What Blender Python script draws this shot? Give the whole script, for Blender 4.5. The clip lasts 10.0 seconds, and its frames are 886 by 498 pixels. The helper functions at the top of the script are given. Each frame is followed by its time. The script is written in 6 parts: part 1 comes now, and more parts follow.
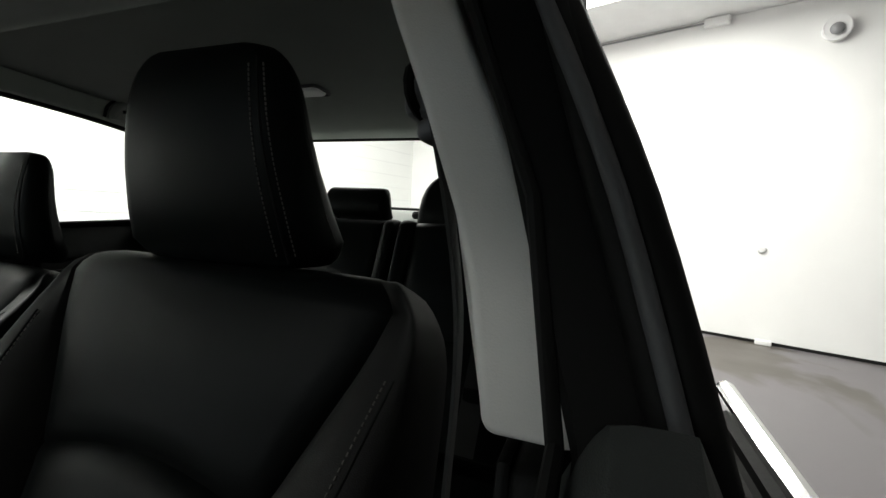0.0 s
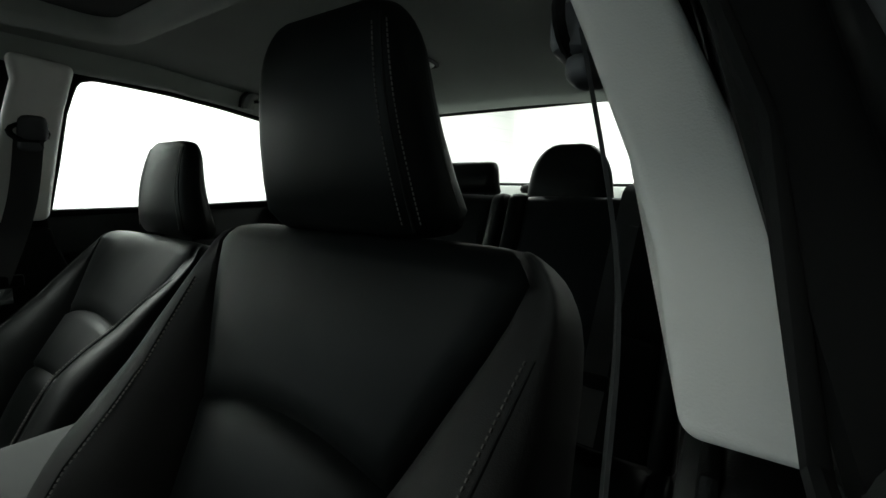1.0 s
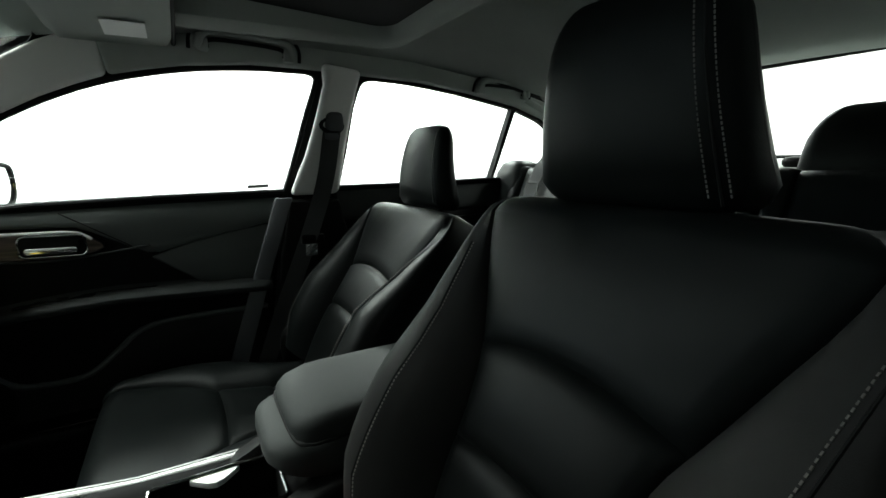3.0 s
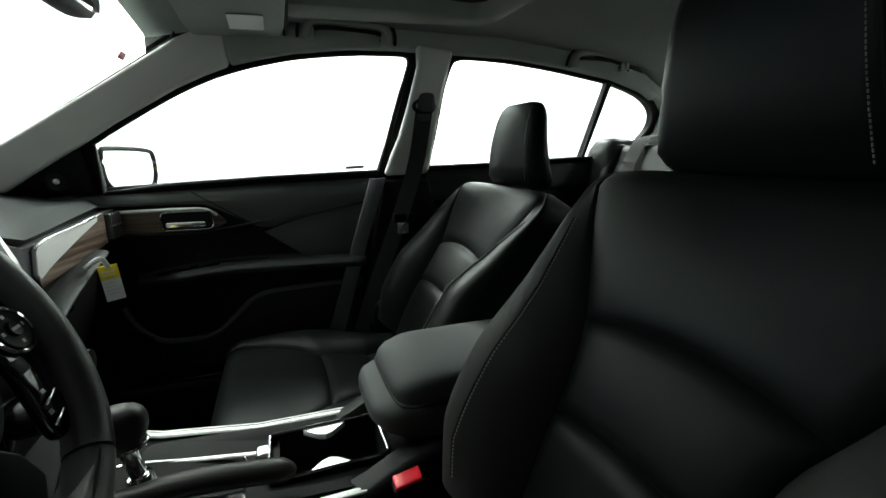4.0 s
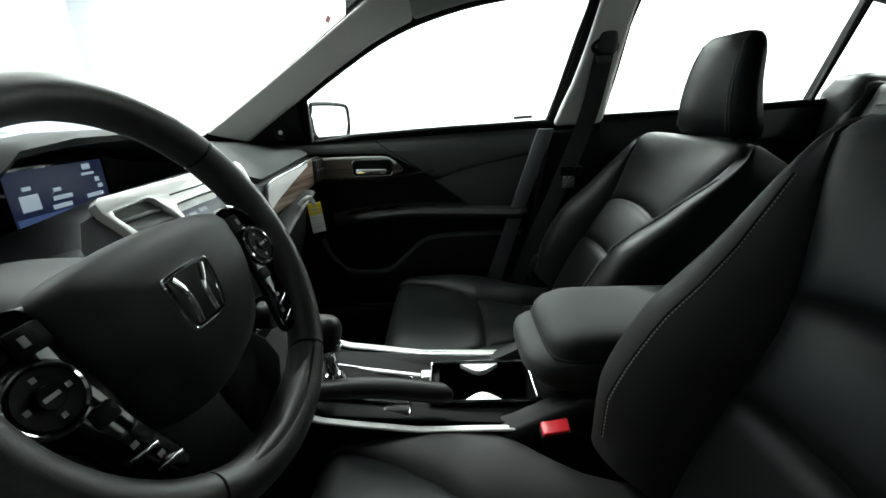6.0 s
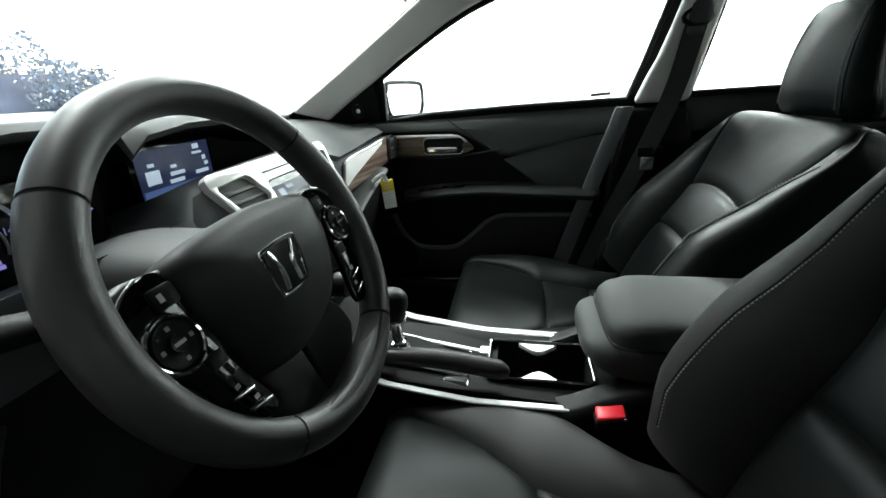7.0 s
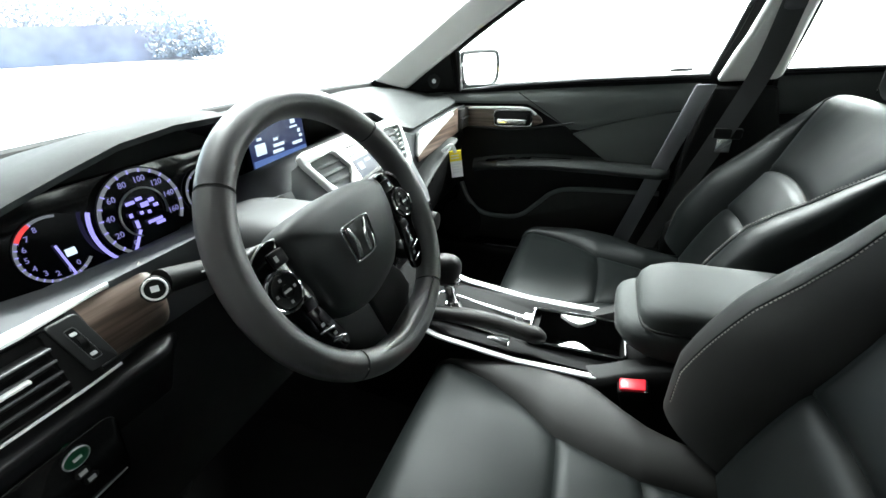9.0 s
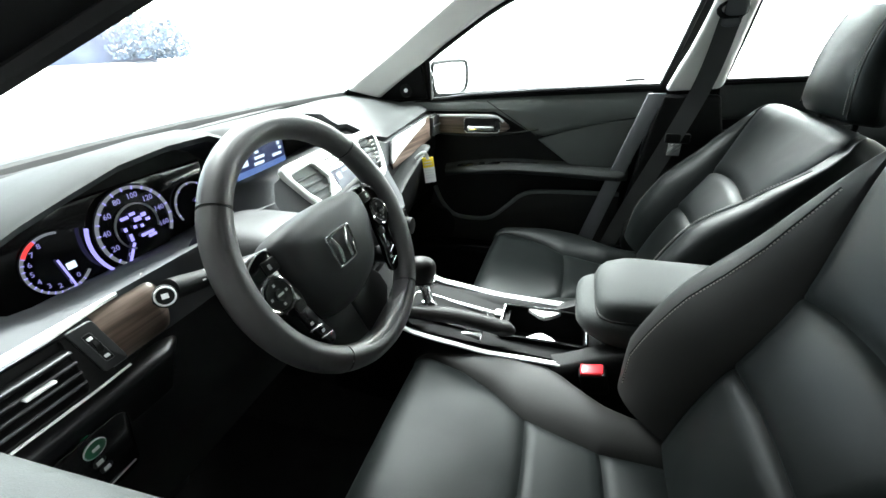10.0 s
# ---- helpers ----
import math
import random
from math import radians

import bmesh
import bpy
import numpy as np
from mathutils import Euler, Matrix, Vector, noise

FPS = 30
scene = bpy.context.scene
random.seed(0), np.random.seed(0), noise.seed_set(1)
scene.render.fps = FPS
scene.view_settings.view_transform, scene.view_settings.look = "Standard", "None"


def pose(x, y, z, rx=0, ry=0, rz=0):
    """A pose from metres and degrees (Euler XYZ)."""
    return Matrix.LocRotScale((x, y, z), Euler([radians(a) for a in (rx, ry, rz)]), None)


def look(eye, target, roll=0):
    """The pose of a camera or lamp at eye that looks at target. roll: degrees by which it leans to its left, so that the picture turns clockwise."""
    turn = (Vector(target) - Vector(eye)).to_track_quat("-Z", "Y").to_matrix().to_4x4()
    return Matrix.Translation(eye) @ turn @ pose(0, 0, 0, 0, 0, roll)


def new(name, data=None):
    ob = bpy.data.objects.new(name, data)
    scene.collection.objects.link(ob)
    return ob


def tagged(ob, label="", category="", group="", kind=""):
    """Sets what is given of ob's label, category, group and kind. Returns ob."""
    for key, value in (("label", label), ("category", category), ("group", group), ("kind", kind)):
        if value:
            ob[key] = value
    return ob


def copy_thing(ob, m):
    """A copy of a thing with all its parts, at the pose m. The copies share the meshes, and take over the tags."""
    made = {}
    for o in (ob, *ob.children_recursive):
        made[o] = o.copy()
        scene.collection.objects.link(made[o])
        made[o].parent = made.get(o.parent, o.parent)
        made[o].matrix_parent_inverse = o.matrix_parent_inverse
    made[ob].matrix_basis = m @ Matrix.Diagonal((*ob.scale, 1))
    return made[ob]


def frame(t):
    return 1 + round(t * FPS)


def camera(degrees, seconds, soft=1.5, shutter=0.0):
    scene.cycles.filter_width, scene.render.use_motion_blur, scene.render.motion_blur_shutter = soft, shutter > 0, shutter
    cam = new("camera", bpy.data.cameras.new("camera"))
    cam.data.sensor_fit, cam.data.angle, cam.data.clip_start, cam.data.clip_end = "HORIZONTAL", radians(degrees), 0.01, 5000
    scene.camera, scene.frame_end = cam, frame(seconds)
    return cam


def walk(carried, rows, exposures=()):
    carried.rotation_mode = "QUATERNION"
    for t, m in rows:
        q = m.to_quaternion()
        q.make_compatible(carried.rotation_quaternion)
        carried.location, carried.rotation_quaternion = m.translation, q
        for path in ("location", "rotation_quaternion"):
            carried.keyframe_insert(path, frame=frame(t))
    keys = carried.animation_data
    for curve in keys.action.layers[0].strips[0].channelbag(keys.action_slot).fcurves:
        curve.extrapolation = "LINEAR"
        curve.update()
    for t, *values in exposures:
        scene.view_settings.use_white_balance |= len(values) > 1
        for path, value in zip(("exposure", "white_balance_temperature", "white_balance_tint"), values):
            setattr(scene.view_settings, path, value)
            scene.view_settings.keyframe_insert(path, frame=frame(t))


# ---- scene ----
cam = camera(92.5, 10.0)
PATH = [
    (0, (-0.7, -0.27, 1.093), (-0.009, -2.142, 0.959), 3.1),
    (0.5, (-0.687, -0.291, 1.086), (0.175, -2.089, 0.934), 2.2),
    (1, (-0.66, -0.29, 1.079), (0.435, -1.945, 0.828), 1.6),
    (1.5, (-0.638, -0.275, 1.075), (0.664, -1.761, 0.763), 0.8),
    (2, (-0.622, -0.255, 1.076), (0.823, -1.597, 0.747), 0.3),
    (2.5, (-0.618, -0.221, 1.076), (0.95, -1.414, 0.731), 0.9),
    (4, (-0.61, -0.162, 1.061), (1.206, -0.87, 0.615), 0.0),
    (4.5, (-0.601, -0.146, 1.057), (1.261, -0.678, 0.558), 0.0),
    (5, (-0.596, -0.141, 1.05), (1.3, -0.464, 0.5), -0.2),
    (5.5, (-0.603, -0.145, 1.051), (1.299, -0.282, 0.449), -1.1),
    (7, (-0.629, -0.159, 1.069), (1.2, 0.175, 0.332), -2.4),
    (7.5, (-0.644, -0.162, 1.079), (1.107, 0.364, 0.269), -3.7),
    (8, (-0.655, -0.174, 1.092), (1.043, 0.457, 0.245), -3.7),
    (8.5, (-0.671, -0.191, 1.109), (1.001, 0.468, 0.231), -3.0),
    (9, (-0.691, -0.204, 1.125), (0.977, 0.433, 0.223), -2.3),
    (9.5, (-0.717, -0.221, 1.139), (0.965, 0.352, 0.219), -2.3),
    (10, (-0.739, -0.227, 1.156), (0.964, 0.308, 0.253), -2.3),
]
walk(cam, [(t, look(e, g, r)) for t, e, g, r in PATH],
     exposures=[(0.0, 0.47, 6600, 6), (0.5, 0.55, 6500, 2), (1.0, 0.78, 6350, -2), (1.5, 1.1, 6300, -4), (2.0, 1.25, 6250, -4), (5.0, 1.4, 6200, -3), (5.6, 1.5, 6150, -2), (7.0, 2.2, 6100, 0), (8.0, 2.85, 6100, 1), (9.0, 3.38, 6050, 1), (10.0, 3.56, 6050, 1)])

# ---- world, sun and large lights ----
world = bpy.data.worlds.new("sky")
scene.world = world
world.use_nodes = True
wn = world.node_tree.nodes
sky = wn.new("ShaderNodeTexSky")
sky.sky_type, sky.sun_disc = "NISHITA", False
sky.sun_elevation, sky.sun_rotation = radians(48), radians(30)
world.node_tree.links.new(sky.outputs[0], wn["Background"].inputs[0])
wn["Background"].inputs[1].default_value = 0.15

ROOM_TURN = -18.5          # the building stands turned against the car
RT = pose(0, 0, 0, 0, 0, ROOM_TURN)


def room(x, y, z):
    return RT @ Vector((x, y, z))


def area_lamp(name, x, y, z, sx, sy, watts, color=(1, 1, 1)):
    la = bpy.data.lights.new(name, "AREA")
    la.shape, la.size, la.size_y, la.energy, la.color = "RECTANGLE", sx, sy, watts, color
    ob = new(name, la)
    ob.matrix_world = Matrix.Translation(room(x, y, z)) @ RT
    return ob


sun = bpy.data.lights.new("sun", "SUN")
sun.energy, sun.angle, sun.color = 5.0, radians(0.5), (1.0, 0.95, 0.88)
sun_ob = new("sun", sun)
sun_ob.rotation_euler = (radians(-42), 0, radians(-30))

CEIL = 3.42
LAMPS = [(0.6, -4.4, 84), (3.4, -3.2, 54), (3.5, -0.6, 98), (0.6, 1.7, 38), (3.3, 1.8, 122), (0.5, 5.0, 18), (3.2, 5.0, 18)]
for lx, ly, lw in LAMPS:
    area_lamp("panel_light", lx, ly, CEIL - 0.10, 1.5, 0.9, lw, (1.0, 0.99, 0.96))


# ---- materials ----
def mat(name, color, rough=0.5, metal=0.0, bump=0.0, scale=200.0, vary=0.15, var_scale=6.0, spec=0.5, kind="noise", coat=0.0, waves=0.0):
    m = bpy.data.materials.new(name)
    m.use_nodes = True
    nt = m.node_tree
    b = nt.nodes["Principled BSDF"]
    b.inputs["Roughness"].default_value = rough
    b.inputs["Metallic"].default_value = metal
    b.inputs["Specular IOR Level"].default_value = spec
    b.inputs["Coat Weight"].default_value = coat
    tc = nt.nodes.new("ShaderNodeTexCoord")
    n1 = nt.nodes.new("ShaderNodeTexNoise")
    n1.inputs["Scale"].default_value, n1.inputs["Detail"].default_value = var_scale, 6
    nt.links.new(tc.outputs["Object"], n1.inputs["Vector"])
    ramp = nt.nodes.new("ShaderNodeMapRange")
    ramp.inputs["From Min"].default_value, ramp.inputs["From Max"].default_value = 0.3, 0.7
    ramp.inputs["To Min"].default_value, ramp.inputs["To Max"].default_value = 1 - vary, 1 + vary
    nt.links.new(n1.outputs["Fac"], ramp.inputs["Value"])
    mul = nt.nodes.new("ShaderNodeVectorMath")
    mul.operation = "SCALE"
    mul.inputs[0].default_value = color
    nt.links.new(ramp.outputs[0], mul.inputs["Scale"])
    nt.links.new(mul.outputs[0], b.inputs["Base Color"])
    rr = nt.nodes.new("ShaderNodeMapRange")
    rr.inputs["From Min"].default_value, rr.inputs["From Max"].default_value = 0.3, 0.7
    rr.inputs["To Min"].default_value, rr.inputs["To Max"].default_value = max(rough - 0.07, 0.02), min(rough + 0.07, 1)
    nt.links.new(n1.outputs["Fac"], rr.inputs["Value"])
    nt.links.new(rr.outputs[0], b.inputs["Roughness"])
    if bump:
        if kind == "grain":
            t = nt.nodes.new("ShaderNodeTexVoronoi")
            t.inputs["Scale"].default_value = scale
            out = t.outputs["Distance"]
        else:
            t = nt.nodes.new("ShaderNodeTexNoise")
            t.inputs["Scale"].default_value, t.inputs["Detail"].default_value = scale, 3
            out = t.outputs["Fac"]
        nt.links.new(tc.outputs["Object"], t.inputs["Vector"])
        bp = nt.nodes.new("ShaderNodeBump")
        bp.inputs["Strength"].default_value, bp.inputs["Distance"].default_value = bump, 0.001
        nt.links.new(out, bp.inputs["Height"])
        nt.links.new(bp.outputs[0], b.inputs["Normal"])
        if waves:
            # soft creases of a worn, stretched skin
            n2 = nt.nodes.new("ShaderNodeTexNoise")
            n2.inputs["Scale"].default_value, n2.inputs["Detail"].default_value, n2.inputs["Distortion"].default_value = 9.0, 1, 0.6
            nt.links.new(tc.outputs["Object"], n2.inputs["Vector"])
            b2 = nt.nodes.new("ShaderNodeBump")
            b2.inputs["Strength"].default_value, b2.inputs["Distance"].default_value = waves, 0.006
            nt.links.new(n2.outputs["Fac"], b2.inputs["Height"])
            nt.links.new(b2.outputs[0], bp.inputs["Normal"])
    return m


def glow(name, color, strength):
    m = bpy.data.materials.new(name)
    m.use_nodes = True
    b = m.node_tree.nodes["Principled BSDF"]
    b.inputs["Base Color"].default_value = (0.02, 0.02, 0.02, 1)
    b.inputs["Emission Color"].default_value = (*color, 1)
    b.inputs["Emission Strength"].default_value = strength
    return m


def pane_mat(name, tint):
    """Thin pane: see-through with a slight mirror that grows at grazing angles."""
    m = bpy.data.materials.new(name)
    m.use_nodes = True
    nt = m.node_tree
    nt.nodes.remove(nt.nodes["Principled BSDF"])
    tr = nt.nodes.new("ShaderNodeBsdfTransparent")
    tr.inputs[0].default_value = (*tint, 1)
    gl = nt.nodes.new("ShaderNodeBsdfGlossy")
    gl.inputs["Roughness"].default_value = 0.02
    fr = nt.nodes.new("ShaderNodeLayerWeight")
    fr.inputs["Blend"].default_value = 0.5
    pw = nt.nodes.new("ShaderNodeMath")
    pw.operation = "POWER"
    pw.inputs[1].default_value = 4.0
    ad = nt.nodes.new("ShaderNodeMath")
    ad.operation = "MULTIPLY_ADD"
    ad.inputs[1].default_value, ad.inputs[2].default_value = 0.55, 0.03
    nt.links.new(fr.outputs["Facing"], pw.inputs[0])
    nt.links.new(pw.outputs[0], ad.inputs[0])
    mx = nt.nodes.new("ShaderNodeMixShader")
    nt.links.new(ad.outputs[0], mx.inputs[0])
    nt.links.new(tr.outputs[0], mx.inputs[1])
    nt.links.new(gl.outputs[0], mx.inputs[2])
    nt.links.new(mx.outputs[0], nt.nodes["Material Output"].inputs["Surface"])
    return m


def wood_mat():
    m = bpy.data.materials.new("dark_wood")
    m.use_nodes = True
    nt = m.node_tree
    b = nt.nodes["Principled BSDF"]
    tc = nt.nodes.new("ShaderNodeTexCoord")
    mp = nt.nodes.new("ShaderNodeMapping")
    mp.inputs["Scale"].default_value = (4, 4, 85)
    mp.inputs["Rotation"].default_value = (0, radians(6), 0)
    n = nt.nodes.new("ShaderNodeTexNoise")
    n.inputs["Scale"].default_value, n.inputs["Detail"].default_value = 1.6, 6
    r = nt.nodes.new("ShaderNodeValToRGB")
    r.color_ramp.elements[0].position, r.color_ramp.elements[0].color = 0.34, (0.028, 0.017, 0.011, 1)
    r.color_ramp.elements[1].position, r.color_ramp.elements[1].color = 0.68, (0.16, 0.120, 0.095, 1)
    e = r.color_ramp.elements.new(0.5)
    e.color = (0.080, 0.057, 0.044, 1)
    nt.links.new(tc.outputs["Object"], mp.inputs["Vector"])
    nt.links.new(mp.outputs[0], n.inputs["Vector"])
    nt.links.new(n.outputs["Fac"], r.inputs["Fac"])
    nt.links.new(r.outputs[0], b.inputs["Base Color"])
    b.inputs["Roughness"].default_value = 0.33
    return m


def concrete_mat():
    m = mat("stained_concrete", (0.125, 0.115, 0.122), 0.40, bump=0.4, scale=60, vary=0.12, var_scale=1.2)
    nt = m.node_tree
    b = nt.nodes["Principled BSDF"]
    tc = nt.nodes.new("ShaderNodeTexCoord")
    n = nt.nodes.new("ShaderNodeTexNoise")
    n.inputs["Scale"].default_value, n.inputs["Detail"].default_value, n.inputs["Distortion"].default_value = 0.55, 5, 0.8
    r = nt.nodes.new("ShaderNodeMapRange")
    r.inputs["From Min"].default_value, r.inputs["From Max"].default_value = 0.55, 0.6
    mixc = nt.nodes.new("ShaderNodeMix")
    mixc.data_type = "RGBA"
    old = b.inputs["Base Color"].links[0].from_socket
    nt.links.new(tc.outputs["Object"], n.inputs["Vector"])
    nt.links.new(n.outputs["Fac"], r.inputs["Value"])
    nt.links.new(r.outputs[0], mixc.inputs[0])
    nt.links.new(old, mixc.inputs[6])
    mixc.inputs[7].default_value = (0.070, 0.060, 0.050, 1)
    nt.links.new(mixc.outputs[2], b.inputs["Base Color"])
    return m


M = dict(
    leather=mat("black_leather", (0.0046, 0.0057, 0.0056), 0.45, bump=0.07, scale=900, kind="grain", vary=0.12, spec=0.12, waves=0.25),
    # lighter leather for the driver's bolsters, standing in for window light on them
    bolster=mat("lit_bolster_leather", (0.0205, 0.0200, 0.0195), 0.60, bump=0.10, scale=1000, kind="grain", vary=0.12, spec=0.22, waves=0.25),
    knee=mat("smooth_knee_plastic", (0.006, 0.006, 0.0065), 0.36, bump=0.03, scale=1100, kind="grain", vary=0.08, spec=0.45),
    rim=mat("rim_leather", (0.032, 0.0305, 0.0305), 0.43, bump=0.08, scale=1400, kind="grain", vary=0.08),
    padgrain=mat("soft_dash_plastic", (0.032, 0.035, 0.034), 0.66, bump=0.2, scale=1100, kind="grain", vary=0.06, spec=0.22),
    # paler copy of the dash plastic, for door parts that catch the light
    litpad=mat("lit_door_plastic", (0.092, 0.101, 0.098), 0.60, bump=0.2, scale=1100, kind="grain", vary=0.06, spec=0.3),
    padtop=mat("soft_dash_top_plastic", (0.033, 0.0355, 0.035), 0.70, bump=0.25, scale=1100, kind="grain", vary=0.08, spec=0.16),
    hubgrain=mat("hub_plastic", (0.017, 0.0175, 0.018), 0.55, bump=0.10, scale=1400, kind="grain", vary=0.08, spec=0.28),
    plastic=mat("black_plastic", (0.006, 0.006, 0.006), 0.52, spec=0.11, bump=0.15, scale=900, kind="grain", vary=0.08),
    greytrim=mat("grey_pillar_trim", (0.72, 0.71, 0.69), 0.75, bump=0.25, scale=900, vary=0.05),
    liner=mat("grey_headliner_cloth", (0.33, 0.35, 0.33), 0.95, bump=0.5, scale=700, vary=0.06),
    rubber=mat("black_rubber", (0.010, 0.010, 0.010), 0.65, bump=0.1, scale=400, vary=0.1, spec=0.15),
    frameblk=mat("satin_black_door_frame", (0.005, 0.005, 0.005), 0.55, vary=0.08, spec=0.12),
    piano=mat("gloss_black", (0.004, 0.004, 0.004), 0.10, vary=0.02, spec=0.35),
    deckblk=mat("satin_black_console", (0.004, 0.004, 0.004), 0.48, vary=0.03, spec=0.03),
    lever=mat("worn_black_lever_leather", (0.010, 0.0095, 0.009), 0.5, bump=0.1, scale=1200, kind="grain", vary=0.1, spec=0.25),
    chrome=mat("chrome", (0.72, 0.72, 0.72), 0.10, metal=1.0, vary=0.02),
    silver=mat("satin_silver", (0.74, 0.74, 0.73), 0.34, metal=0.25, vary=0.03),
    carpet=mat("black_carpet", (0.008, 0.008, 0.008), 1.0, bump=0.9, scale=500, vary=0.25),
    webbing=mat("belt_webbing", (0.036, 0.037, 0.037), 0.85, bump=0.5, scale=1400, vary=0.05),
    thread=mat("grey_thread", (0.15, 0.14, 0.13), 0.8),
    edgegrey=mat("grey_slat_edge", (0.055, 0.055, 0.058), 0.4, vary=0.05),
    red=mat("red_buckle_plastic", (0.68, 0.015, 0.03), 0.35, vary=0.03),
    yellow=mat("yellow_card", (0.85, 0.66, 0.02), 0.6, vary=0.03),
    white=mat("white_card", (0.80, 0.80, 0.80), 0.6, vary=0.03),
    mark=mat("pale_print", (0.34, 0.34, 0.34), 0.6, vary=0.03),
    ink=mat("grey_print", (0.25, 0.25, 0.26), 0.7),
    green=mat("green_button", (0.006, 0.045, 0.020), 0.3, vary=0.05),
    wall=mat("white_wall_paint", (0.82, 0.82, 0.81), 0.7, bump=0.5, scale=35, vary=0.03, var_scale=1.5),
    joint=mat("painted_joint", (0.70, 0.70, 0.70), 0.8, vary=0.03),
    ceil=mat("white_ceiling_paint", (0.72, 0.72, 0.72), 0.8, bump=0.3, scale=40, vary=0.03),
    paint=mat("silver_car_paint", (0.55, 0.55, 0.56), 0.25, metal=0.5, vary=0.02, coat=1.0),
    mirror=mat("mirror_glass", (0.86, 0.88, 0.88), 0.02, metal=1.0, vary=0.0),
    # dark tone chosen so the unseen left wall bounces little light
    dimwall=mat("dim_unseen_wall", (0.045, 0.045, 0.045), 0.8, bump=0.3, scale=40, vary=0.05, var_scale=1.5),
    greyplastic=mat("mid_grey_plastic", (0.05, 0.052, 0.056), 0.55, bump=0.1, scale=900, vary=0.05),
    beltgrey=mat("belt_ring_plastic", (0.14, 0.145, 0.155), 0.5, bump=0.1, scale=900, vary=0.05),
    # leaves and far wall: haze and glare are mixed into these pale colours
    leaves=mat("haze_paled_leaves", (0.38, 0.37, 0.37), 0.7, vary=0.3, var_scale=0.6),
    farwall=mat("haze_paled_wall", (0.40, 0.335, 0.345), 0.9, bump=0.3, scale=3, vary=0.3, var_scale=0.4),
    stain=concrete_mat(),
    wood=wood_mat(),
    pane=pane_mat("clear_pane", (0.93, 0.95, 0.94)),
    violet=glow("violet_dial_light", (0.42, 0.36, 1.0), 0.11),
    dimviolet=glow("dim_violet_figures", (0.45, 0.40, 0.95), 0.045),
    paleglow=glow("pale_dial_light", (0.75, 0.75, 0.85), 0.022),
    redglow=glow("red_dial_light", (1.0, 0.06, 0.06), 0.10),
    screen=glow("blue_screen", (0.07, 0.09, 0.26), 0.038),
    screenlite=glow("bright_screen_marks", (0.75, 0.85, 1.0), 0.12),
    screenblue=glow("blue_screen_band", (0.22, 0.34, 0.80), 0.055),
    lamp=glow("lamp_diffuser", (1.0, 0.99, 0.96), 6.0),
)


# ---- building helpers ----
def thing(name, label, category, at=(0, 0, 0), group="", kind=""):
    ob = new(name)
    ob.location = at
    ob.empty_display_size = 0.05
    return tagged(ob, label, category, group, kind)


def part(name, bm, material, parent=None, label="", sharp=38):
    me = bpy.data.meshes.new(name)
    bm.normal_update()
    bm.to_mesh(me)
    bm.free()
    me.shade_smooth()
    me.set_sharp_from_angle(angle=radians(sharp))
    me.materials.append(M[material])
    ob = new(name, me)
    if parent is not None:
        ob.parent = parent
        if parent.type == "EMPTY":
            ob.matrix_parent_inverse = Matrix.Translation(-Vector(parent.location))
    return tagged(ob, label)


def single(name, bm, material, label, category, group="", kind="", sharp=38):
    return tagged(part(name, bm, material, None, label, sharp), "", category, group, kind)


def bevel(bm, width, seg=2, angle=30):
    if width > 0:
        es = [e for e in bm.edges if len(e.link_faces) == 2 and e.calc_face_angle(0) > radians(angle)]
        bmesh.ops.bevel(bm, geom=es, offset=width, segments=seg, profile=0.5, affect="EDGES", clamp_overlap=True)
    return bm


def box(x0, x1, y0, y1, z0, z1, bev=0.004, seg=2):
    bm = bmesh.new()
    bmesh.ops.create_cube(bm, size=1)
    bmesh.ops.scale(bm, vec=(abs(x1 - x0), abs(y1 - y0), abs(z1 - z0)), verts=bm.verts)
    bmesh.ops.translate(bm, vec=((x0 + x1) / 2, (y0 + y1) / 2, (z0 + z1) / 2), verts=bm.verts)
    return bevel(bm, bev, seg)


def rod(a, b, r0, r1=None, seg=20, bev=0.0):
    a, b = Vector(a), Vector(b)
    bm = bmesh.new()
    bmesh.ops.create_cone(bm, cap_ends=True, segments=seg, radius1=r0, radius2=r0 if r1 is None else r1, depth=(b - a).length)
    m = Matrix.Translation((a + b) / 2) @ (b - a).to_track_quat("Z", "Y").to_matrix().to_4x4()
    bm.transform(m)
    return bevel(bm, bev, 2, 50)


def spline(pts, n=8, closed=False):
    """A smooth line through points of any dimension."""
    P = [np.array(p, float) for p in pts]
    k = len(P)
    out = []
    for i in range(k if closed else k - 1):
        g = lambda j: P[j % k] if closed else P[min(max(j, 0), k - 1)]
        a, b, c, d = g(i - 1), g(i), g(i + 1), g(i + 2)
        for j in range(n):
            t = j / n
            out.append(0.5 * (2 * b + (c - a) * t + (2 * a - 5 * b + 4 * c - d) * t * t + (3 * b - a - 3 * c + d) * t ** 3))
    if not closed:
        out.append(P[-1])
    return out


def skin(rings, closed=True, caps=True):
    """Joins rings of equal length into a surface."""
    bm = bmesh.new()
    R = [[bm.verts.new(p) for p in ring] for ring in rings]
    n = len(R[0])
    for a, b in zip(R, R[1:]):
        for i in range(n if closed else n - 1):
            j = (i + 1) % n
            bm.faces.new((a[i], a[j], b[j], b[i]))
    if caps and closed:
        bm.faces.new(R[0][::-1])
        bm.faces.new(R[-1])
    bmesh.ops.recalc_face_normals(bm, faces=bm.faces)
    return bm


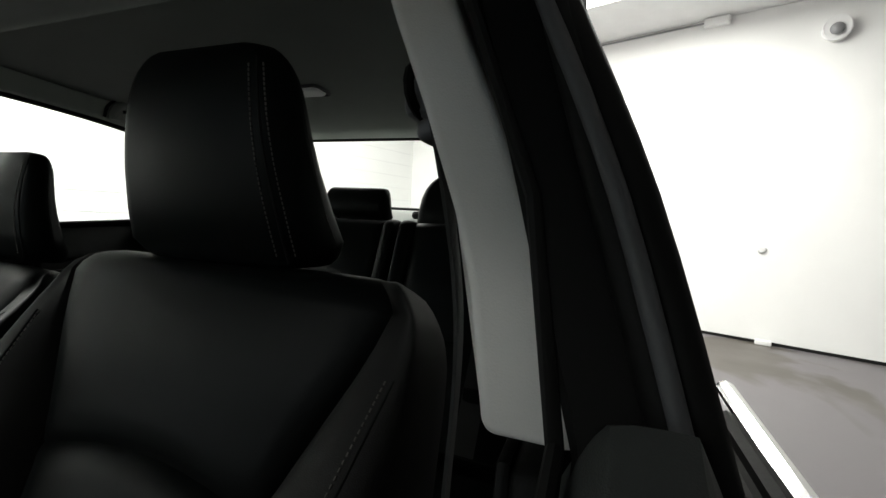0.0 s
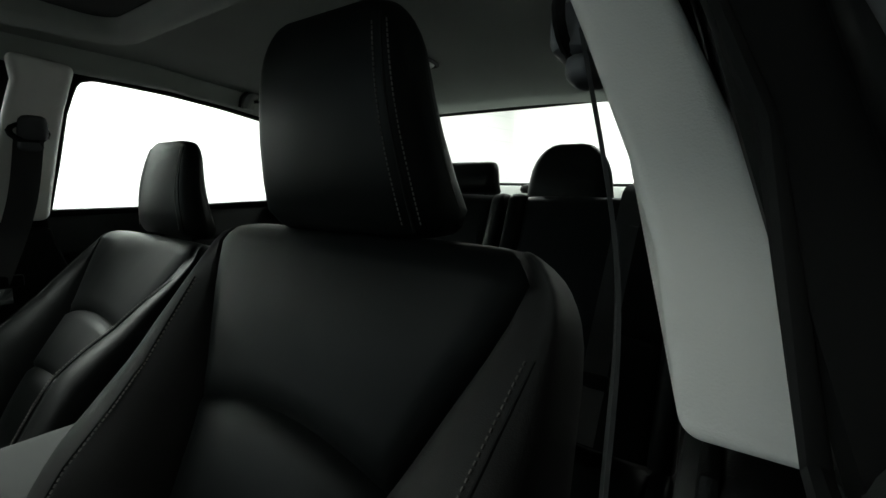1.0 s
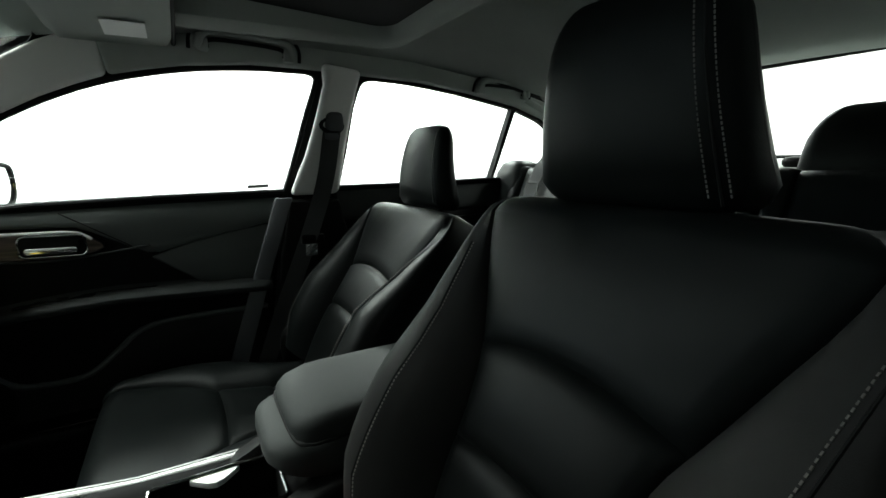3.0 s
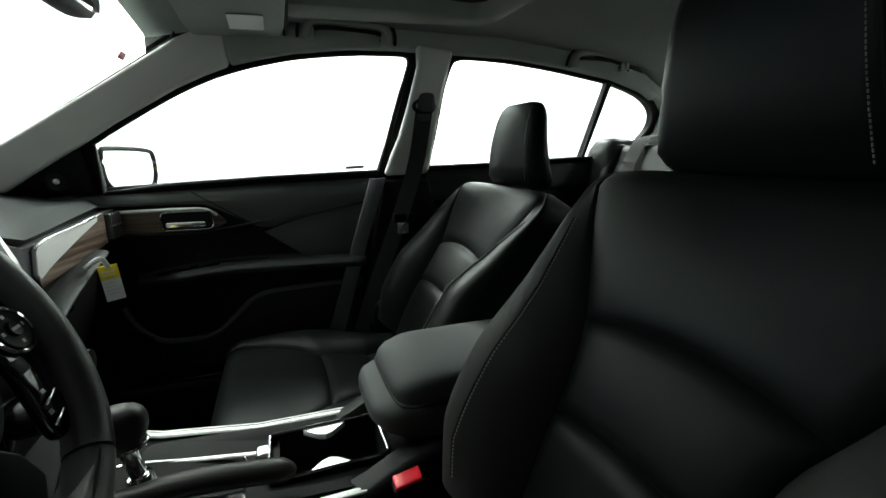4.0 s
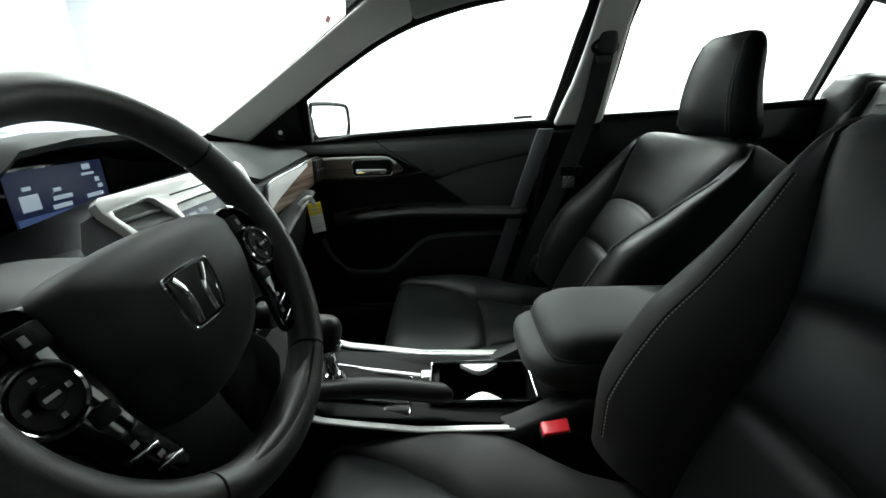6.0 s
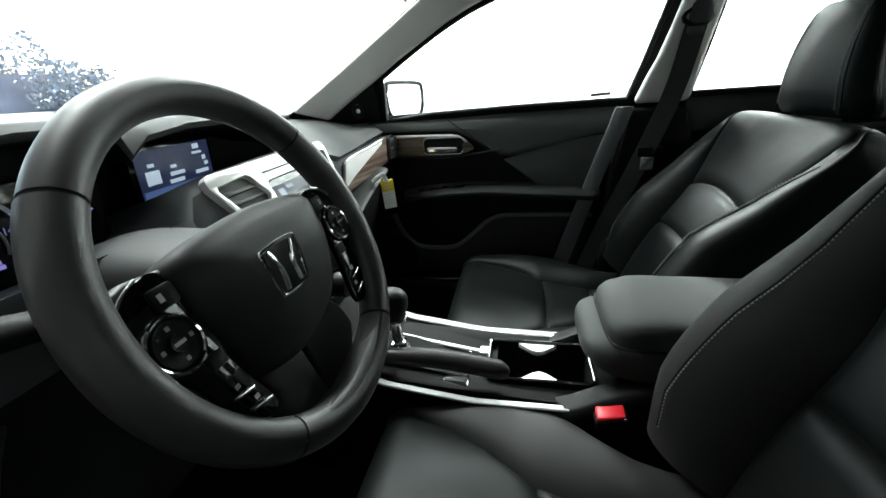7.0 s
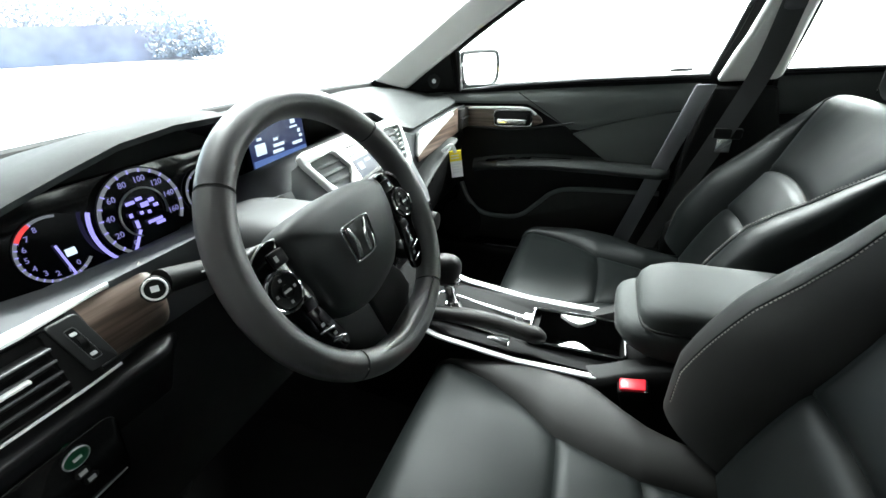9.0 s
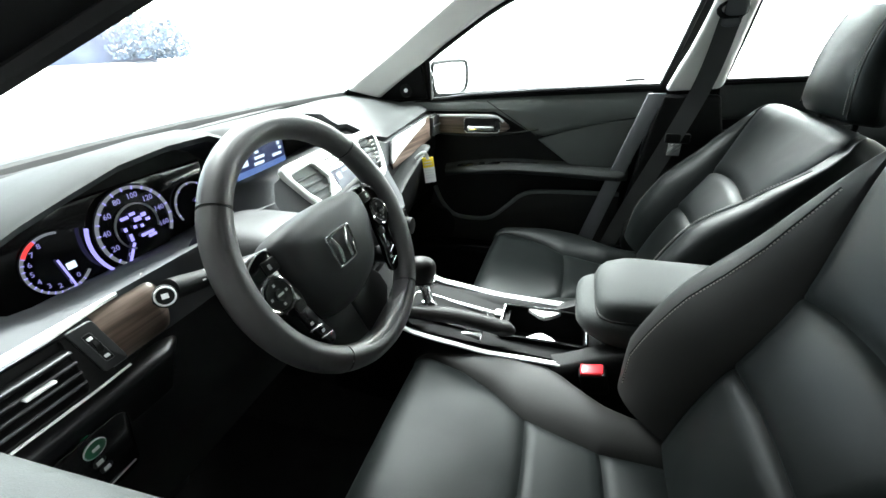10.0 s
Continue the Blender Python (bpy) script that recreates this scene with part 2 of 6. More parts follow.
def tube(path, r, seg=12, closed=False, flat=1.0, up=(0, 0, 1)):
    """A round or flattened bar along a line of points; r is one radius or one a point."""
    P = [Vector(p) for p in path]
    rings = []
    k = len(P)
    for i, p in enumerate(P):
        a, b = (P[i - 1], P[(i + 1) % k]) if closed else (P[max(i - 1, 0)], P[min(i + 1, k - 1)])
        d = (b - a).normalized()
        s = d.cross(Vector(up))
        s = s.normalized() if s.length > 1e-5 else Vector((1, 0, 0))
        u = s.cross(d).normalized()
        rad = r if isinstance(r, (int, float)) else r[i]
        rings.append([p + s * rad * math.cos(q) + u * rad * flat * math.sin(q) for q in [2 * math.pi * j / seg for j in range(seg)]])
    if closed:
        rings.append(rings[0])
        bm = skin(rings, True, False)
        bmesh.ops.remove_doubles(bm, verts=bm.verts, dist=1e-6)
        return bm
    return skin(rings)


def slab(outline, place, thick, holes=(), bev=0.0, seg=2):
    """A plate from a flat outline with holes; place(a, b, d) gives the point at depth d, from 0 to thick."""
    bm = bmesh.new()
    loops = [list(outline), *[list(h) for h in holes]]
    edges = []
    for lp in loops:
        vs = [bm.verts.new(place(p[0], p[1], 0)) for p in lp]
        edges += [bm.edges.new((vs[i], vs[(i + 1) % len(vs)])) for i in range(len(vs))]
    if holes:
        bmesh.ops.triangle_fill(bm, edges=edges, use_beauty=True)
    else:
        bm.faces.new(bm.verts[:])
    base = place(0, 0, 0)
    off = Vector(place(0, 0, thick)) - Vector(base)
    ext = bmesh.ops.extrude_face_region(bm, geom=bm.faces[:])
    bmesh.ops.translate(bm, vec=off, verts=[v for v in ext["geom"] if isinstance(v, bmesh.types.BMVert)])
    bmesh.ops.recalc_face_normals(bm, faces=bm.faces)
    if holes:
        bmesh.ops.dissolve_limit(bm, angle_limit=radians(1), verts=bm.verts, edges=bm.edges)
    return bevel(bm, bev, seg)


def rounded(cx, cy, w, h, r, n=5):
    pts = []
    for k, (sx, sy) in enumerate([(1, 1), (-1, 1), (-1, -1), (1, -1)]):
        for j in range(n + 1):
            a = math.pi / 2 * (k + j / n)
            pts.append((cx + sx * (w / 2 - r) + r * math.cos(a), cy + sy * (h / 2 - r) + r * math.sin(a)))
    return pts


def pillow(cx, cy, cz, sx, sy, sz, e=5.0, n=20, shape=None):
    """A soft box: a sphere pressed towards a box; shape(p) may bend it further."""
    bm = bmesh.new()
    bmesh.ops.create_uvsphere(bm, u_segments=n * 2, v_segments=n, radius=1)
    for v in bm.verts:
        c = v.co
        k = (abs(c.x) ** e + abs(c.y) ** e + abs(c.z) ** e) ** (1 / e)
        p = Vector((c.x / k * sx / 2, c.y / k * sy / 2, c.z / k * sz / 2))
        if shape:
            p = Vector(shape(p))
        v.co = p + Vector((cx, cy, cz))
    return bm


def cut(*bms):
    """Several pieces of one part in one mesh."""
    out = bmesh.new()
    for b in bms:
        me = bpy.data.meshes.new("piece")
        b.to_mesh(me)
        b.free()
        out.from_mesh(me)
        bpy.data.meshes.remove(me)
    return out


# ---- building ----
def build_room():
    x0, x1, y0, y1, h, th = -2.2, 4.6, -5.95, 7.4, CEIL, 0.2
    def slab_box(name, a0, a1, b0, b1, c0, c1, m, label, cat):
        bm = box(a0, a1, b0, b1, c0, c1, 0)
        bm.transform(RT)
        return single(name, bm, m, label, cat, kind="structure")
    # ground reaches out past the door
    bm = bmesh.new()
    bmesh.ops.create_grid(bm, x_segments=40, y_segments=40, size=200)
    bm.transform(RT)
    single("ground", bm, "stain", "grey concrete floor with damp stains", "floor", kind="structure")
    slab_box("wall_rear", x0, x1, y0 - th, y0, 0, h, "wall", "white painted block wall behind the car", "wall")
    slab_box("wall_right", x1, x1 + th, y0, y1, 0, h, "wall", "white painted block wall with faint courses", "wall")
    # the left wall is out of view; its darkness holds back light from the left
    slab_box("wall_left", x0 - th, x0, y0, y1, 0, h, "dimwall", "unseen left wall, kept dark to cut light from that side", "wall")
    slab_box("wall_front_lintel", x0, x1, y1, y1 + th, 2.95, h, "wall", "white painted lintel over the open gate", "wall")
    slab_box("ceiling", x0 - th, x1 + th, y0 - th, y1 + th, h, h + th, "ceil", "white painted ceiling", "ceiling")
    base = box(x0, x1, y0, y0 + 0.012, 0, 0.03, 0)
    base.transform(RT)
    single("baseboard", base, "rubber", "dark joint at the foot of the white wall", "joint", kind="structure")
    # courses of the block wall, slightly recessed lines
    joints = thing("block_joints", "faint shadow joints of painted blocks on the wall", "joints", kind="structure")
    js = []
    for k in range(1, 17):
        b = box(x1 - 0.003, x1 + 0.01, y0, y1, k * 0.2 - 0.004, k * 0.2 + 0.004, 0)
        js.append(b)
    b = cut(*js)
    b.transform(RT)
    part("joint_lines", b, "joint", joints)
    # ceiling tube lights
    first = thing("ceiling_light", "large white panel light on the ceiling", "lamp", room(LAMPS[0][0], LAMPS[0][1], CEIL), "ceiling lights")
    lx, ly, lw = LAMPS[0]
    b = box(lx - 0.78, lx + 0.78, ly - 0.48, ly + 0.48, CEIL - 0.05, CEIL - 0.001, 0.01)
    b.transform(RT)
    part("housing", b, "white", first)
    b = box(lx - 0.76, lx + 0.76, ly - 0.46, ly + 0.46, CEIL - 0.075, CEIL - 0.05, 0.01)
    b.transform(RT)
    part("diffuser", b, "lamp", first)
    for ax, ay, aw in LAMPS[1:]:
        copy_thing(first, Matrix.Translation(room(ax, ay, CEIL)))


build_room()


def build_outside():
    """A far belt of trees and a low hedge beyond the open gate, in bright daylight; their colours are paled for haze.
    """
    rng = random.Random(5)
    vs, fs = [], []
    def leaf(c, r):
        n = Vector((rng.uniform(-1, 1), rng.uniform(-1, 1), rng.uniform(-1, 1))).normalized()
        u = n.orthogonal().normalized()
        w = n.cross(u)
        k = len(vs)
        for a in (0, 1, 2, 3):
            q = math.pi / 2 * a + rng.uniform(-0.3, 0.3)
            vs.append(c + (u * math.cos(q) + w * math.sin(q) * 0.7) * r)
        fs.append((k, k + 1, k + 2, k + 3))
    for k in range(60):
        az = radians(-22 - 22 * k / 59 + rng.uniform(-0.4, 0.4))
        dist = (56 if k < 44 else 45) + rng.uniform(-1, 4)
        base = Vector((-math.sin(az) * dist, math.cos(az) * dist, 0))
        tall = 1.0 if k < 44 else 0.9 - 0.03 * (k - 44)
        top = (4.6 + 1.8 * math.sin(k * 0.9) * rng.random() + rng.uniform(-1.2, 1.6)) * tall
        for j in range(170 if k < 44 else 130):
            t = rng.random() ** 1.5
            wd = 1.7 * math.sin(math.pi * min(0.15 + t * 0.8, 1))
            a = rng.uniform(0, 2 * math.pi)
            leaf(base + Vector((math.cos(a) * wd * rng.random() ** 0.5, math.sin(a) * wd * rng.random() ** 0.5, 0.3 + t * top)), rng.uniform(0.10, 0.28))
    me = bpy.data.meshes.new("far_trees")
    me.from_pydata(vs, [], fs)
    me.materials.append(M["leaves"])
    ob = new("far_trees", me)
    tagged(ob, "far belt of trees beyond the open gate, paled for haze", "trees", "", "stuff")
    # a long low wall stands in front of the trees
    rows = []
    for i in range(25):
        az = radians(-20 - 21.5 * i / 24)
        p = Vector((-math.sin(az) * 50, math.cos(az) * 50, 0))
        d = Vector((-math.sin(az), math.cos(az), 0)) * 0.3
        rows.append([p, p + Vector((0, 0, 2.9)), p + d + Vector((0, 0, 2.9)), p + d])
    single("far_wall", skin(rows), "farwall", "long grey wall far beyond the gate, paled for haze", "wall", kind="structure")


build_outside()

# ---- car shell ----
SLOPE, SIDE = 0.32, 1.015      # the side leans in towards the roof


def flank(side):
    """Place on a leaning side: y, z and the depth towards the cabin."""
    return lambda y, z, d: Vector((side * (SIDE - SLOPE * z - d), y, z))


FRONT_GLASS = [(0.241, 1.080), (0.178, 1.121), (0.038, 1.203), (-0.080, 1.254), (-0.224, 1.292), (-0.370, 1.312), (-0.459, 1.318),
               (-0.503, 1.318), (-0.522, 1.303), (-0.502, 1.223), (-0.475, 1.107), (-0.445, 1.002), (-0.154, 0.990), (0.102, 0.975), (0.245, 0.958)]
REAR_GLASS = [(-0.618, 1.014), (-0.627, 1.123), (-0.638, 1.240), (-0.655, 1.304), (-0.676, 1.320), (-0.712, 1.324), (-0.843, 1.323), (-1.021, 1.311),
              (-1.230, 1.288), (-1.203, 1.041), (-0.899, 1.023)]
QUARTER_GLASS = [(-1.240, 1.287), (-1.368, 1.257), (-1.438, 1.226), (-1.474, 1.187), (-1.471, 1.138), (-1.426, 1.086), (-1.381, 1.046), (-1.211, 1.042)]
SIDE_EDGE = [(0.66, 0.90), (0.60, 0.970), (0.542, 1.002), (0.360, 1.106), (0.201, 1.204), (0.021, 1.316), (-0.09, 1.366), (-0.30, 1.385), (-0.80, 1.388),
             (-1.10, 1.368), (-1.38, 1.325), (-1.56, 1.250), (-1.72, 1.14), (-1.84, 1.05), (-1.84, 0.93)]


# the driver's opening as the lowered window leaves it, lower at its front
DRIVER_GLASS = [(0.200, 1.050), (0.050, 1.105), (-0.055, 1.145), (-0.112, 1.167), (-0.25, 1.22), (-0.40, 1.285), (-0.470, 1.310)] + FRONT_GLASS[7:]

PASSENGER_GLASS = [(y - 0.010 if y < -0.44 else y, z) for y, z in FRONT_GLASS]


def eased(pts, a, b, n=4):
    """The same outline with its points from a to b joined by a smooth line."""
    return pts[:a] + [(float(p[0]), float(p[1])) for p in spline(pts[a:b + 1], n)] + pts[b + 1:]


PASSENGER_GLASS = eased(PASSENGER_GLASS, 0, 9)
DRIVER_GLASS = eased(DRIVER_GLASS, 0, 9)
REAR_GLASS = eased(REAR_GLASS, 2, 8)
QUARTER_GLASS = eased(QUARTER_GLASS, 0, 6)


def build_side(side, label):
    front = PASSENGER_GLASS if side > 0 else DRIVER_GLASS
    sd = thing("car_side", label, "car side", (side * 0.72, -0.4, 0.95), kind="structure")
    place = flank(side)
    part("body_frame", slab(SIDE_EDGE, place, -0.026 if side > 0 else -0.046, [front, REAR_GLASS, QUARTER_GLASS], 0.004, 1), "frameblk", sd, "satin black window frame")
    # light grey trims, proud towards the cabin
    a_in = [(0.545, 0.994), (0.362, 1.103), (0.203, 1.201), (0.026, 1.312), (-0.045, 1.345), (-0.078, 1.352), (-0.080, 1.262), (-0.02, 1.237), (0.040, 1.208), (0.180, 1.126), (0.255, 1.077),
            (0.36, 1.012), (0.43, 0.966)]
    part("front_pillar_trim", slab(a_in, lambda y, z, d: place(y, z, 0.001 + d), 0.026, bev=0.010, seg=4), "greytrim", sd, "pale grey pillar trim")
    b_in = [(-0.530, 1.335), (-0.540, 1.287), (-0.528, 1.225), (-0.515, 1.165), (-0.498, 1.10), (-0.482, 1.060), (-0.460, 0.992), (-0.610, 0.995), (-0.614, 1.06), (-0.619, 1.122), (-0.630, 1.237), (-0.648, 1.335)]
    part("middle_pillar_trim", slab(b_in, lambda y, z, d: place(y, z, (0.006 + 0.04 * (z - 0.985) + 0.24 * (y + 0.60) if side > 0 else float(np.interp(z, [0.985, 1.06, 1.13, 1.2, 1.335], [-0.001, -0.006, 0.000, 0.013, 0.030]))) + d), 0.036 if side > 0 else 0.046, bev=0.017 if side > 0 else 0.007, seg=5), "greytrim", sd, "pale grey pillar trim")
    c_in = [(-1.50, 1.20), (-1.495, 1.13), (-1.44, 1.06), (-1.40, 1.02), (-1.78, 1.02), (-1.70, 1.12), (-1.54, 1.235), (-1.39, 1.295), (-1.27, 1.33), (-1.25, 1.305), (-1.37, 1.272), (-1.455, 1.238)]
    part("rear_pillar_trim", slab(c_in, lambda y, z, d: place(y, z, 0.001 + d), 0.03, bev=0.010, seg=3), "liner", sd, "grey cloth pillar trim")
    rail = [(-0.06, 1.352), (-0.083, 1.263), (-0.15, 1.281), (-0.224, 1.298), (-0.370, 1.318), (-0.503, 1.324), (-0.66, 1.326), (-0.843, 1.328), (-1.021, 1.316), (-1.23, 1.294), (-1.368, 1.264), (-1.43, 1.238),
            (-1.46, 1.275), (-1.36, 1.318), (-1.10, 1.36), (-0.80, 1.38), (-0.30, 1.378), (-0.08, 1.362)]
    part("roof_rail_trim", slab(rail, lambda y, z, d: place(y, z, 0.0015 + d), 0.027, bev=0.009, seg=3), "liner", sd, "grey cloth roof rail")
    # rubber seals round the openings
    for nm, hole, r in (("window_seal", front, 0.007 if side > 0 else 0.004), ("rear_window_seal", REAR_GLASS, 0.006), ("quarter_seal", QUARTER_GLASS, 0.005)):
        inset = [0.006, -0.006, -0.008, 0.000, 0.004] if hole is DRIVER_GLASS else [0.004] * 5
        part(nm, tube([place(y, z, float(np.interp(z, [1.0, 1.05, 1.11, 1.165, 1.2], inset))) for y, z in hole], r, 8, True), "rubber", sd, "black rubber seal")
    # the seals and steps between trim and door frame on the middle pillar
    up = [(-0.466, 0.985), (-0.492, 1.106), (-0.518, 1.223), (-0.538, 1.304)]
    part("step_seal", tube([place(y, z, -0.006 if side > 0 else -0.016) for y, z in spline(up, 5)], 0.005 if side > 0 else 0.009, 10), "rubber", sd, "black rubber seal")
    part("door_sash", tube([place(y + (0.004 if side < 0 else -0.03), z, -0.040 if side < 0 else -0.024) for y, z in spline([(-0.445, 0.985), (-0.473, 1.106), (-0.500, 1.223), (-0.520, 1.315)], 5)], 0.008, 10),
         "frameblk", sd, "satin black sash")
    for dd, yo, rr in ((-0.026, 0.001, 0.005), (-0.033, 0.004, 0.004)) if side < 0 else ():
        part("sash_rib", tube([place(y + yo, z, dd) for y, z in spline(up, 5)], rr, 8), "rubber", sd, "black rubber rib")
    if side < 0:
        bow = spline([(-0.445, 0.985, -0.051), (-0.472, 1.106, -0.053), (-0.500, 1.223, -0.042), (-0.520, 1.325, -0.036)], 5)
        part("sash_outer", tube([place(y, z, d) for y, z, d in bow], 0.009, 10), "frameblk", sd, "satin black outer sash")
        # ridge in lighter grey than the sash, so its colour carries the highlight
        part("sash_ridge", tube([place(y + 0.010, z, d + 0.008) for y, z, d in bow], 0.0045, 10), "greyplastic", sd, "raised sash ridge, greyer for its highlight")
    # lower pillar, black, below the trim
    low = [(-0.466, 0.978), (-0.43, 0.80), (-0.38, 0.45), (-0.72, 0.45), (-0.66, 0.80), (-0.612, 0.978)]
    part("lower_pillar", slab(low, lambda y, z, d: Vector((side * (0.70 - d), y, z)), 0.035, bev=0.01, seg=3), "plastic", sd, "black lower pillar")
    slim = [(-0.468, 0.978), (-0.435, 0.80), (-0.385, 0.45), (-0.47, 0.45), (-0.525, 0.80), (-0.565, 0.978)]
    if side > 0:
        slim = [(-0.424, 0.984), (-0.366, 0.80), (-0.258, 0.45), (-0.308, 0.45), (-0.412, 0.80), (-0.472, 0.984)]
    part("pillar_cover", slab(slim, lambda y, z, d: Vector((side * (0.668 - d), y, z)), 0.008, bev=0.003, seg=2), "beltgrey" if side > 0 else "plastic", sd, "dark grey lower pillar cover")
    quarter = thing("window_quarter", "small clear quarter window", "window", (side * 0.67, -1.3, 1.1), kind="structure")
    q = part("pane", slab(QUARTER_GLASS, lambda y, z, d: place(y, z, -0.02 - d), 0.004), "pane", quarter)
    q.visible_shadow = False
    return sd


build_side(1, "passenger side of the cabin with pale grey pillar trims")
build_side(-1, "driver side of the cabin with pale grey pillar trims")


def build_windows():
    for nm, hole, lab in (("window_front_door", PASSENGER_GLASS, "raised clear front door window"), ("window_rear_door", REAR_GLASS, "raised clear rear door window")):
        for side in (1, -1):
            if side < 0 and nm == "window_front_door":
                continue        # the driver's window is lowered
            w = thing(nm, lab, "window", (side * 0.69, hole[0][0], 1.0), kind="structure")
            place = flank(side)
            p = part("pane", slab(hole, lambda y, z, d: place(y, z, -0.022 - d), 0.004), "pane", w)
            p.visible_shadow = False
    # windscreen
    def ws(u, v):
        x = u * (0.730 * (1 - v) + 0.600 * v)
        bow = 0.13 * (1 - v * 0.35) * (1 - u * u)
        y = 0.575 * (1 - v) + 0.015 * v + bow
        z = 0.975 * (1 - v) + 1.325 * v + 0.022 * v * (1 - u * u)
        return Vector((x, y, z))
    w = thing("windscreen", "clear raked windscreen", "windscreen", (0, 0.7, 0.98), kind="structure")
    bm = skin([[ws(-1 + 2 * i / 24, j / 10) for i in range(25)] for j in range(11)], False)
    p = part("pane", bm, "pane", w)
    p.visible_shadow = False
    part("black_edge", tube([ws(-1 + 2 * i / 24, 0.0) + Vector((0, -0.004, -0.002)) for i in range(25)], 0.015, 8), "rubber", w, "black ceramic edge")
    for s in (-1, 1):
        part("side_edge", tube([ws(s, j / 10) + Vector((-s * 0.004, 0, 0)) for j in range(11)], 0.0045, 8), "rubber", w, "black windscreen edge")
    for su in (-1, 1):
        arc = [ws(su - su * 0.10 * (1 - math.cos(q)), 1 - 0.17 * (1 - math.sin(q))) + Vector((0, -0.006, -0.003)) for q in [math.pi / 2 * i / 8 for i in range(9)]]
        tip = ws(su, 1) + Vector((0, -0.006, -0.003))
        fan = skin([arc, [tip + (p - tip) * 0.02 for p in arc]], False)
        bmesh.ops.solidify(fan, geom=fan.faces[:], thickness=0.002)
        part("rounded_corner", fan, "rubber", w, "black rounded windscreen corner")
    # red sticker on the glass
    c = ws(0.885, 0.82)
    s1 = box(c.x - 0.018, c.x + 0.018, -0.0005, 0.0005, -0.008, 0.008, 0)
    s1.transform(Matrix.Translation((0, c.y - 0.012, c.z - 0.004)) @ pose(0, 0, 0, 32, 0, 0))
    single("sticker", s1, "red", "small red sticker on the windscreen", "sticker")
    # rear window
    def rw(u, v):
        x = u * (0.512 * (1 - v) + 0.446 * v)
        return Vector((x, -1.95 * (1 - v) - 1.43 * v - 0.06 * (1 - u * u), 1.135 * (1 - v) + 1.330 * v + 0.012 * v * (1 - u * u)))
    w = thing("rear_window", "clear sloping rear window", "window", (0, -1.9, 1.1), kind="structure")
    bm = skin([[rw(-1 + 2 * i / 20, j / 8) for i in range(21)] for j in range(9)], False)
    p = part("pane", bm, "pane", w)
    p.visible_shadow = False
    edge = [rw(-1 + 2 * i / 20, 0) for i in range(21)] + [rw(1, j / 6) for j in range(1, 6)] + [rw(1 - 2 * i / 20, 1) for i in range(21)] + [rw(-1, 1 - j / 6) for j in range(1, 6)]
    part("seal", tube(edge, 0.006, 8, True), "rubber", w)
    for nm, u1, v1, ru, rv in (("frit_corner", 1, 1, 0.13, 0.36), ("frit_corner", -1, 1, 0.13, 0.36), ("frit_corner", 1, 0, 0.05, 0.14), ("frit_corner", -1, 0, 0.05, 0.14)):
        su, sv = (1 if u1 > 0 else -1), (1 if v1 > 0 else -1)
        arc = [rw(u1 - su * ru * (1 - math.cos(q)), v1 - sv * rv * (1 - math.sin(q))) for q in [math.pi / 2 * i / 8 for i in range(9)]]
        fan = skin([[p + Vector((0, 0.006, -0.002)) for p in arc], [rw(u1, v1) + Vector((0, 0.006, -0.002)) + (p - rw(u1, v1)) * 0.02 for p in arc]], False)
        bmesh.ops.solidify(fan, geom=fan.faces[:], thickness=0.002)
        part(nm, fan, "rubber", w, "black rounded corner of the rear window")
    # panels closing the rear corners
    for s in (-1, 1):
        a = [rw(s, j / 8) for j in range(9)]
        b = [Vector((s * (0.70 - 0.012 * j), -1.80 + 0.055 * j, 1.06 + 0.036 * j)) for j in range(9)]
        bm = skin([a, b], False)
        single("rear_corner_trim", bm, "liner", "grey cloth rear corner trim", "trim", kind="structure")


build_windows()


def roof_z(x, y):
    zc = float(np.interp(-y, [-0.10, 0.05, 0.30, 0.80, 1.15, 1.44], [1.335, 1.366, 1.395, 1.405, 1.385, 1.335]))
    return zc - 0.030 * (abs(x) / 0.56) ** 3


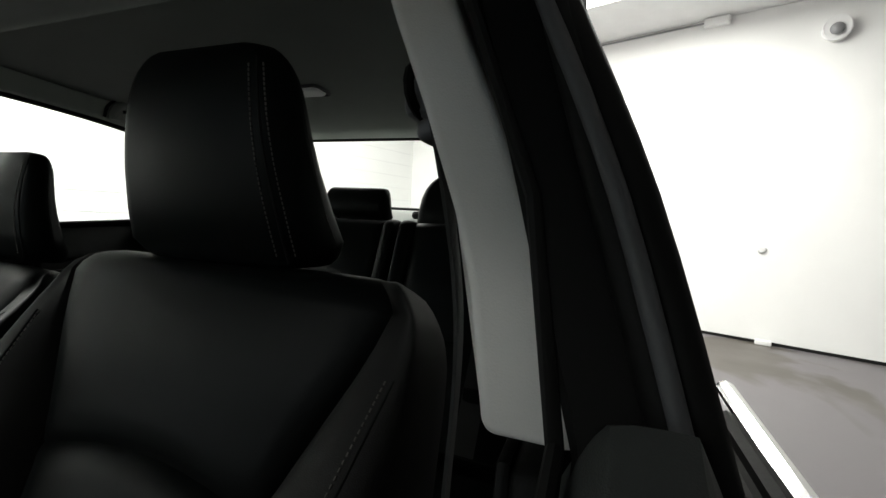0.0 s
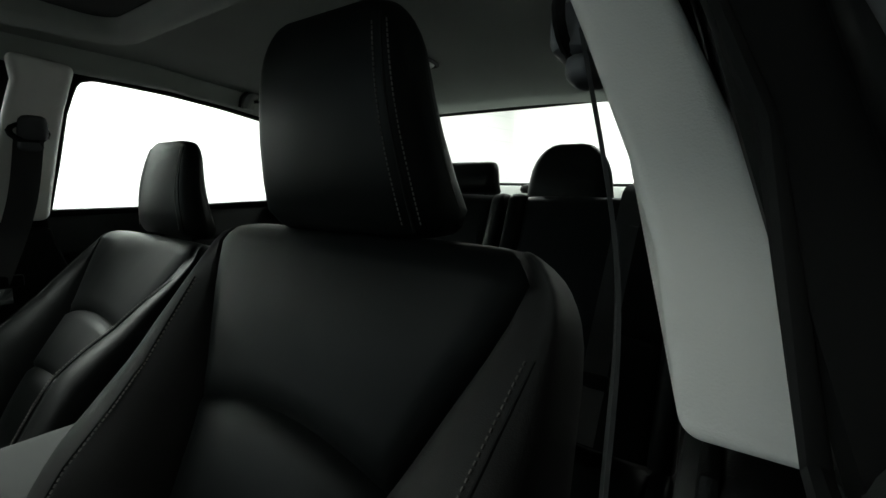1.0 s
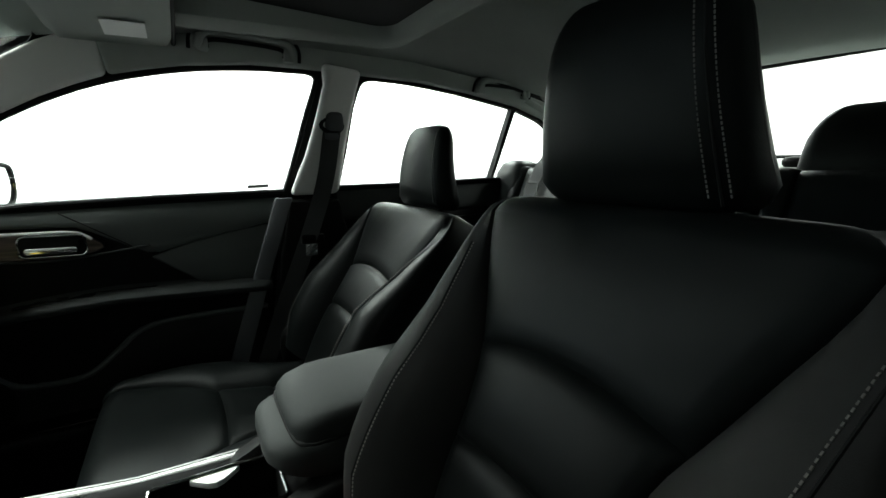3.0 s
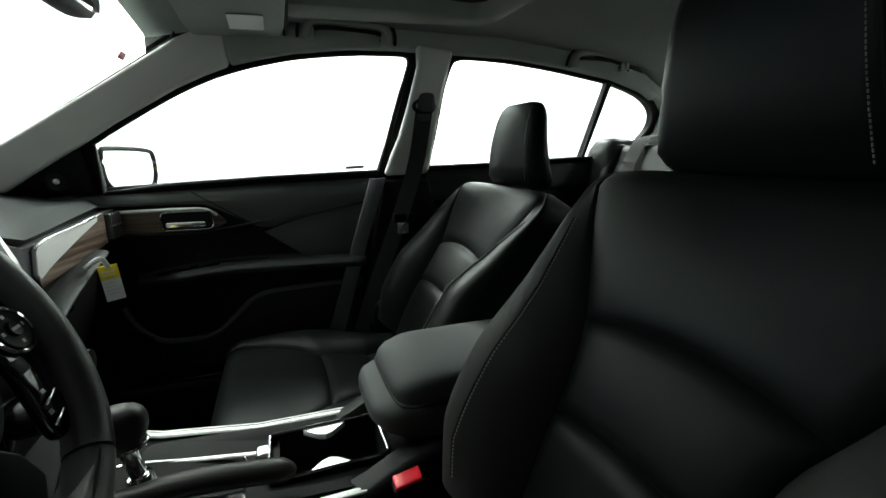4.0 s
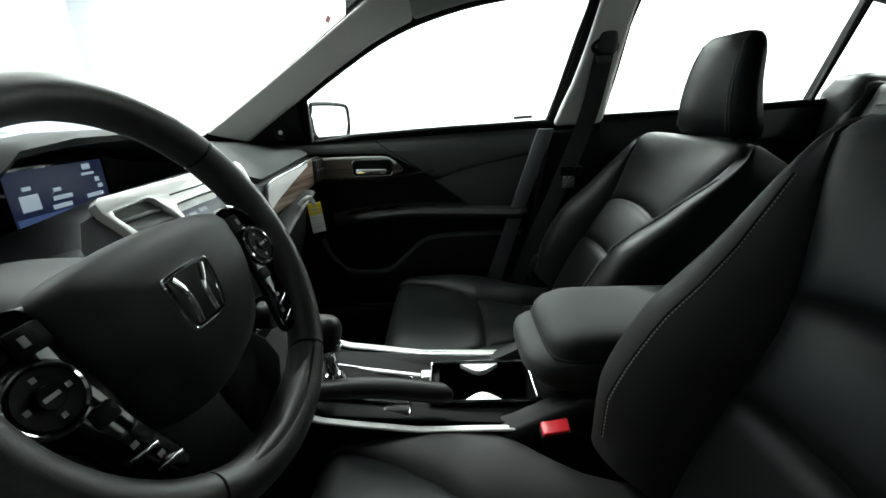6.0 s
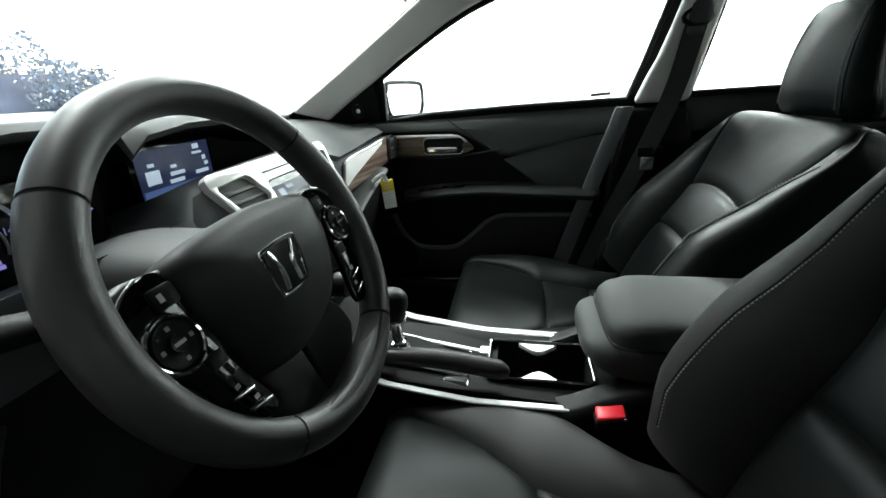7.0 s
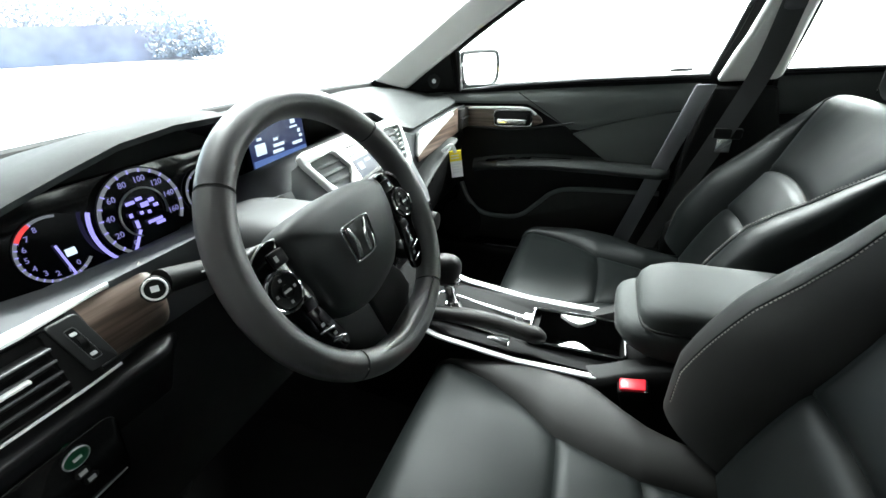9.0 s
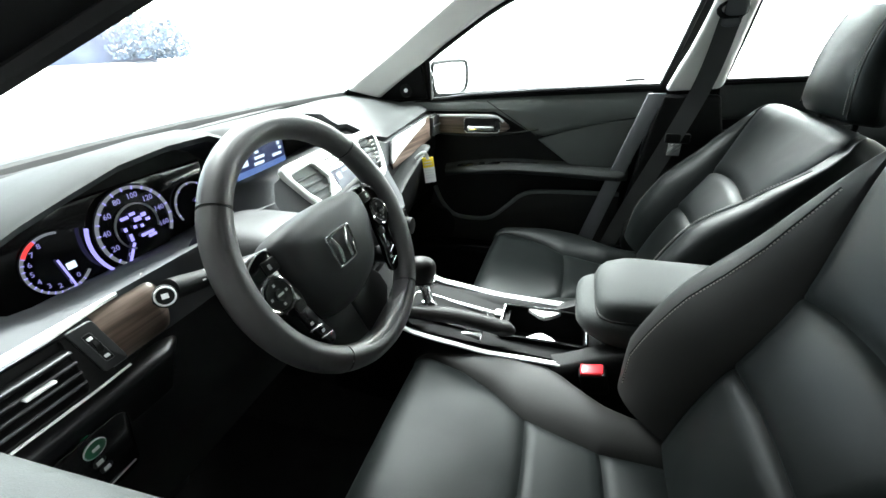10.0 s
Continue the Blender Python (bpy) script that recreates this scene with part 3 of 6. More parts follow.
def build_roof():
    x_lim = lambda y: float(np.interp(-y, [-0.1, 0.1, 1.0, 1.44], [0.575, 0.565, 0.565, 0.53]))
    hole = (-0.42, 0.46, -0.70, -0.06)     # sunroof opening
    bm = bmesh.new()
    nx, ny = 57, 77
    V = [[None] * nx for _ in range(ny)]
    for j in range(ny):
        y = 0.08 - 1.52 * j / (ny - 1)
        for i in range(nx):
            x = (-1 + 2 * i / (nx - 1)) * x_lim(y)
            V[j][i] = bm.verts.new((x, y, roof_z(x, y)))
    for j in range(ny - 1):
        for i in range(nx - 1):
            c = (V[j][i].co + V[j + 1][i + 1].co) / 2
            if hole[0] < c.x < hole[1] and hole[2] < c.y < hole[3]:
                continue
            bm.faces.new((V[j][i], V[j][i + 1], V[j + 1][i + 1], V[j + 1][i]))
    bmesh.ops.solidify(bm, geom=bm.faces[:], thickness=-0.012)
    single("ceiling_headliner", bm, "liner", "grey cloth headliner of the car roof", "headliner", kind="structure", sharp=60)
    sr = thing("sunroof", "closed sunroof shade in a recessed dark frame", "sunroof", (0.02, -0.35, 1.40), kind="structure")
    zc = 1.392
    outer = rounded(0.02, -0.38, 0.93, 0.69, 0.08, 6)
    inner = rounded(0.02, -0.38, 0.80, 0.58, 0.05, 6)
    lip = skin([[(x, y, roof_z(x, y) - 0.004) for x, y in outer], [(x, y, roof_z(x, y) - 0.009) for x, y in rounded(0.02, -0.38, 0.89, 0.65, 0.07, 6)],
                [(x, y, roof_z(x, y) + 0.002) for x, y in rounded(0.02, -0.38, 0.83, 0.605, 0.055, 6)], [(x, y, zc + 0.026) for x, y in inner]], True, False)
    part("surround", lip, "liner", sr, "dark grey sunroof surround")
    part("shade", slab(inner, lambda a, b, d: Vector((a, b, zc + 0.020 + d)), 0.012), "carpet", sr, "dark sliding shade")
    part("shade_grip", box(-0.06, 0.10, -0.13, -0.10, zc + 0.012, zc + 0.022, 0.004), "plastic", sr, "dark grip")
    # roof skin outside closes the shell
    rs = skin([[(x * 0.62, 0.10 - 1.58 * j / 12, roof_z(x * 0.56, 0.10 - 1.58 * j / 12) + 0.075) for x in [-1 + 2 * i / 12 for i in range(13)]] for j in range(13)], False)
    single("roof_panel", rs, "paint", "silver outer roof panel", "roof", kind="structure")
    for s in (-1, 1):
        ed = skin([[(s * 0.62, 0.10 - 1.58 * j / 12, roof_z(0.56, 0.10 - 1.58 * j / 12) + 0.077) for j in range(13)],
                   [(s * 0.66, 0.10 - 1.58 * j / 12, roof_z(0.56, 0.10 - 1.58 * j / 12) + 0.02) for j in range(13)],
                   [(s * 0.645, 0.10 - 1.58 * j / 12, roof_z(0.56, 0.10 - 1.58 * j / 12) - 0.03) for j in range(13)]], False)
        single("roof_edge", ed, "frameblk", "black roof edge moulding", "moulding", kind="structure")
    # grab handles over three doors
    for k, (side, y) in enumerate(((1, -0.36), (1, -1.15), (-1, -1.15))):
        place = flank(side)
        zz = 1.352 if y > -0.5 else 1.340
        g = thing("grab_handle", "folded grey grab handle above the door", "handle", place(y, zz, 0.03), "grab handles")
        pts = spline([(y + 0.105, zz - 0.016), (y + 0.095, zz + 0.012), (y + 0.06, zz + 0.022), (y - 0.06, zz + 0.022), (y - 0.095, zz + 0.012), (y - 0.105, zz - 0.016)], 5)
        part("grip", tube([place(a, b, 0.038) for a, b in pts], 0.010, 12), "liner", g, "grey moulded grip")
        arch = spline([(y + 0.122, zz - 0.020), (y + 0.116, zz + 0.014), (y + 0.075, zz + 0.034), (y - 0.075, zz + 0.034), (y - 0.116, zz + 0.014), (y - 0.122, zz - 0.020)], 5)
        part("outline", tube([place(a, b, 0.032) for a, b in arch], 0.0040, 6), "rubber", g, "dark gap round the handle")
        inner = spline([(y + 0.085, zz - 0.014), (y + 0.070, zz + 0.004), (y - 0.070, zz + 0.004), (y - 0.085, zz - 0.014)], 5)
        part("finger_gap", tube([place(a, b, 0.033) for a, b in inner], 0.005, 6), "rubber", g, "dark finger gap")
        for e in (-1, 1):
            part("mount", box(place(0, zz, 0.030).x - 0.010, place(0, zz, 0.030).x + 0.010, y + e * 0.095 - 0.013, y + e * 0.095 + 0.013, zz - 0.024, zz + 0.006, 0.004), "liner", g)
    lamp = thing("roof_lamp", "small pale reading lamp in the rear headliner", "lamp", (-0.02, -1.12, 1.38))
    part("lens", pillow(-0.02, -1.12, roof_z(-0.02, -1.12) - 0.006, 0.085, 0.050, 0.014, 5, 10), "white", lamp, "pale plastic lens")
    part("bezel", tube([(x, y, roof_z(x, y) - 0.004) for x, y in rounded(-0.02, -1.12, 0.095, 0.060, 0.012)], 0.004, 8, True), "greyplastic", lamp, "dark grey bezel")
    # sun visor, passenger side, folded up
    v = thing("sun_visor", "folded grey sun visor with a pale label", "visor", (0.36, -0.105, 1.36))
    vb = pillow(0.365, -0.105, 1.354, 0.46, 0.205, 0.022, 7, 16)
    for vert in vb.verts:
        vert.co.z += 0.05 * (-(vert.co.y + 0.105)) - 0.02 * (abs(vert.co.x) / 0.56) ** 3
    part("panel", vb, "liner", v, "grey cloth visor panel")
    lb = box(0.418, 0.498, -0.165, -0.095, -0.0012, 0.0004, 0)
    lb.transform(Matrix.Translation((0, 0, 1.3245)) @ pose(0, 0, 0, -2.9, 4.8, 0))
    lb.transform(Matrix.Translation((0, 0, 0.036)))
    part("label", lb, "white", v, "pale warning label")
    part("hinge_gap", tube([(0.14, -0.208, 1.362), (0.40, -0.210, 1.356), (0.585, -0.210, 1.334), (0.594, -0.19, 1.331), (0.596, -0.02, 1.322)], 0.005, 8), "rubber", v, "dark gap round the visor")
    # inside mirror
    m = thing("interior_mirror", "black interior mirror under the roof", "mirror", (0.03, 0.06, 1.27))
    part("housing", pillow(0.030, 0.058, 1.262, 0.25, 0.036, 0.070, 4, 14), "plastic", m)
    part("glass", pillow(0.030, 0.042, 1.262, 0.222, 0.012, 0.054, 6, 10), "mirror", m, "mirror glass")
    part("stem", tube([(0.03, 0.065, 1.28), (0.03, 0.085, 1.315), (0.03, 0.085, 1.352)], 0.009, 10), "plastic", m)


build_roof()


def build_floor():
    b = box(-0.764, 0.764, -2.0, 0.95, 0.24, 0.28, 0.004)
    single("floor_carpet", b, "carpet", "black carpeted car floor", "carpet", kind="structure")
    # tunnel
    tn = skin([[(-0.13, y, 0.27), (-0.11, y, 0.44), (-0.06, y, 0.47), (0.06, y, 0.47), (0.11, y, 0.44), (0.13, y, 0.27)] for y in (-1.0, -0.5, 0.0, 0.5, 0.85)], False)
    single("floor_tunnel", tn, "carpet", "black carpeted centre tunnel", "carpet", kind="structure")
    single("cowl_panel", box(-0.764, 0.764, 0.705, 0.93, 0.935, 0.950, 0.004), "plastic", "black panel under the windscreen foot", "cowl", kind="structure")
    single("firewall", box(-0.764, 0.764, 0.86, 0.92, 0.24, 0.934, 0.004), "carpet", "black carpeted front bulkhead", "bulkhead", kind="structure")
    single("boot_bulkhead", box(-0.72, 0.72, -2.02, -1.98, 0.24, 1.10, 0.004), "carpet", "black panel behind the rear seat", "bulkhead", kind="structure")
    for s in (-1, 1):
        sill = thing("door_sill", "black door sill with a bright scuff plate", "sill", (s * 0.70, 0, 0.36), kind="structure")
        part("body", box(s * 0.64, s * 0.76, -1.5, 0.7, 0.26, 0.435, 0.02, 3), "plastic", sill)
        part("scuff_plate", box(s * 0.650, s * 0.676, -0.30, 0.15, 0.440, 0.447, 0.002), "chrome", sill, "bright metal scuff plate")
        single("side_lower_wall", box(s * 0.765, s * 0.80, -1.9, 0.9, 0.25, 0.93, 0.01), "paint", "silver outer door skin", "door skin", kind="structure")
    hd = skin([[(x, y, 0.90 - 0.13 * ((y - 0.82) / 1.0) ** 2 - 0.07 * abs(x / 0.75) ** 3 - (0.05 if y > 1.75 else 0)) for x in [-0.78 + 1.56 * i / 16 for i in range(17)]]
               for y in [0.80 + 1.0 * j / 10 for j in range(11)]], False)
    bmesh.ops.solidify(hd, geom=hd.faces[:], thickness=0.01)
    single("bonnet", hd, "paint", "silver bonnet beyond the windscreen", "bonnet", kind="structure")
    single("nose_panel", box(-0.78, 0.78, 1.74, 1.82, 0.30, 0.66, 0.03, 3), "paint", "silver front bumper", "bumper", kind="structure")


build_floor()

# ---- seats ----
def pad_parts(length, w_fn, b_fn, seams, arch, bol_fn, n_fn, thick, roll, frame_m, puff=0.010, groove=0.007, side_in=0.012):
    """An upholstered pad: rows run along its length; returns one mesh a panel (centre panels from the start upwards, two bolsters) and the shell.
    seams: where cross seams lie along the length; arch: how far they bow at the middle."""
    cuts = [0.0, *seams, length]
    rows = []                                # (h, panel index, closeness to a seam)
    steps = [0, 0.02, 0.07, 0.18, 0.34, 0.5, 0.66, 0.82, 0.93, 0.98]
    for k in range(len(cuts) - 1):
        for t in steps:
            rows.append((cuts[k] + (cuts[k + 1] - cuts[k]) * t, k, t))
    rows.append((length, len(cuts) - 2, 1.0))
    for a in (18, 36, 54, 72, 90, 90.1):
        rows.append((length, len(cuts) - 2, a + 100))
    cen = [-1, -0.985, -0.94, -0.82, -0.62, -0.4, -0.2, 0, 0.2, 0.4, 0.62, 0.82, 0.94, 0.985, 1]
    grid = []
    for h, k, t in rows:
        rolled = t > 100
        a = radians(t - 100) if rolled else 0
        dh = roll * math.sin(a)
        drop = roll * (1 - math.cos(a))
        if t > 190.05:
            dh, drop = roll, thick
        w = w_fn(min(h + dh, length + roll))
        b = min(b_fn(h), w - 0.020)
        bol = bol_fn(h)
        seam_k = 0.0 if rolled else (math.exp(-(t / 0.03) ** 2) if k > 0 else 0) + (math.exp(-((1 - t) / 0.03) ** 2) if k < len(cuts) - 2 else 0)
        pv = 0 if rolled else 4 * t * (1 - t)
        row = []
        n0 = n_fn(h)
        def bol_line(sgn):
            pts = [(b, n0), (b + 0.25 * (w - b), n0 + bol * 0.72), (b + 0.58 * (w - b), n0 + bol), (b + 0.88 * (w - b), n0 + bol * 0.72), (w, n0 + bol * 0.1 - 0.02), (w, n0 - thick * 0.55), (w - side_in, n0 - thick)]
            return [(sgn * p[0], p[1]) for p in spline(pts, 3)]
        left = bol_line(-1)[::-1]
        right = bol_line(1)
        line = [(s, n, "L") for s, n in left[:-1]]
        for c in cen:
            e_near = math.exp(-((1 - abs(c)) / 0.02) ** 2)
            n = n0 + puff * (0.55 + 0.45 * pv) * (1 - c ** 4) - groove * max(e_near * (max(0.2, 1 - (t - 100) / 45) if rolled else 1), min(seam_k, 1))
            line.append((c * b, n, "C"))
        line += [(s, n, "R") for s, n in right[1:]]
        for s, n, tag in line:
            hh = h + dh
            if tag == "C" and 0 < h < length:
                c = s / b
                # the bow fades towards the ends of the pad
                fade = math.sin(math.pi * h / length)
                hh += (arch(h) if callable(arch) else arch * fade) * (1 - c * c)
            lim = n0 - thick
            nn = max(n - drop, lim) if rolled else n
            row.append(frame_m @ Vector((s, nn, hh)))
        grid.append((row, k, rolled))
    nl = len(spline([(0, 0)] * 7, 3)) - 1
    ncol = len(grid[0][0])
    groups = {}
    for j in range(len(grid) - 1):
        k = grid[j][1]
        for i in range(ncol - 1):
            if i < nl:
                key = "left"
            elif i < nl + len(cen) - 1:
                key = ("panel", k)
            else:
                key = "right"
            groups.setdefault(key, []).append((j, i))
    out = {}
    for key, faces in groups.items():
        bm = bmesh.new()
        vm = {}
        def vert(j, i):
            if (j, i) not in vm:
                vm[j, i] = bm.verts.new(grid[j][0][i])
            return vm[j, i]
        for j, i in faces:
            bm.faces.new((vert(j, i), vert(j, i + 1), vert(j + 1, i + 1), vert(j + 1, i)))
        bmesh.ops.remove_doubles(bm, verts=bm.verts, dist=1e-5)
        out[key] = bm
    back = skin([[row[0], row[-1]] for row, _, _ in grid], False)
    foot = grid[0][0]
    f2 = bmesh.new()
    f2.faces.new([f2.verts.new(p) for p in foot])
    out["shell"] = cut(back, f2)
    return out


def stitches(path, size, gap=1.9):
    """Short raised threads along a line."""
    P = [Vector(p) for p in path]
    out = []
    for a, b in zip(P, P[1:]):
        d = b - a
        n = max(int(d.length / (size * gap)), 1)
        for i in range(n):
            c = a + d * ((i + 0.5) / n)
            bm = bmesh.new()
            bmesh.ops.create_cube(bm, size=1)
            bm.transform(Matrix.Translation(c) @ d.to_track_quat("Y", "Z").to_matrix().to_4x4() @ Matrix.Diagonal((size * 0.42, size, size * 0.36, 1)))
            out.append(bm)
    return cut(*out)


def lean(cx, y, z, back):
    """Frame of a pad: across, forward normal, up along the pad, leaning back by some degrees."""
    return Matrix.Translation((cx, y, z)) @ pose(0, 0, 0, back, 0, 0)


SEAT_X = -0.340


def headrest(parent, cx, y, z, w, h, d, tilt, name="headrest", stitched=True, taper=0.15, dome=0.60):
    """Padded headrest on two posts; y, z at the middle of its foot."""
    m = lean(cx, y, z, tilt)
    rings = []
    for t in (0, 0.03, 0.10, 0.25, 0.45, 0.60, 0.72, 0.80, 0.86, 0.91, 0.945, 0.97, 0.987, 1.0):
        edge = min(t, 1 - t)
        k = 1 - max(0, 1 - edge / 0.16) ** 2.4 * 0.30
        ww = w * (1.02 - taper * t) * (1 - (1 - math.sqrt(max(1 - max(0, (t - (0.74 if stitched else 0.45)) / (0.26 if stitched else 0.55)) ** 2, 0))) * (0.34 if stitched else dome) - max(0, (0.1 - t) / 0.1) ** 2 * 0.12)
        dd = d * (1.0 - 0.60 * t) * k
        fwd = 0.012 * math.sin(math.pi * t) + d * 0.18 * t
        ring = []
        for p in rounded(0, 0, ww, dd, min(dd * 0.46, 0.038), 5):
            bow = -0.012 * (p[0] / (w / 2)) ** 2 if p[1] > 0 else 0
            ring.append(m @ Vector((p[0], p[1] + fwd + bow, h * t)))
        rings.append(ring)
    hr = part(name, skin(rings), "leather", parent, "black leather headrest", sharp=60)
    if stitched:
        for s in (-1, 1) if cx > 0 else (-1,):
            for q in (0.010, 0.0245) if s * cx > 0 else (0.010,):
                line = []
                for t in np.linspace(0.07, 0.90, 9):
                    ww = w * (1.02 - taper * t)
                    sx = ww / 2 - 0.042 + q
                    dd = d * (1.0 - 0.60 * t)
                    yy = d * 0.18 * t + dd / 2 + 0.012 * math.sin(math.pi * t) - 0.012 * (sx / (w / 2)) ** 2
                    r = min(dd * 0.46, 0.038)
                    over = max(0, sx - (ww / 2 - r))
                    yy -= r - math.sqrt(max(r * r - over * over, 0))
                    line.append(m @ Vector((s * sx, yy + 0.0004, h * t)))
                part("stitching", stitches(line, 0.0028, 1.5), "thread", hr, "grey thread")
            line = []
            for t in np.linspace(0.04, 0.93, 9):
                ww = w * (1.02 - taper * t)
                sx = ww / 2 - 0.024
                dd = d * (1.0 - 0.60 * t)
                r = min(dd * 0.46, 0.038)
                over = max(0, sx - (ww / 2 - r))
                yy = d * 0.18 * t + dd / 2 + 0.012 * math.sin(math.pi * t) - 0.012 * (sx / (w / 2)) ** 2 - r + math.sqrt(max(r * r - over * over, 0))
                line.append(m @ Vector((s * sx, yy - 0.0006, h * t)))
            part("seam", tube(line, 0.0014, 6), "rubber", hr, "black piped seam")
    for s in (-1, 1):
        part("post", rod(m @ Vector((s * 0.07, 0, -0.09)), m @ Vector((s * 0.07, 0, 0.03)), 0.006, seg=12), "plastic", parent, "black headrest post")
        part("post_guide", rod(m @ Vector((s * 0.07, 0, -0.032)), m @ Vector((s * 0.07, 0, -0.016)), 0.013, 0.011, 14, 0.002), "plastic", parent)
    return hr


def build_front_seat(cx, label, dy=0.0, dz=0.0, rec=23.0, head=(0.0063, -0.622, 1.042, 0.2528, 0.2046, 0.1014, -5.8, 0.25), cdy=0.0):
    st = thing("car_seat", label, "car seat", (cx, -0.25, 0.28), "front seats")
    m = lean(cx, -0.440 + dy, 0.583 + dz, rec)
    w = lambda h: (float(np.interp(h, [0, 0.12, 0.3, 0.42], [0.225, 0.248, 0.245, 0.238])) - (0.064 * (1 - math.sqrt(max(1 - ((h - 0.400) / 0.088) ** 2, 0))) if h > 0.400 else 0))
    b = lambda h: float(np.interp(h, [0, 0.12, 0.20, 0.25, 0.285, 0.36, 0.41, 0.46], [0.106, 0.106, 0.107, 0.117, 0.133, 0.168, 0.192, 0.208]))
    swell = [0.066, 0.084, 0.073, 0.032, -0.002, -0.014] if cx < 0 else [0.035, 0.056, 0.058, 0.030, -0.002, -0.014]
    bol = lambda h: float(np.interp(h, [0, 0.08, 0.2, 0.33, 0.43, 0.48], swell))
    nf = lambda h: 0.045 + 0.014 * math.sin(math.pi * min(h / 0.3, 1))
    arch = lambda h: float(np.interp(h, [0, 0.1, 0.167, 0.28, 0.40, 0.452], [0, 0.006, 0.010, 0.021, 0.008, 0]))
    P = pad_parts(0.452, w, b, [0.167, 0.280], arch, bol, nf, 0.115, 0.034, m)
    back = part("backrest", P["shell"], "leather", st, "black leather seat back")
    for nm, key in (("lumbar_panel", ("panel", 0)), ("middle_panel", ("panel", 1)), ("shoulder_panel", ("panel", 2)), ("side_bolster", "left"), ("side_bolster", "right")):
        # driver bolsters take the lighter, lit copy of the leather
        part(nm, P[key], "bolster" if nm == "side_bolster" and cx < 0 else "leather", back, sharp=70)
    for s in (-1, 1):
        line = []
        for h in np.linspace(0.03, 0.40, 16):
            ww, bb, bo = w(h), b(h), bol(h)
            line.append(m @ Vector((s * (bb + (0.38 if s * cx < 0 else 0.60) * (ww - bb)), nf(h) + bo + 0.0006, h)))
        part("stitching", stitches(line, 0.0030, 1.5), "thread", back, "grey thread")
        part("seam", tube([p + (m.to_3x3() @ Vector((s * 0.006, -0.0012, 0))) for p in line], 0.0014, 6), "rubber", back, "black sewn seam")
    # seat cushion: length runs from the back to the nose
    cm = Matrix.Translation((cx, -0.445 + cdy, 0.515 + dz)) @ Matrix(((1, 0, 0, 0), (0, 0, 1, 0), (0, 1, 0, 0), (0, 0, 0, 1))) @ pose(0, 0, 0, 0.8, 0, 0)
    # the cushion is cut in at the back beside the buckle
    wc = lambda h: float(np.interp(h, [0, 0.07, 0.12, 0.16, 0.19, 0.22, 0.26, 0.34], [0.152, 0.157, 0.176, 0.204, 0.232, 0.254, 0.263, 0.264])) - 0.02 * max(0, (h - 0.40) / 0.1) ** 2
    bc = lambda h: float(np.interp(h, [0, 0.13, 0.256, 0.315, 0.374, 0.467], [0.090, 0.094, 0.128, 0.172, 0.204, 0.232]))
    bolc = lambda h: float(np.interp(h, [0, 0.15, 0.3, 0.42, 0.47], [0.030, 0.034, 0.026, 0.010, 0.004]))
    nc = lambda h: 0.052 + 0.020 * (h / 0.45) - 0.006 * math.sin(math.pi * min(h / 0.3, 1))
    C = pad_parts(0.44, wc, bc, [0.13, 0.25], -0.006, bolc, nc, 0.125, 0.050, cm)
    cu = part("seat_cushion", C["shell"], "leather", st, "black leather seat cushion")
    for nm, key in (("rear_panel", ("panel", 0)), ("middle_panel", ("panel", 1)), ("front_panel", ("panel", 2)), ("side_bolster", "left"), ("side_bolster", "right")):
        # same lit copy on the driver's cushion bolsters
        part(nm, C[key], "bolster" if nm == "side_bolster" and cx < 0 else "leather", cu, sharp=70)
    headrest(st, cx + head[0], *head[1:7], taper=head[7])
    # plinth and trim on the outside
    part("seat_base", box(cx - 0.22, cx + 0.22, -0.44, 0.00, 0.28, 0.48, 0.03, 3), "plastic", st, "black seat base")
    for s in (-1, 1):
        part("side_cover", pillow(cx + s * 0.262, -0.22, 0.475, 0.03, 0.46, 0.09, 5, 12), "plastic", st, "black plastic side cover")
        part("recliner_cover", pillow(cx + s * 0.255, -0.46, 0.56, 0.03, 0.11, 0.13, 3, 10), "plastic", st, "black hinge cover")
    return st


build_front_seat(SEAT_X, "black leather driver seat with stitched bolsters and headrest")
build_front_seat(0.350, "black leather passenger seat leaning further back", -0.035, -0.034, 31.0, (0.002, -0.746, 0.976, 0.246, 0.200, 0.088, 6, 0.24), -0.04)


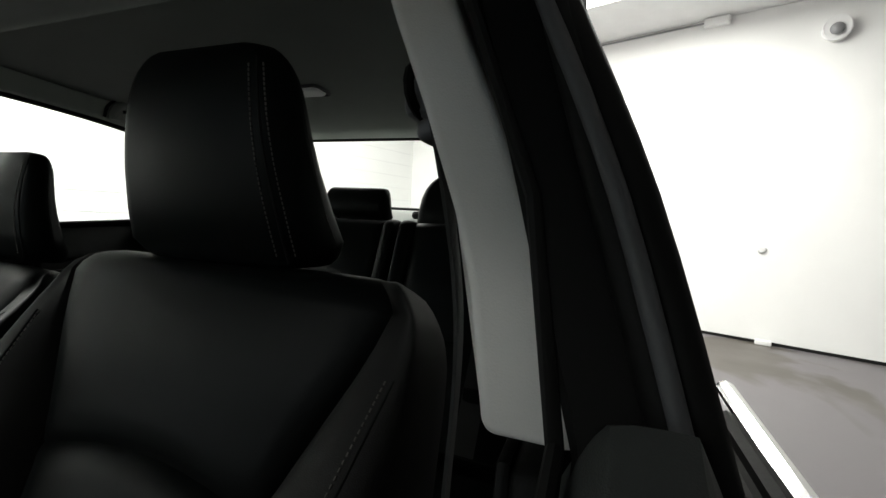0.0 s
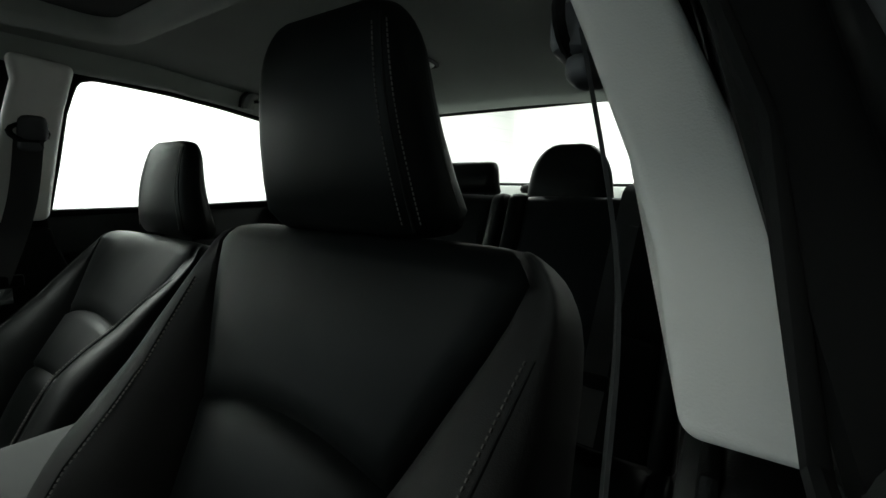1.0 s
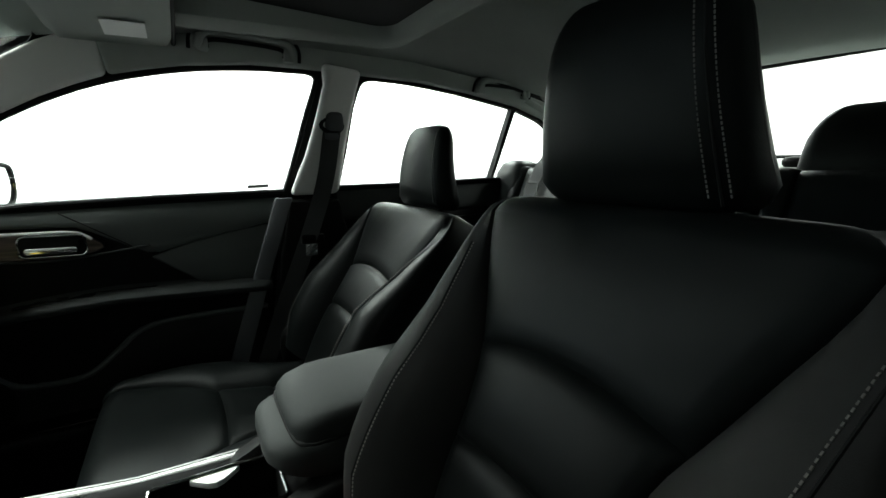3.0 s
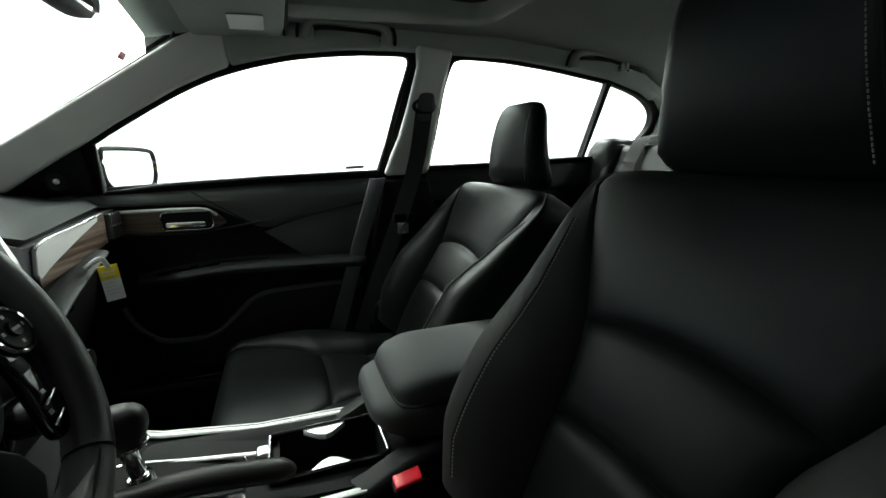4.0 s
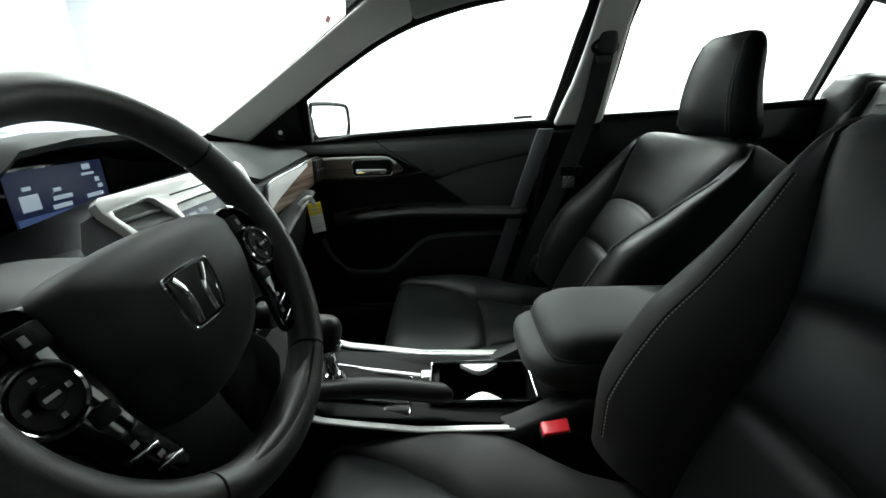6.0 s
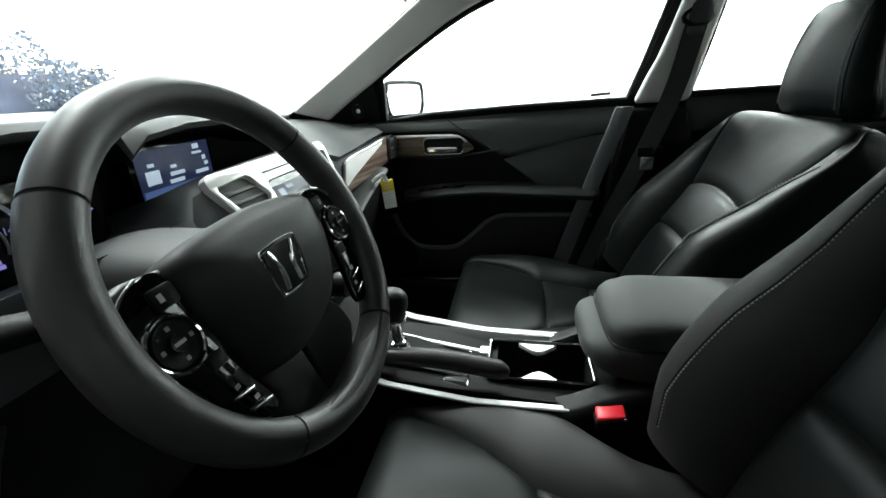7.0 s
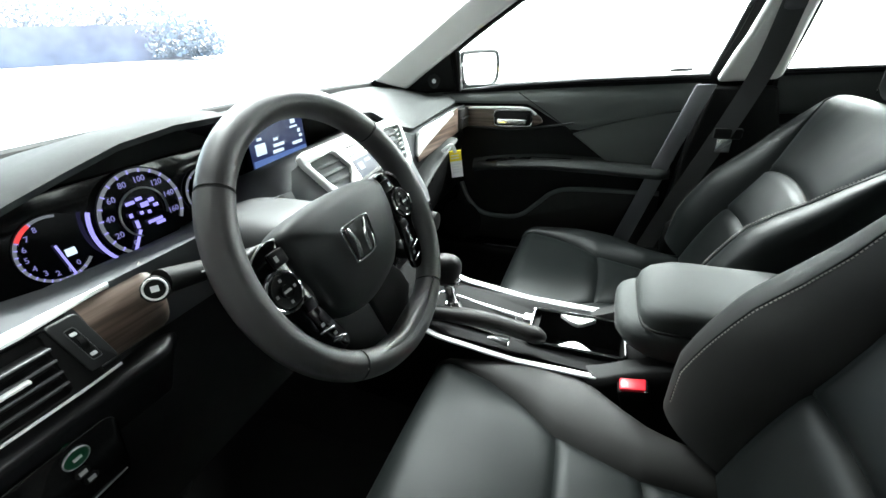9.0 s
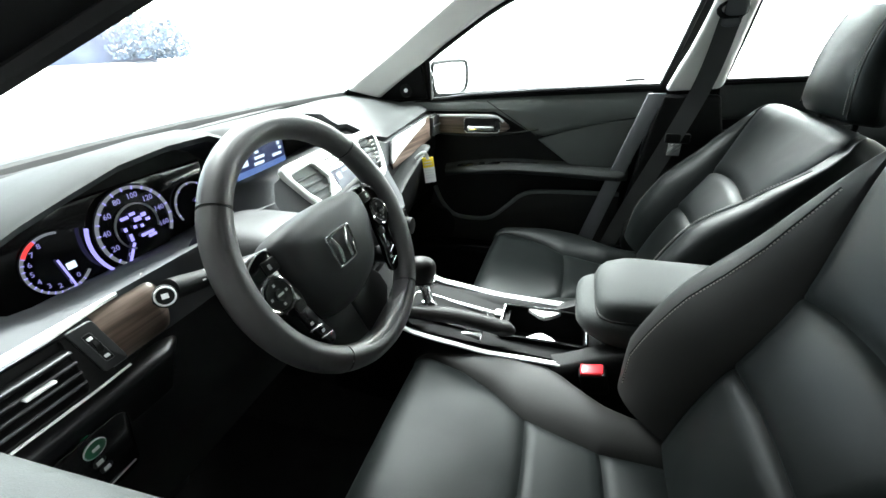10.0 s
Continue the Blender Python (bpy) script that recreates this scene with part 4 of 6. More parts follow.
def build_rear_bench():
    RX = 0.0
    bn = thing("rear_bench", "black leather rear bench with three headrests", "car seat", (RX, -1.2, 0.28))
    for cx, ww in ((RX - 0.41, 0.215), (RX, 0.19), (RX + 0.41, 0.215)):
        m = lean(cx, -1.155, 0.575, 21)
        P = pad_parts(0.50, lambda h: ww, lambda h: ww - 0.045, [0.22], 0.015, lambda h: 0.018, lambda h: 0.05, 0.12, 0.035, m)
        bk = part("backrest", P["shell"], "leather", bn, "black leather rear backrest")
        for nm, key in (("lower_panel", ("panel", 0)), ("upper_panel", ("panel", 1)), ("side_bolster", "left"), ("side_bolster", "right")):
            part(nm, P[key], "leather", bk, sharp=70)
        cm = Matrix.Translation((cx, -1.20, 0.47)) @ Matrix(((1, 0, 0, 0), (0, 0, 1, 0), (0, 1, 0, 0), (0, 0, 0, 1))) @ pose(0, 0, 0, 4, 0, 0)
        C = pad_parts(0.42, lambda h: ww, lambda h: ww - 0.045, [0.2], 0.01, lambda h: 0.012, lambda h: 0.06, 0.13, 0.05, cm)
        part("seat_cushion", cut(*[C[k] for k in list(C)]), "leather", bn, "black leather rear cushion", sharp=70)
    headrest(bn, RX - 0.315, -1.40, 1.045, 0.225, 0.17, 0.11, 8, stitched=False)
    headrest(bn, RX + 0.315, -1.40, 1.045, 0.225, 0.17, 0.11, 8, stitched=False)
    headrest(bn, RX, -1.40, 1.086, 0.228, 0.090, 0.085, 8, stitched=False, taper=0.04, dome=0.16)
    for s in (-1, 1):
        part("side_pad", pillow(RX + s * 0.655, -1.33, 0.86, 0.16, 0.18, 0.50, 4, 14), "leather", bn, "black leather side pad")
    shelf = skin([[(x, -1.37, 1.045) for x in (-0.68, 0, 0.72)], [(x, -1.40, 1.080) for x in (-0.68, 0, 0.72)], [(x, -1.70, 1.110) for x in (-0.68, 0, 0.72)], [(x, -2.0, 1.128) for x in (-0.6, 0, 0.66)]], False)
    bmesh.ops.solidify(shelf, geom=shelf.faces[:], thickness=0.02)
    single("parcel_shelf", shelf, "liner", "grey carpeted parcel shelf behind the rear seat", "shelf", kind="structure")
    # child anchor cover and rear belt on the shelf
    single("belt_cover", pillow(RX - 0.17, -1.55, 1.105, 0.10, 0.07, 0.03, 4, 10), "plastic", "black belt outlet on the parcel shelf", "belt outlet")
    for s in (-1, 1):
        b = [(RX + s * 0.495, -1.50, 1.118), (RX + s * 0.495, -1.40, 1.118), (RX + s * 0.492, -1.295, 1.100), (RX + s * 0.490, -1.250, 1.035), (RX + s * 0.486, -1.224, 0.985), (RX + s * 0.470, -1.066, 0.62)]
        rb = belt("rear_seat_belt", b, "dark grey rear seat belt lying on the backrest")
        part("outlet", pillow(RX + s * 0.495, -1.47, 1.120, 0.075, 0.060, 0.022, 4, 10), "plastic", rb, "black belt outlet")
        part("tongue", box(RX + s * 0.478 - 0.026, RX + s * 0.478 + 0.026, -1.116, -1.104, 0.715, 0.745, 0.003), "plastic", rb, "black tongue stop")


def ribbon(pts, width, across, thick=0.0012):
    P = [Vector(p) for p in spline(pts, 8)]
    rows = []
    for i, p in enumerate(P):
        d = (P[min(i + 1, len(P) - 1)] - P[max(i - 1, 0)]).normalized()
        a = Vector(across)
        a = (a - d * a.dot(d)).normalized() * (width / 2)
        n = d.cross(a).normalized() * thick
        rows.append([p - a - n, p + a - n, p + a + n, p - a + n])
    return skin(rows)


def belt(name, pts, label, across=(1, 0.2, 0)):
    b = thing(name, label, "seat belt", pts[-1], "seat belts")
    part("webbing", ribbon(pts, 0.047, across), "webbing", b)
    return b


build_rear_bench()


def build_front_belts():
    for side in (1, -1):
        place = flank(side)
        top = place(-0.565, 1.182, 0.066)
        e = 0.007 if side < 0 else 0
        pts = [(top.x - e, -0.565, 1.172), (side * (0.604 + e), -0.550, 1.03), (side * (0.612 + e), -0.515 if side < 0 else -0.500, 0.87), (side * 0.640, -0.44 if side < 0 else -0.412, 0.62), (side * 0.645, -0.39 if side < 0 else -0.345, 0.42)]
        b = belt("front_seat_belt", pts, "dark grey front seat belt hanging along the pillar", (-0.22, 0.97, 0.0) if side < 0 else (0.25, 1, 0.1))
        ring = [top + Vector((0, 0.030 * math.cos(a), 0.018 * math.sin(a) + 0.004)) for a in [2 * math.pi * i / 16 for i in range(16)]]
        part("ring", tube(ring, 0.006 if side > 0 else 0.004, 8, True, up=(1, 0, 0)), "plastic", b, "black belt ring")
        if side > 0:
            part("ring_cover", pillow(top.x + 0.004, -0.572, 1.196, 0.030, 0.050, 0.052, 4.5, 14), "greyplastic", b, "dark grey belt ring cover")
            part("ring_foot", pillow(top.x + 0.008, -0.568, 1.160, 0.026, 0.042, 0.026, 3.5, 12), "greyplastic", b, "dark grey belt ring foot")
        else:
            part("ring_cover", pillow(-0.573, -0.572, 1.181, 0.027, 0.050, 0.031, 5, 14), "beltgrey", b, "mid grey belt ring cover")
            part("ring_foot", pillow(-0.580, -0.568, 1.157, 0.020, 0.042, 0.017, 3.5, 12), "beltgrey", b, "mid grey belt ring foot")
        if side < 0:
            track = [(-0.578, 1.075), (-0.582, 1.16), (-0.590, 1.245), (-0.632, 1.250), (-0.622, 1.15), (-0.616, 1.065)]
            part("slider", slab(track, lambda y, z, d: place(y, z, float(np.interp(z, [1.06, 1.13, 1.2, 1.3], [0.041, 0.047, 0.060, 0.073])) + d), 0.004, bev=0.0015), "greyplastic", b, "dark height slider")
        else:
            part("slider", box(0.664, 0.672, -0.60, -0.555, 1.02, 1.26, 0.003), "plastic", b, "black height slider")
        part("tongue", box(side * 0.606, side * 0.618, -0.545, -0.480, 0.855, 0.882, 0.004), "plastic", b, "black tongue stop")
        part("tongue_plate", box(side * 0.606, side * 0.614, -0.525, -0.490, 0.820, 0.855, 0.002), "chrome", b, "bright metal tongue")


build_front_belts()

# ---- dashboard ----
# profile points from the windscreen base over the hood, into the recess and down to the footwell: (y, z)
def dash_profile(hood, rec_y, rec_t, rec_b, lip, band_t, band_b, knee):
    hy, hz = hood
    return [(0.74, 0.950), (0.60, 0.978), (0.45, (hz + 0.985) / 2 + 0.004), (hy + 0.055, hz + 0.003), (hy + 0.012, hz + 0.002), (hy, hz - 0.004), (hy + 0.006, hz - 0.012), (rec_y, rec_t), (rec_y, rec_b),
            (lip[0] + 0.01, lip[1] - 0.002), (lip[0], lip[1] - 0.006), band_t, band_b, knee, (knee[0] + 0.035, 0.64), (0.44, 0.47)]


D_BT, D_BB, D_KN = (0.197, 0.9375), (0.197, 0.866), (0.188, 0.848)
C_BT, C_BB, C_KN = (0.244, 0.955), (0.140, 0.795), (0.145, 0.775)


def dash_end(edge, face, low, knee):
    """The passenger's end: the top pad rolls down to a low front edge above a nearly upright face."""
    ey, ez = edge
    return [(0.74, 0.950), (0.60, 0.974), (0.45, 0.968), (ey + 0.085, 0.5 * ez + 0.482), (ey + 0.028, ez + 0.019), (ey, ez), (ey + 0.008, ez - 0.009), (face + 0.012, ez - 0.010), (face + 0.012, ez - 0.012),
            (face + 0.008, ez - 0.013), (face + 0.004, ez - 0.014), (face, ez - 0.016), (face, low), (face - 0.004, knee), (face + 0.03, 0.64), (0.44, 0.47)]


DASH = [
    (-0.705, dash_profile((0.30, 0.948), 0.296, 0.94, 0.93, (0.28, 0.94), D_BT, D_BB, D_KN)),
    (-0.585, dash_profile((0.288, 0.972), 0.285, 0.960, 0.945, (0.275, 0.940), D_BT, D_BB, D_KN)),
    (-0.560, dash_profile((0.278, 0.987), 0.295, 0.972, 0.940, (0.272, 0.936), D_BT, D_BB, D_KN)),
    (-0.538, dash_profile((0.272, 0.997), 0.350, 0.984, 0.90, (0.270, 0.930), D_BT, D_BB, D_KN)),
    (-0.50, dash_profile((0.270, 1.011), 0.352, 0.995, 0.892, (0.268, 0.925), D_BT, D_BB, D_KN)),
    (-0.45, dash_profile((0.268, 1.025), 0.352, 1.006, 0.892, (0.268, 0.922), D_BT, D_BB, D_KN)),
    (-0.39, dash_profile((0.266, 1.040), 0.352, 1.020, 0.890, (0.268, 0.916), D_BT, D_BB, D_KN)),
    (-0.32, dash_profile((0.266, 1.046), 0.352, 1.028, 0.890, (0.268, 0.911), D_BT, D_BB, D_KN)),
    (-0.25, dash_profile((0.268, 1.044), 0.352, 1.020, 0.892, (0.268, 0.911), D_BT, D_BB, D_KN)),
    (-0.215, dash_profile((0.272, 1.030), 0.352, 1.004, 0.895, (0.268, 0.915), (0.21, 0.93), D_BB, D_KN)),
    (-0.192, dash_profile((0.285, 1.006), 0.352, 0.985, 0.905, (0.27, 0.930), (0.23, 0.92), (0.205, 0.86), (0.195, 0.84))),
    (-0.172, dash_profile((0.278, 1.026), 0.405, 1.000, 0.910, (0.268, 0.950), (0.24, 0.945), (0.175, 0.83), (0.17, 0.81))),
    (-0.10, dash_profile((0.278, 1.034), 0.412, 1.010, 0.905, (0.268, 0.960), C_BT, C_BB, C_KN)),
    (0.0, dash_profile((0.280, 1.033), 0.412, 1.010, 0.905, (0.268, 0.962), C_BT, C_BB, C_KN)),
    (0.07, dash_profile((0.282, 1.020), 0.410, 0.998, 0.910, (0.268, 0.962), C_BT, C_BB, C_KN)),
    (0.115, dash_profile((0.285, 0.996), 0.38, 0.98, 0.93, (0.268, 0.962), C_BT, C_BB, C_KN)),
    (0.14, dash_profile((0.288, 0.985), 0.30, 0.97, 0.962, (0.270, 0.958), C_BT, C_BB, C_KN)),
    (0.19, dash_profile((0.292, 0.978), 0.298, 0.965, 0.957, (0.275, 0.950), (0.235, 0.94), (0.165, 0.80), (0.165, 0.78))),
    (0.27, dash_end((0.272, 0.930), 0.255, 0.83, 0.81)),
    (0.36, dash_end((0.268, 0.906), 0.272, 0.83, 0.79)),
    (0.45, dash_end((0.264, 0.912), 0.262, 0.83, 0.80)),
    (0.55, dash_end((0.258, 0.921), 0.246, 0.84, 0.81)),
    (0.66, dash_end((0.252, 0.929), 0.238, 0.845, 0.815)),
    (0.705, dash_end((0.256, 0.928), 0.240, 0.845, 0.815)),
]


def dash_at(x):
    xs = [s[0] for s in DASH]
    out = []
    for k in range(len(DASH[0][1])):
        out.append((float(np.interp(x, xs, [s[1][k][0] for s in DASH])), float(np.interp(x, xs, [s[1][k][1] for s in DASH]))))
    return out


def plate(x0, x1, z0, z1, y0, y1, thick, bev=0.003, r=0.008, cx=None):
    """A rounded plate facing the seats: y0 at its lower edge, y1 at its upper edge."""
    cx = (x0 + x1) / 2
    def place(a, b, d):
        t = (b - z0) / (z1 - z0)
        return Vector((a, y0 + (y1 - y0) * t - d, b))
    return slab(rounded(cx, (z0 + z1) / 2, x1 - x0, z1 - z0, r, 4), place, thick, bev=bev)


def ring_bar(cx, y, cz, r, w, t, a0, a1, n=48, tilt=0.0):
    """A flat curved bar on a dial, facing the driver; angles in degrees, 0 to the right, turning up."""
    rows = []
    for i in range(n + 1):
        a = radians(a0 + (a1 - a0) * i / n)
        c, s = math.cos(a), math.sin(a)
        rows.append([Vector((cx + q * c, y - d, cz + q * s)) for q, d in ((r - w / 2, 0), (r + w / 2, 0), (r + w / 2, t), (r - w / 2, t))])
    return skin(rows)


def tick(cx, y, cz, r0, r1, w, a, t=0.0012):
    a = radians(a)
    bm = box(-w / 2, w / 2, -t, 0, r0, r1, 0)
    bm.transform(Matrix.Translation((cx, y, cz)) @ Matrix.Rotation(math.pi / 2 - a, 4, "Y"))
    return bm


def lettering(text, size, at, turn, depth=0.0004):
    """Figures in the built-in font as a mesh."""
    cu = bpy.data.curves.new("figure", "FONT")
    cu.body, cu.size, cu.extrude, cu.align_x, cu.align_y, cu.resolution_u = text, size, depth, "CENTER", "CENTER", 2
    tmp = bpy.data.objects.new("figure", cu)
    me = tmp.to_mesh()
    bm = bmesh.new()
    bm.from_mesh(me)
    tmp.to_mesh_clear()
    bpy.data.objects.remove(tmp)
    bpy.data.curves.remove(cu)
    bm.transform(Matrix.Translation(at) @ turn)
    return bm


def dial(parent, name, cx, cz, r, y, ring, scale, figures, needle, red=None, label="", size=0.2):
    d = part(name, rod((cx, y + 0.004, cz), (cx, y, cz), r * 1.02, seg=48), "piano", parent, label)
    part("ring", ring_bar(cx, y - 0.0005, cz, r * 0.95, r * 0.07, 0.002, *ring), "paleglow", d, "pale lit ring")
    n = len(figures)
    for i in range(2 * n - 1):
        a = scale[0] + (scale[1] - scale[0]) * i / (2 * n - 2)
        part("tick_mark", tick(cx, y - 0.002, cz, r * 0.90, r * 0.985, r * 0.03, a), "violet", d)
        if i % 2 == 0 and figures[i // 2]:
            c, s = math.cos(radians(a)), math.sin(radians(a))
            part("figure", lettering(figures[i // 2], r * size, (cx + c * r * 0.74, y - 0.001, cz + s * r * 0.74), pose(0, 0, 0, 90, 0, 0)), "dimviolet", d, "dim violet lit figure")
    n0, n1, na = needle
    part("needle", tick(cx, y - 0.002, cz, n0 * r, n1 * r, r * 0.06, na, 0.0015), "violet", d, "violet lit needle")
    if red:
        part("red_zone", ring_bar(cx, y - 0.002, cz, r * 0.95, r * 0.10, 0.0015, *red, n=12), "redglow", d, "red lit zone")
    return d


def build_dash():
    da = thing("dashboard", "black moulded dashboard with twin hoods, wood strip and silver centre panel", "dashboard", (0, 0.5, 0.6))
    xs = []
    for a, b in zip(DASH, DASH[1:]):
        n = max(int((b[0] - a[0]) / 0.018), 1)
        xs += [a[0] + (b[0] - a[0]) * i / n for i in range(n)]
    xs.append(DASH[-1][0])
    pr = [dash_at(x) for x in xs]
    rows = [[Vector((x, *p)) for p in prof] for x, prof in zip(xs, pr)]
    part("pad", skin([r[:7] for r in rows], False), "padtop", da, "soft grained black top pad", sharp=50)
    part("recess", skin([r[6:9] for r in rows], False), "plastic", da, "black instrument recess", sharp=50)
    part("bezel", skin([r[8:13] for r in rows], False), "greyplastic", da, "dark grey bezel below the instruments", sharp=50)
    part("lower_body", skin([r[12:] for r in rows], False), "plastic", da, "black lower dashboard", sharp=50)
    # vent slot along the windscreen
    part("demister_slot", box(-0.45, 0.45, 0.64, 0.665, 0.966, 0.976, 0.003), "rubber", da, "black demister slot")

    # --- instruments ---
    y = 0.346
    ip = part("instrument_panel", box(-0.538, -0.205, y, 0.36, 0.893, 0.992, 0.004), "piano", da, "gloss black instrument panel")
    dial(ip, "rev_counter", -0.447, 0.931, 0.038, y - 0.002, (320, 72), (300, 112), list("012345678"), (-0.1, 0.93, 280), (146, 114), "round rev counter with violet marks", 0.23)
    dial(ip, "fuel_gauge", -0.243, 0.931, 0.034, y - 0.002, (215, 40), (200, 60), ["", "", ""], (0.1, 0.9, 25), None, "small fuel and heat gauge")
    sp = dial(ip, "speedometer", -0.346, 0.936, 0.056, y - 0.008, (250, -28), (236, -16), ["0", "20", "40", "60", "80", "100", "120", "140", "160"], (0.42, 0.96, 237), None, "large round speedometer with violet marks", 0.19)
    part("side_arc", ring_bar(-0.346, y - 0.008, 0.936, 0.0655, 0.0036, 0.003, 246, 160), "violet", sp, "violet lit arc")
    part("inner_ring", ring_bar(-0.346, y - 0.010, 0.936, 0.031, 0.0020, 0.002, 245, -20), "ink", sp)
    marks = [(-0.014, 0.016, 0.011, 0.004), (-0.002, 0.018, 0.008, 0.004), (0.003, 0.009, 0.010, 0.006), (0.013, 0.012, 0.007, 0.005), (0.017, 0.004, 0.006, 0.004), (-0.018, 0.001, 0.004, 0.005), (-0.004, 0.000, 0.004, 0.004),
             (0.006, -0.002, 0.004, 0.004), (-0.014, -0.012, 0.004, 0.010), (0.010, -0.015, 0.020, 0.004), (0.016, -0.020, 0.012, 0.004)]
    for a, b, w, h in marks:
        part("display_bar", box(-0.346 + a - w / 2, -0.346 + a + w / 2, y - 0.0115, y - 0.010, 0.936 + b - h / 2, 0.936 + b + h / 2, 0), "violet", sp, "violet lit readout bar")
    part("warning_lamp", box(-0.441, -0.430, y - 0.004, y - 0.002, 0.917, 0.926, 0.001), "screenlite", ip, "lit warning symbol")

    # --- upper display ---
    dx = -0.026
    sc = part("display", box(dx - 0.096, dx + 0.078, 0.372, 0.405, 0.908, 1.000, 0.005), "piano", da, "gloss black display housing")
    part("display_glass", box(dx - 0.086, dx + 0.068, 0.3705, 0.372, 0.918, 0.992, 0.001), "screen", sc, "dim blue lit display")
    part("display_band", box(dx - 0.084, dx + 0.066, 0.3690, 0.3704, 0.920, 0.934, 0), "screenblue", sc, "blue lit band")
    bars = [(-0.062, 0.952, 0.026, 0.020), (-0.020, 0.962, 0.012, 0.005), (-0.014, 0.951, 0.030, 0.006), (-0.018, 0.940, 0.030, 0.006), (0.040, 0.944, 0.030, 0.006), (0.036, 0.985, 0.014, 0.008), (0.036, 0.975, 0.022, 0.004),
            (0.050, 0.965, 0.008, 0.007), (0.053, 0.955, 0.009, 0.006), (-0.062, 0.970, 0.012, 0.005)]
    for a, b, w, h in bars:
        part("display_mark", box(dx + a - w / 2, dx + a + w / 2, 0.3680, 0.3692, b - h / 2, b + h / 2, 0.0005), "screenlite", sc, "white lit display mark")
    for s in (-0.112, 0.094):
        part("display_knob", rod((dx + s, 0.372, 0.918), (dx + s, 0.362, 0.917), 0.006, seg=16, bev=0.001), "plastic", sc)

    # --- centre panel: silver frame with vents and a glossy lower screen, raked back ---
    def cp(a, b, d):
        return Vector((0.027 + a, 0.247 - 0.6 * (0.955 - b) - 0.857 * d, b + 0.514 * d))
    fr_out = [(-0.168, 0.960), (0.168, 0.960), (0.177, 0.955), (0.178, 0.944), (0.158, 0.900), (0.136, 0.872), (0.112, 0.864), (0.084, 0.868), (0.078, 0.818), (0.070, 0.808), (-0.070, 0.808), (-0.078, 0.818), (-0.084, 0.868), (-0.112, 0.864), (-0.136, 0.872), (-0.158, 0.900), (-0.178, 0.944), (-0.177, 0.955)]
    vent_l = [(-0.163, 0.9435), (-0.098, 0.9465), (-0.090, 0.943), (-0.072, 0.914), (-0.077, 0.9085), (-0.104, 0.880), (-0.126, 0.880), (-0.150, 0.908), (-0.166, 0.938)]
    vent_r = [(-a, b) for a, b in vent_l][::-1]
    lo_scr = [(-0.058, 0.930), (0.058, 0.930), (0.064, 0.924), (0.064, 0.836), (0.056, 0.828), (-0.056, 0.828), (-0.064, 0.836), (-0.064, 0.924)]
    cf = part("centre_panel", slab(fr_out, cp, 0.012, [vent_l, vent_r, lo_scr], 0.002, 2), "silver", da, "satin silver centre panel")
    part("panel_groove", slab([(-0.06, 0.9425), (0.12, 0.9425), (0.12, 0.9405), (-0.06, 0.9405)], lambda a, b, d: cp(a, b, 0.0115 + d), 0.001), "rubber", cf, "dark slot line")
    for sgn in (-1, 1):
        vt = part("vent", slab([(sgn * a, b) for a, b in ((0.172, 0.950), (0.066, 0.950), (0.066, 0.874), (0.140, 0.874))], lambda a, b, d: cp(a, b, -0.030 + d), 0.004), "rubber", cf, "black air vent")
        for k in range(4):
            zz = 0.891 + 0.0135 * k
            x_out = float(np.interp(zz, [0.880, 0.908, 0.938], [0.130, 0.150, 0.164]))
            x_in = float(np.interp(zz, [0.880, 0.909, 0.945], [0.102, 0.076, 0.092]))
            sl = slab([(sgn * x_in, zz - 0.0022), (sgn * x_out, zz - 0.0022), (sgn * x_out, zz + 0.0022), (sgn * x_in, zz + 0.0022)], lambda a, b, d: cp(a, b, -0.010 + d), 0.018, bev=0.001)
            part("slat", sl, "hubgrain", vt, "dark grey vent slat")
        for k in range(6):
            zz = 0.893 + 0.0085 * k
            x_e = float(np.interp(zz, [0.880, 0.908, 0.938], [0.128, 0.148, 0.162]))
            part("vane", slab([(sgn * (x_e - 0.016), zz - 0.001), (sgn * x_e, zz - 0.001), (sgn * x_e, zz + 0.001), (sgn * (x_e - 0.016), zz + 0.001)], lambda a, b, d: cp(a, b, 0.004 + d), 0.004), "silver", vt, "thin silver vane") if sgn > 0 else None
    part("lower_screen", slab(lo_scr, lambda a, b, d: cp(a, b, 0.002 + d), 0.003), "piano", cf, "glossy dark touch screen")
    part("screen_glow", slab([(-0.052, 0.920), (0.052, 0.920), (0.052, 0.840), (-0.052, 0.840)], lambda a, b, d: cp(a, b, 0.0052 + d), 0.0005), "screen", cf, "dim blue lit touch screen")
    for a, b, w, h in ((-0.036, 0.908, 0.016, 0.012), (-0.008, 0.913, 0.02, 0.005), (0.03, 0.87, 0.025, 0.006), (-0.02, 0.868, 0.02, 0.004)):
        part("screen_mark", slab([(a - w / 2, b - h / 2), (a + w / 2, b - h / 2), (a + w / 2, b + h / 2), (a - w / 2, b + h / 2)], lambda p, q, d: cp(p, q, 0.0058 + d), 0.0005), "screenlite", cf, "white lit screen mark")
    # climate panel below
    cl = part("climate_panel", box(-0.075, 0.125, 0.128, 0.165, 0.735, 0.796, 0.006), "piano", da, "gloss black climate panel")
    for s in (-0.045, 0.095):
        part("climate_knob", rod((s, 0.13, 0.766), (s, 0.106, 0.766), 0.021, 0.019, 24, 0.002), "plastic", cl, "black climate knob")
    for k in range(4):
        part("climate_button", box(-0.011 + k * 0.019, 0.005 + k * 0.019, 0.124, 0.130, 0.752, 0.780, 0.002), "plastic", cl)

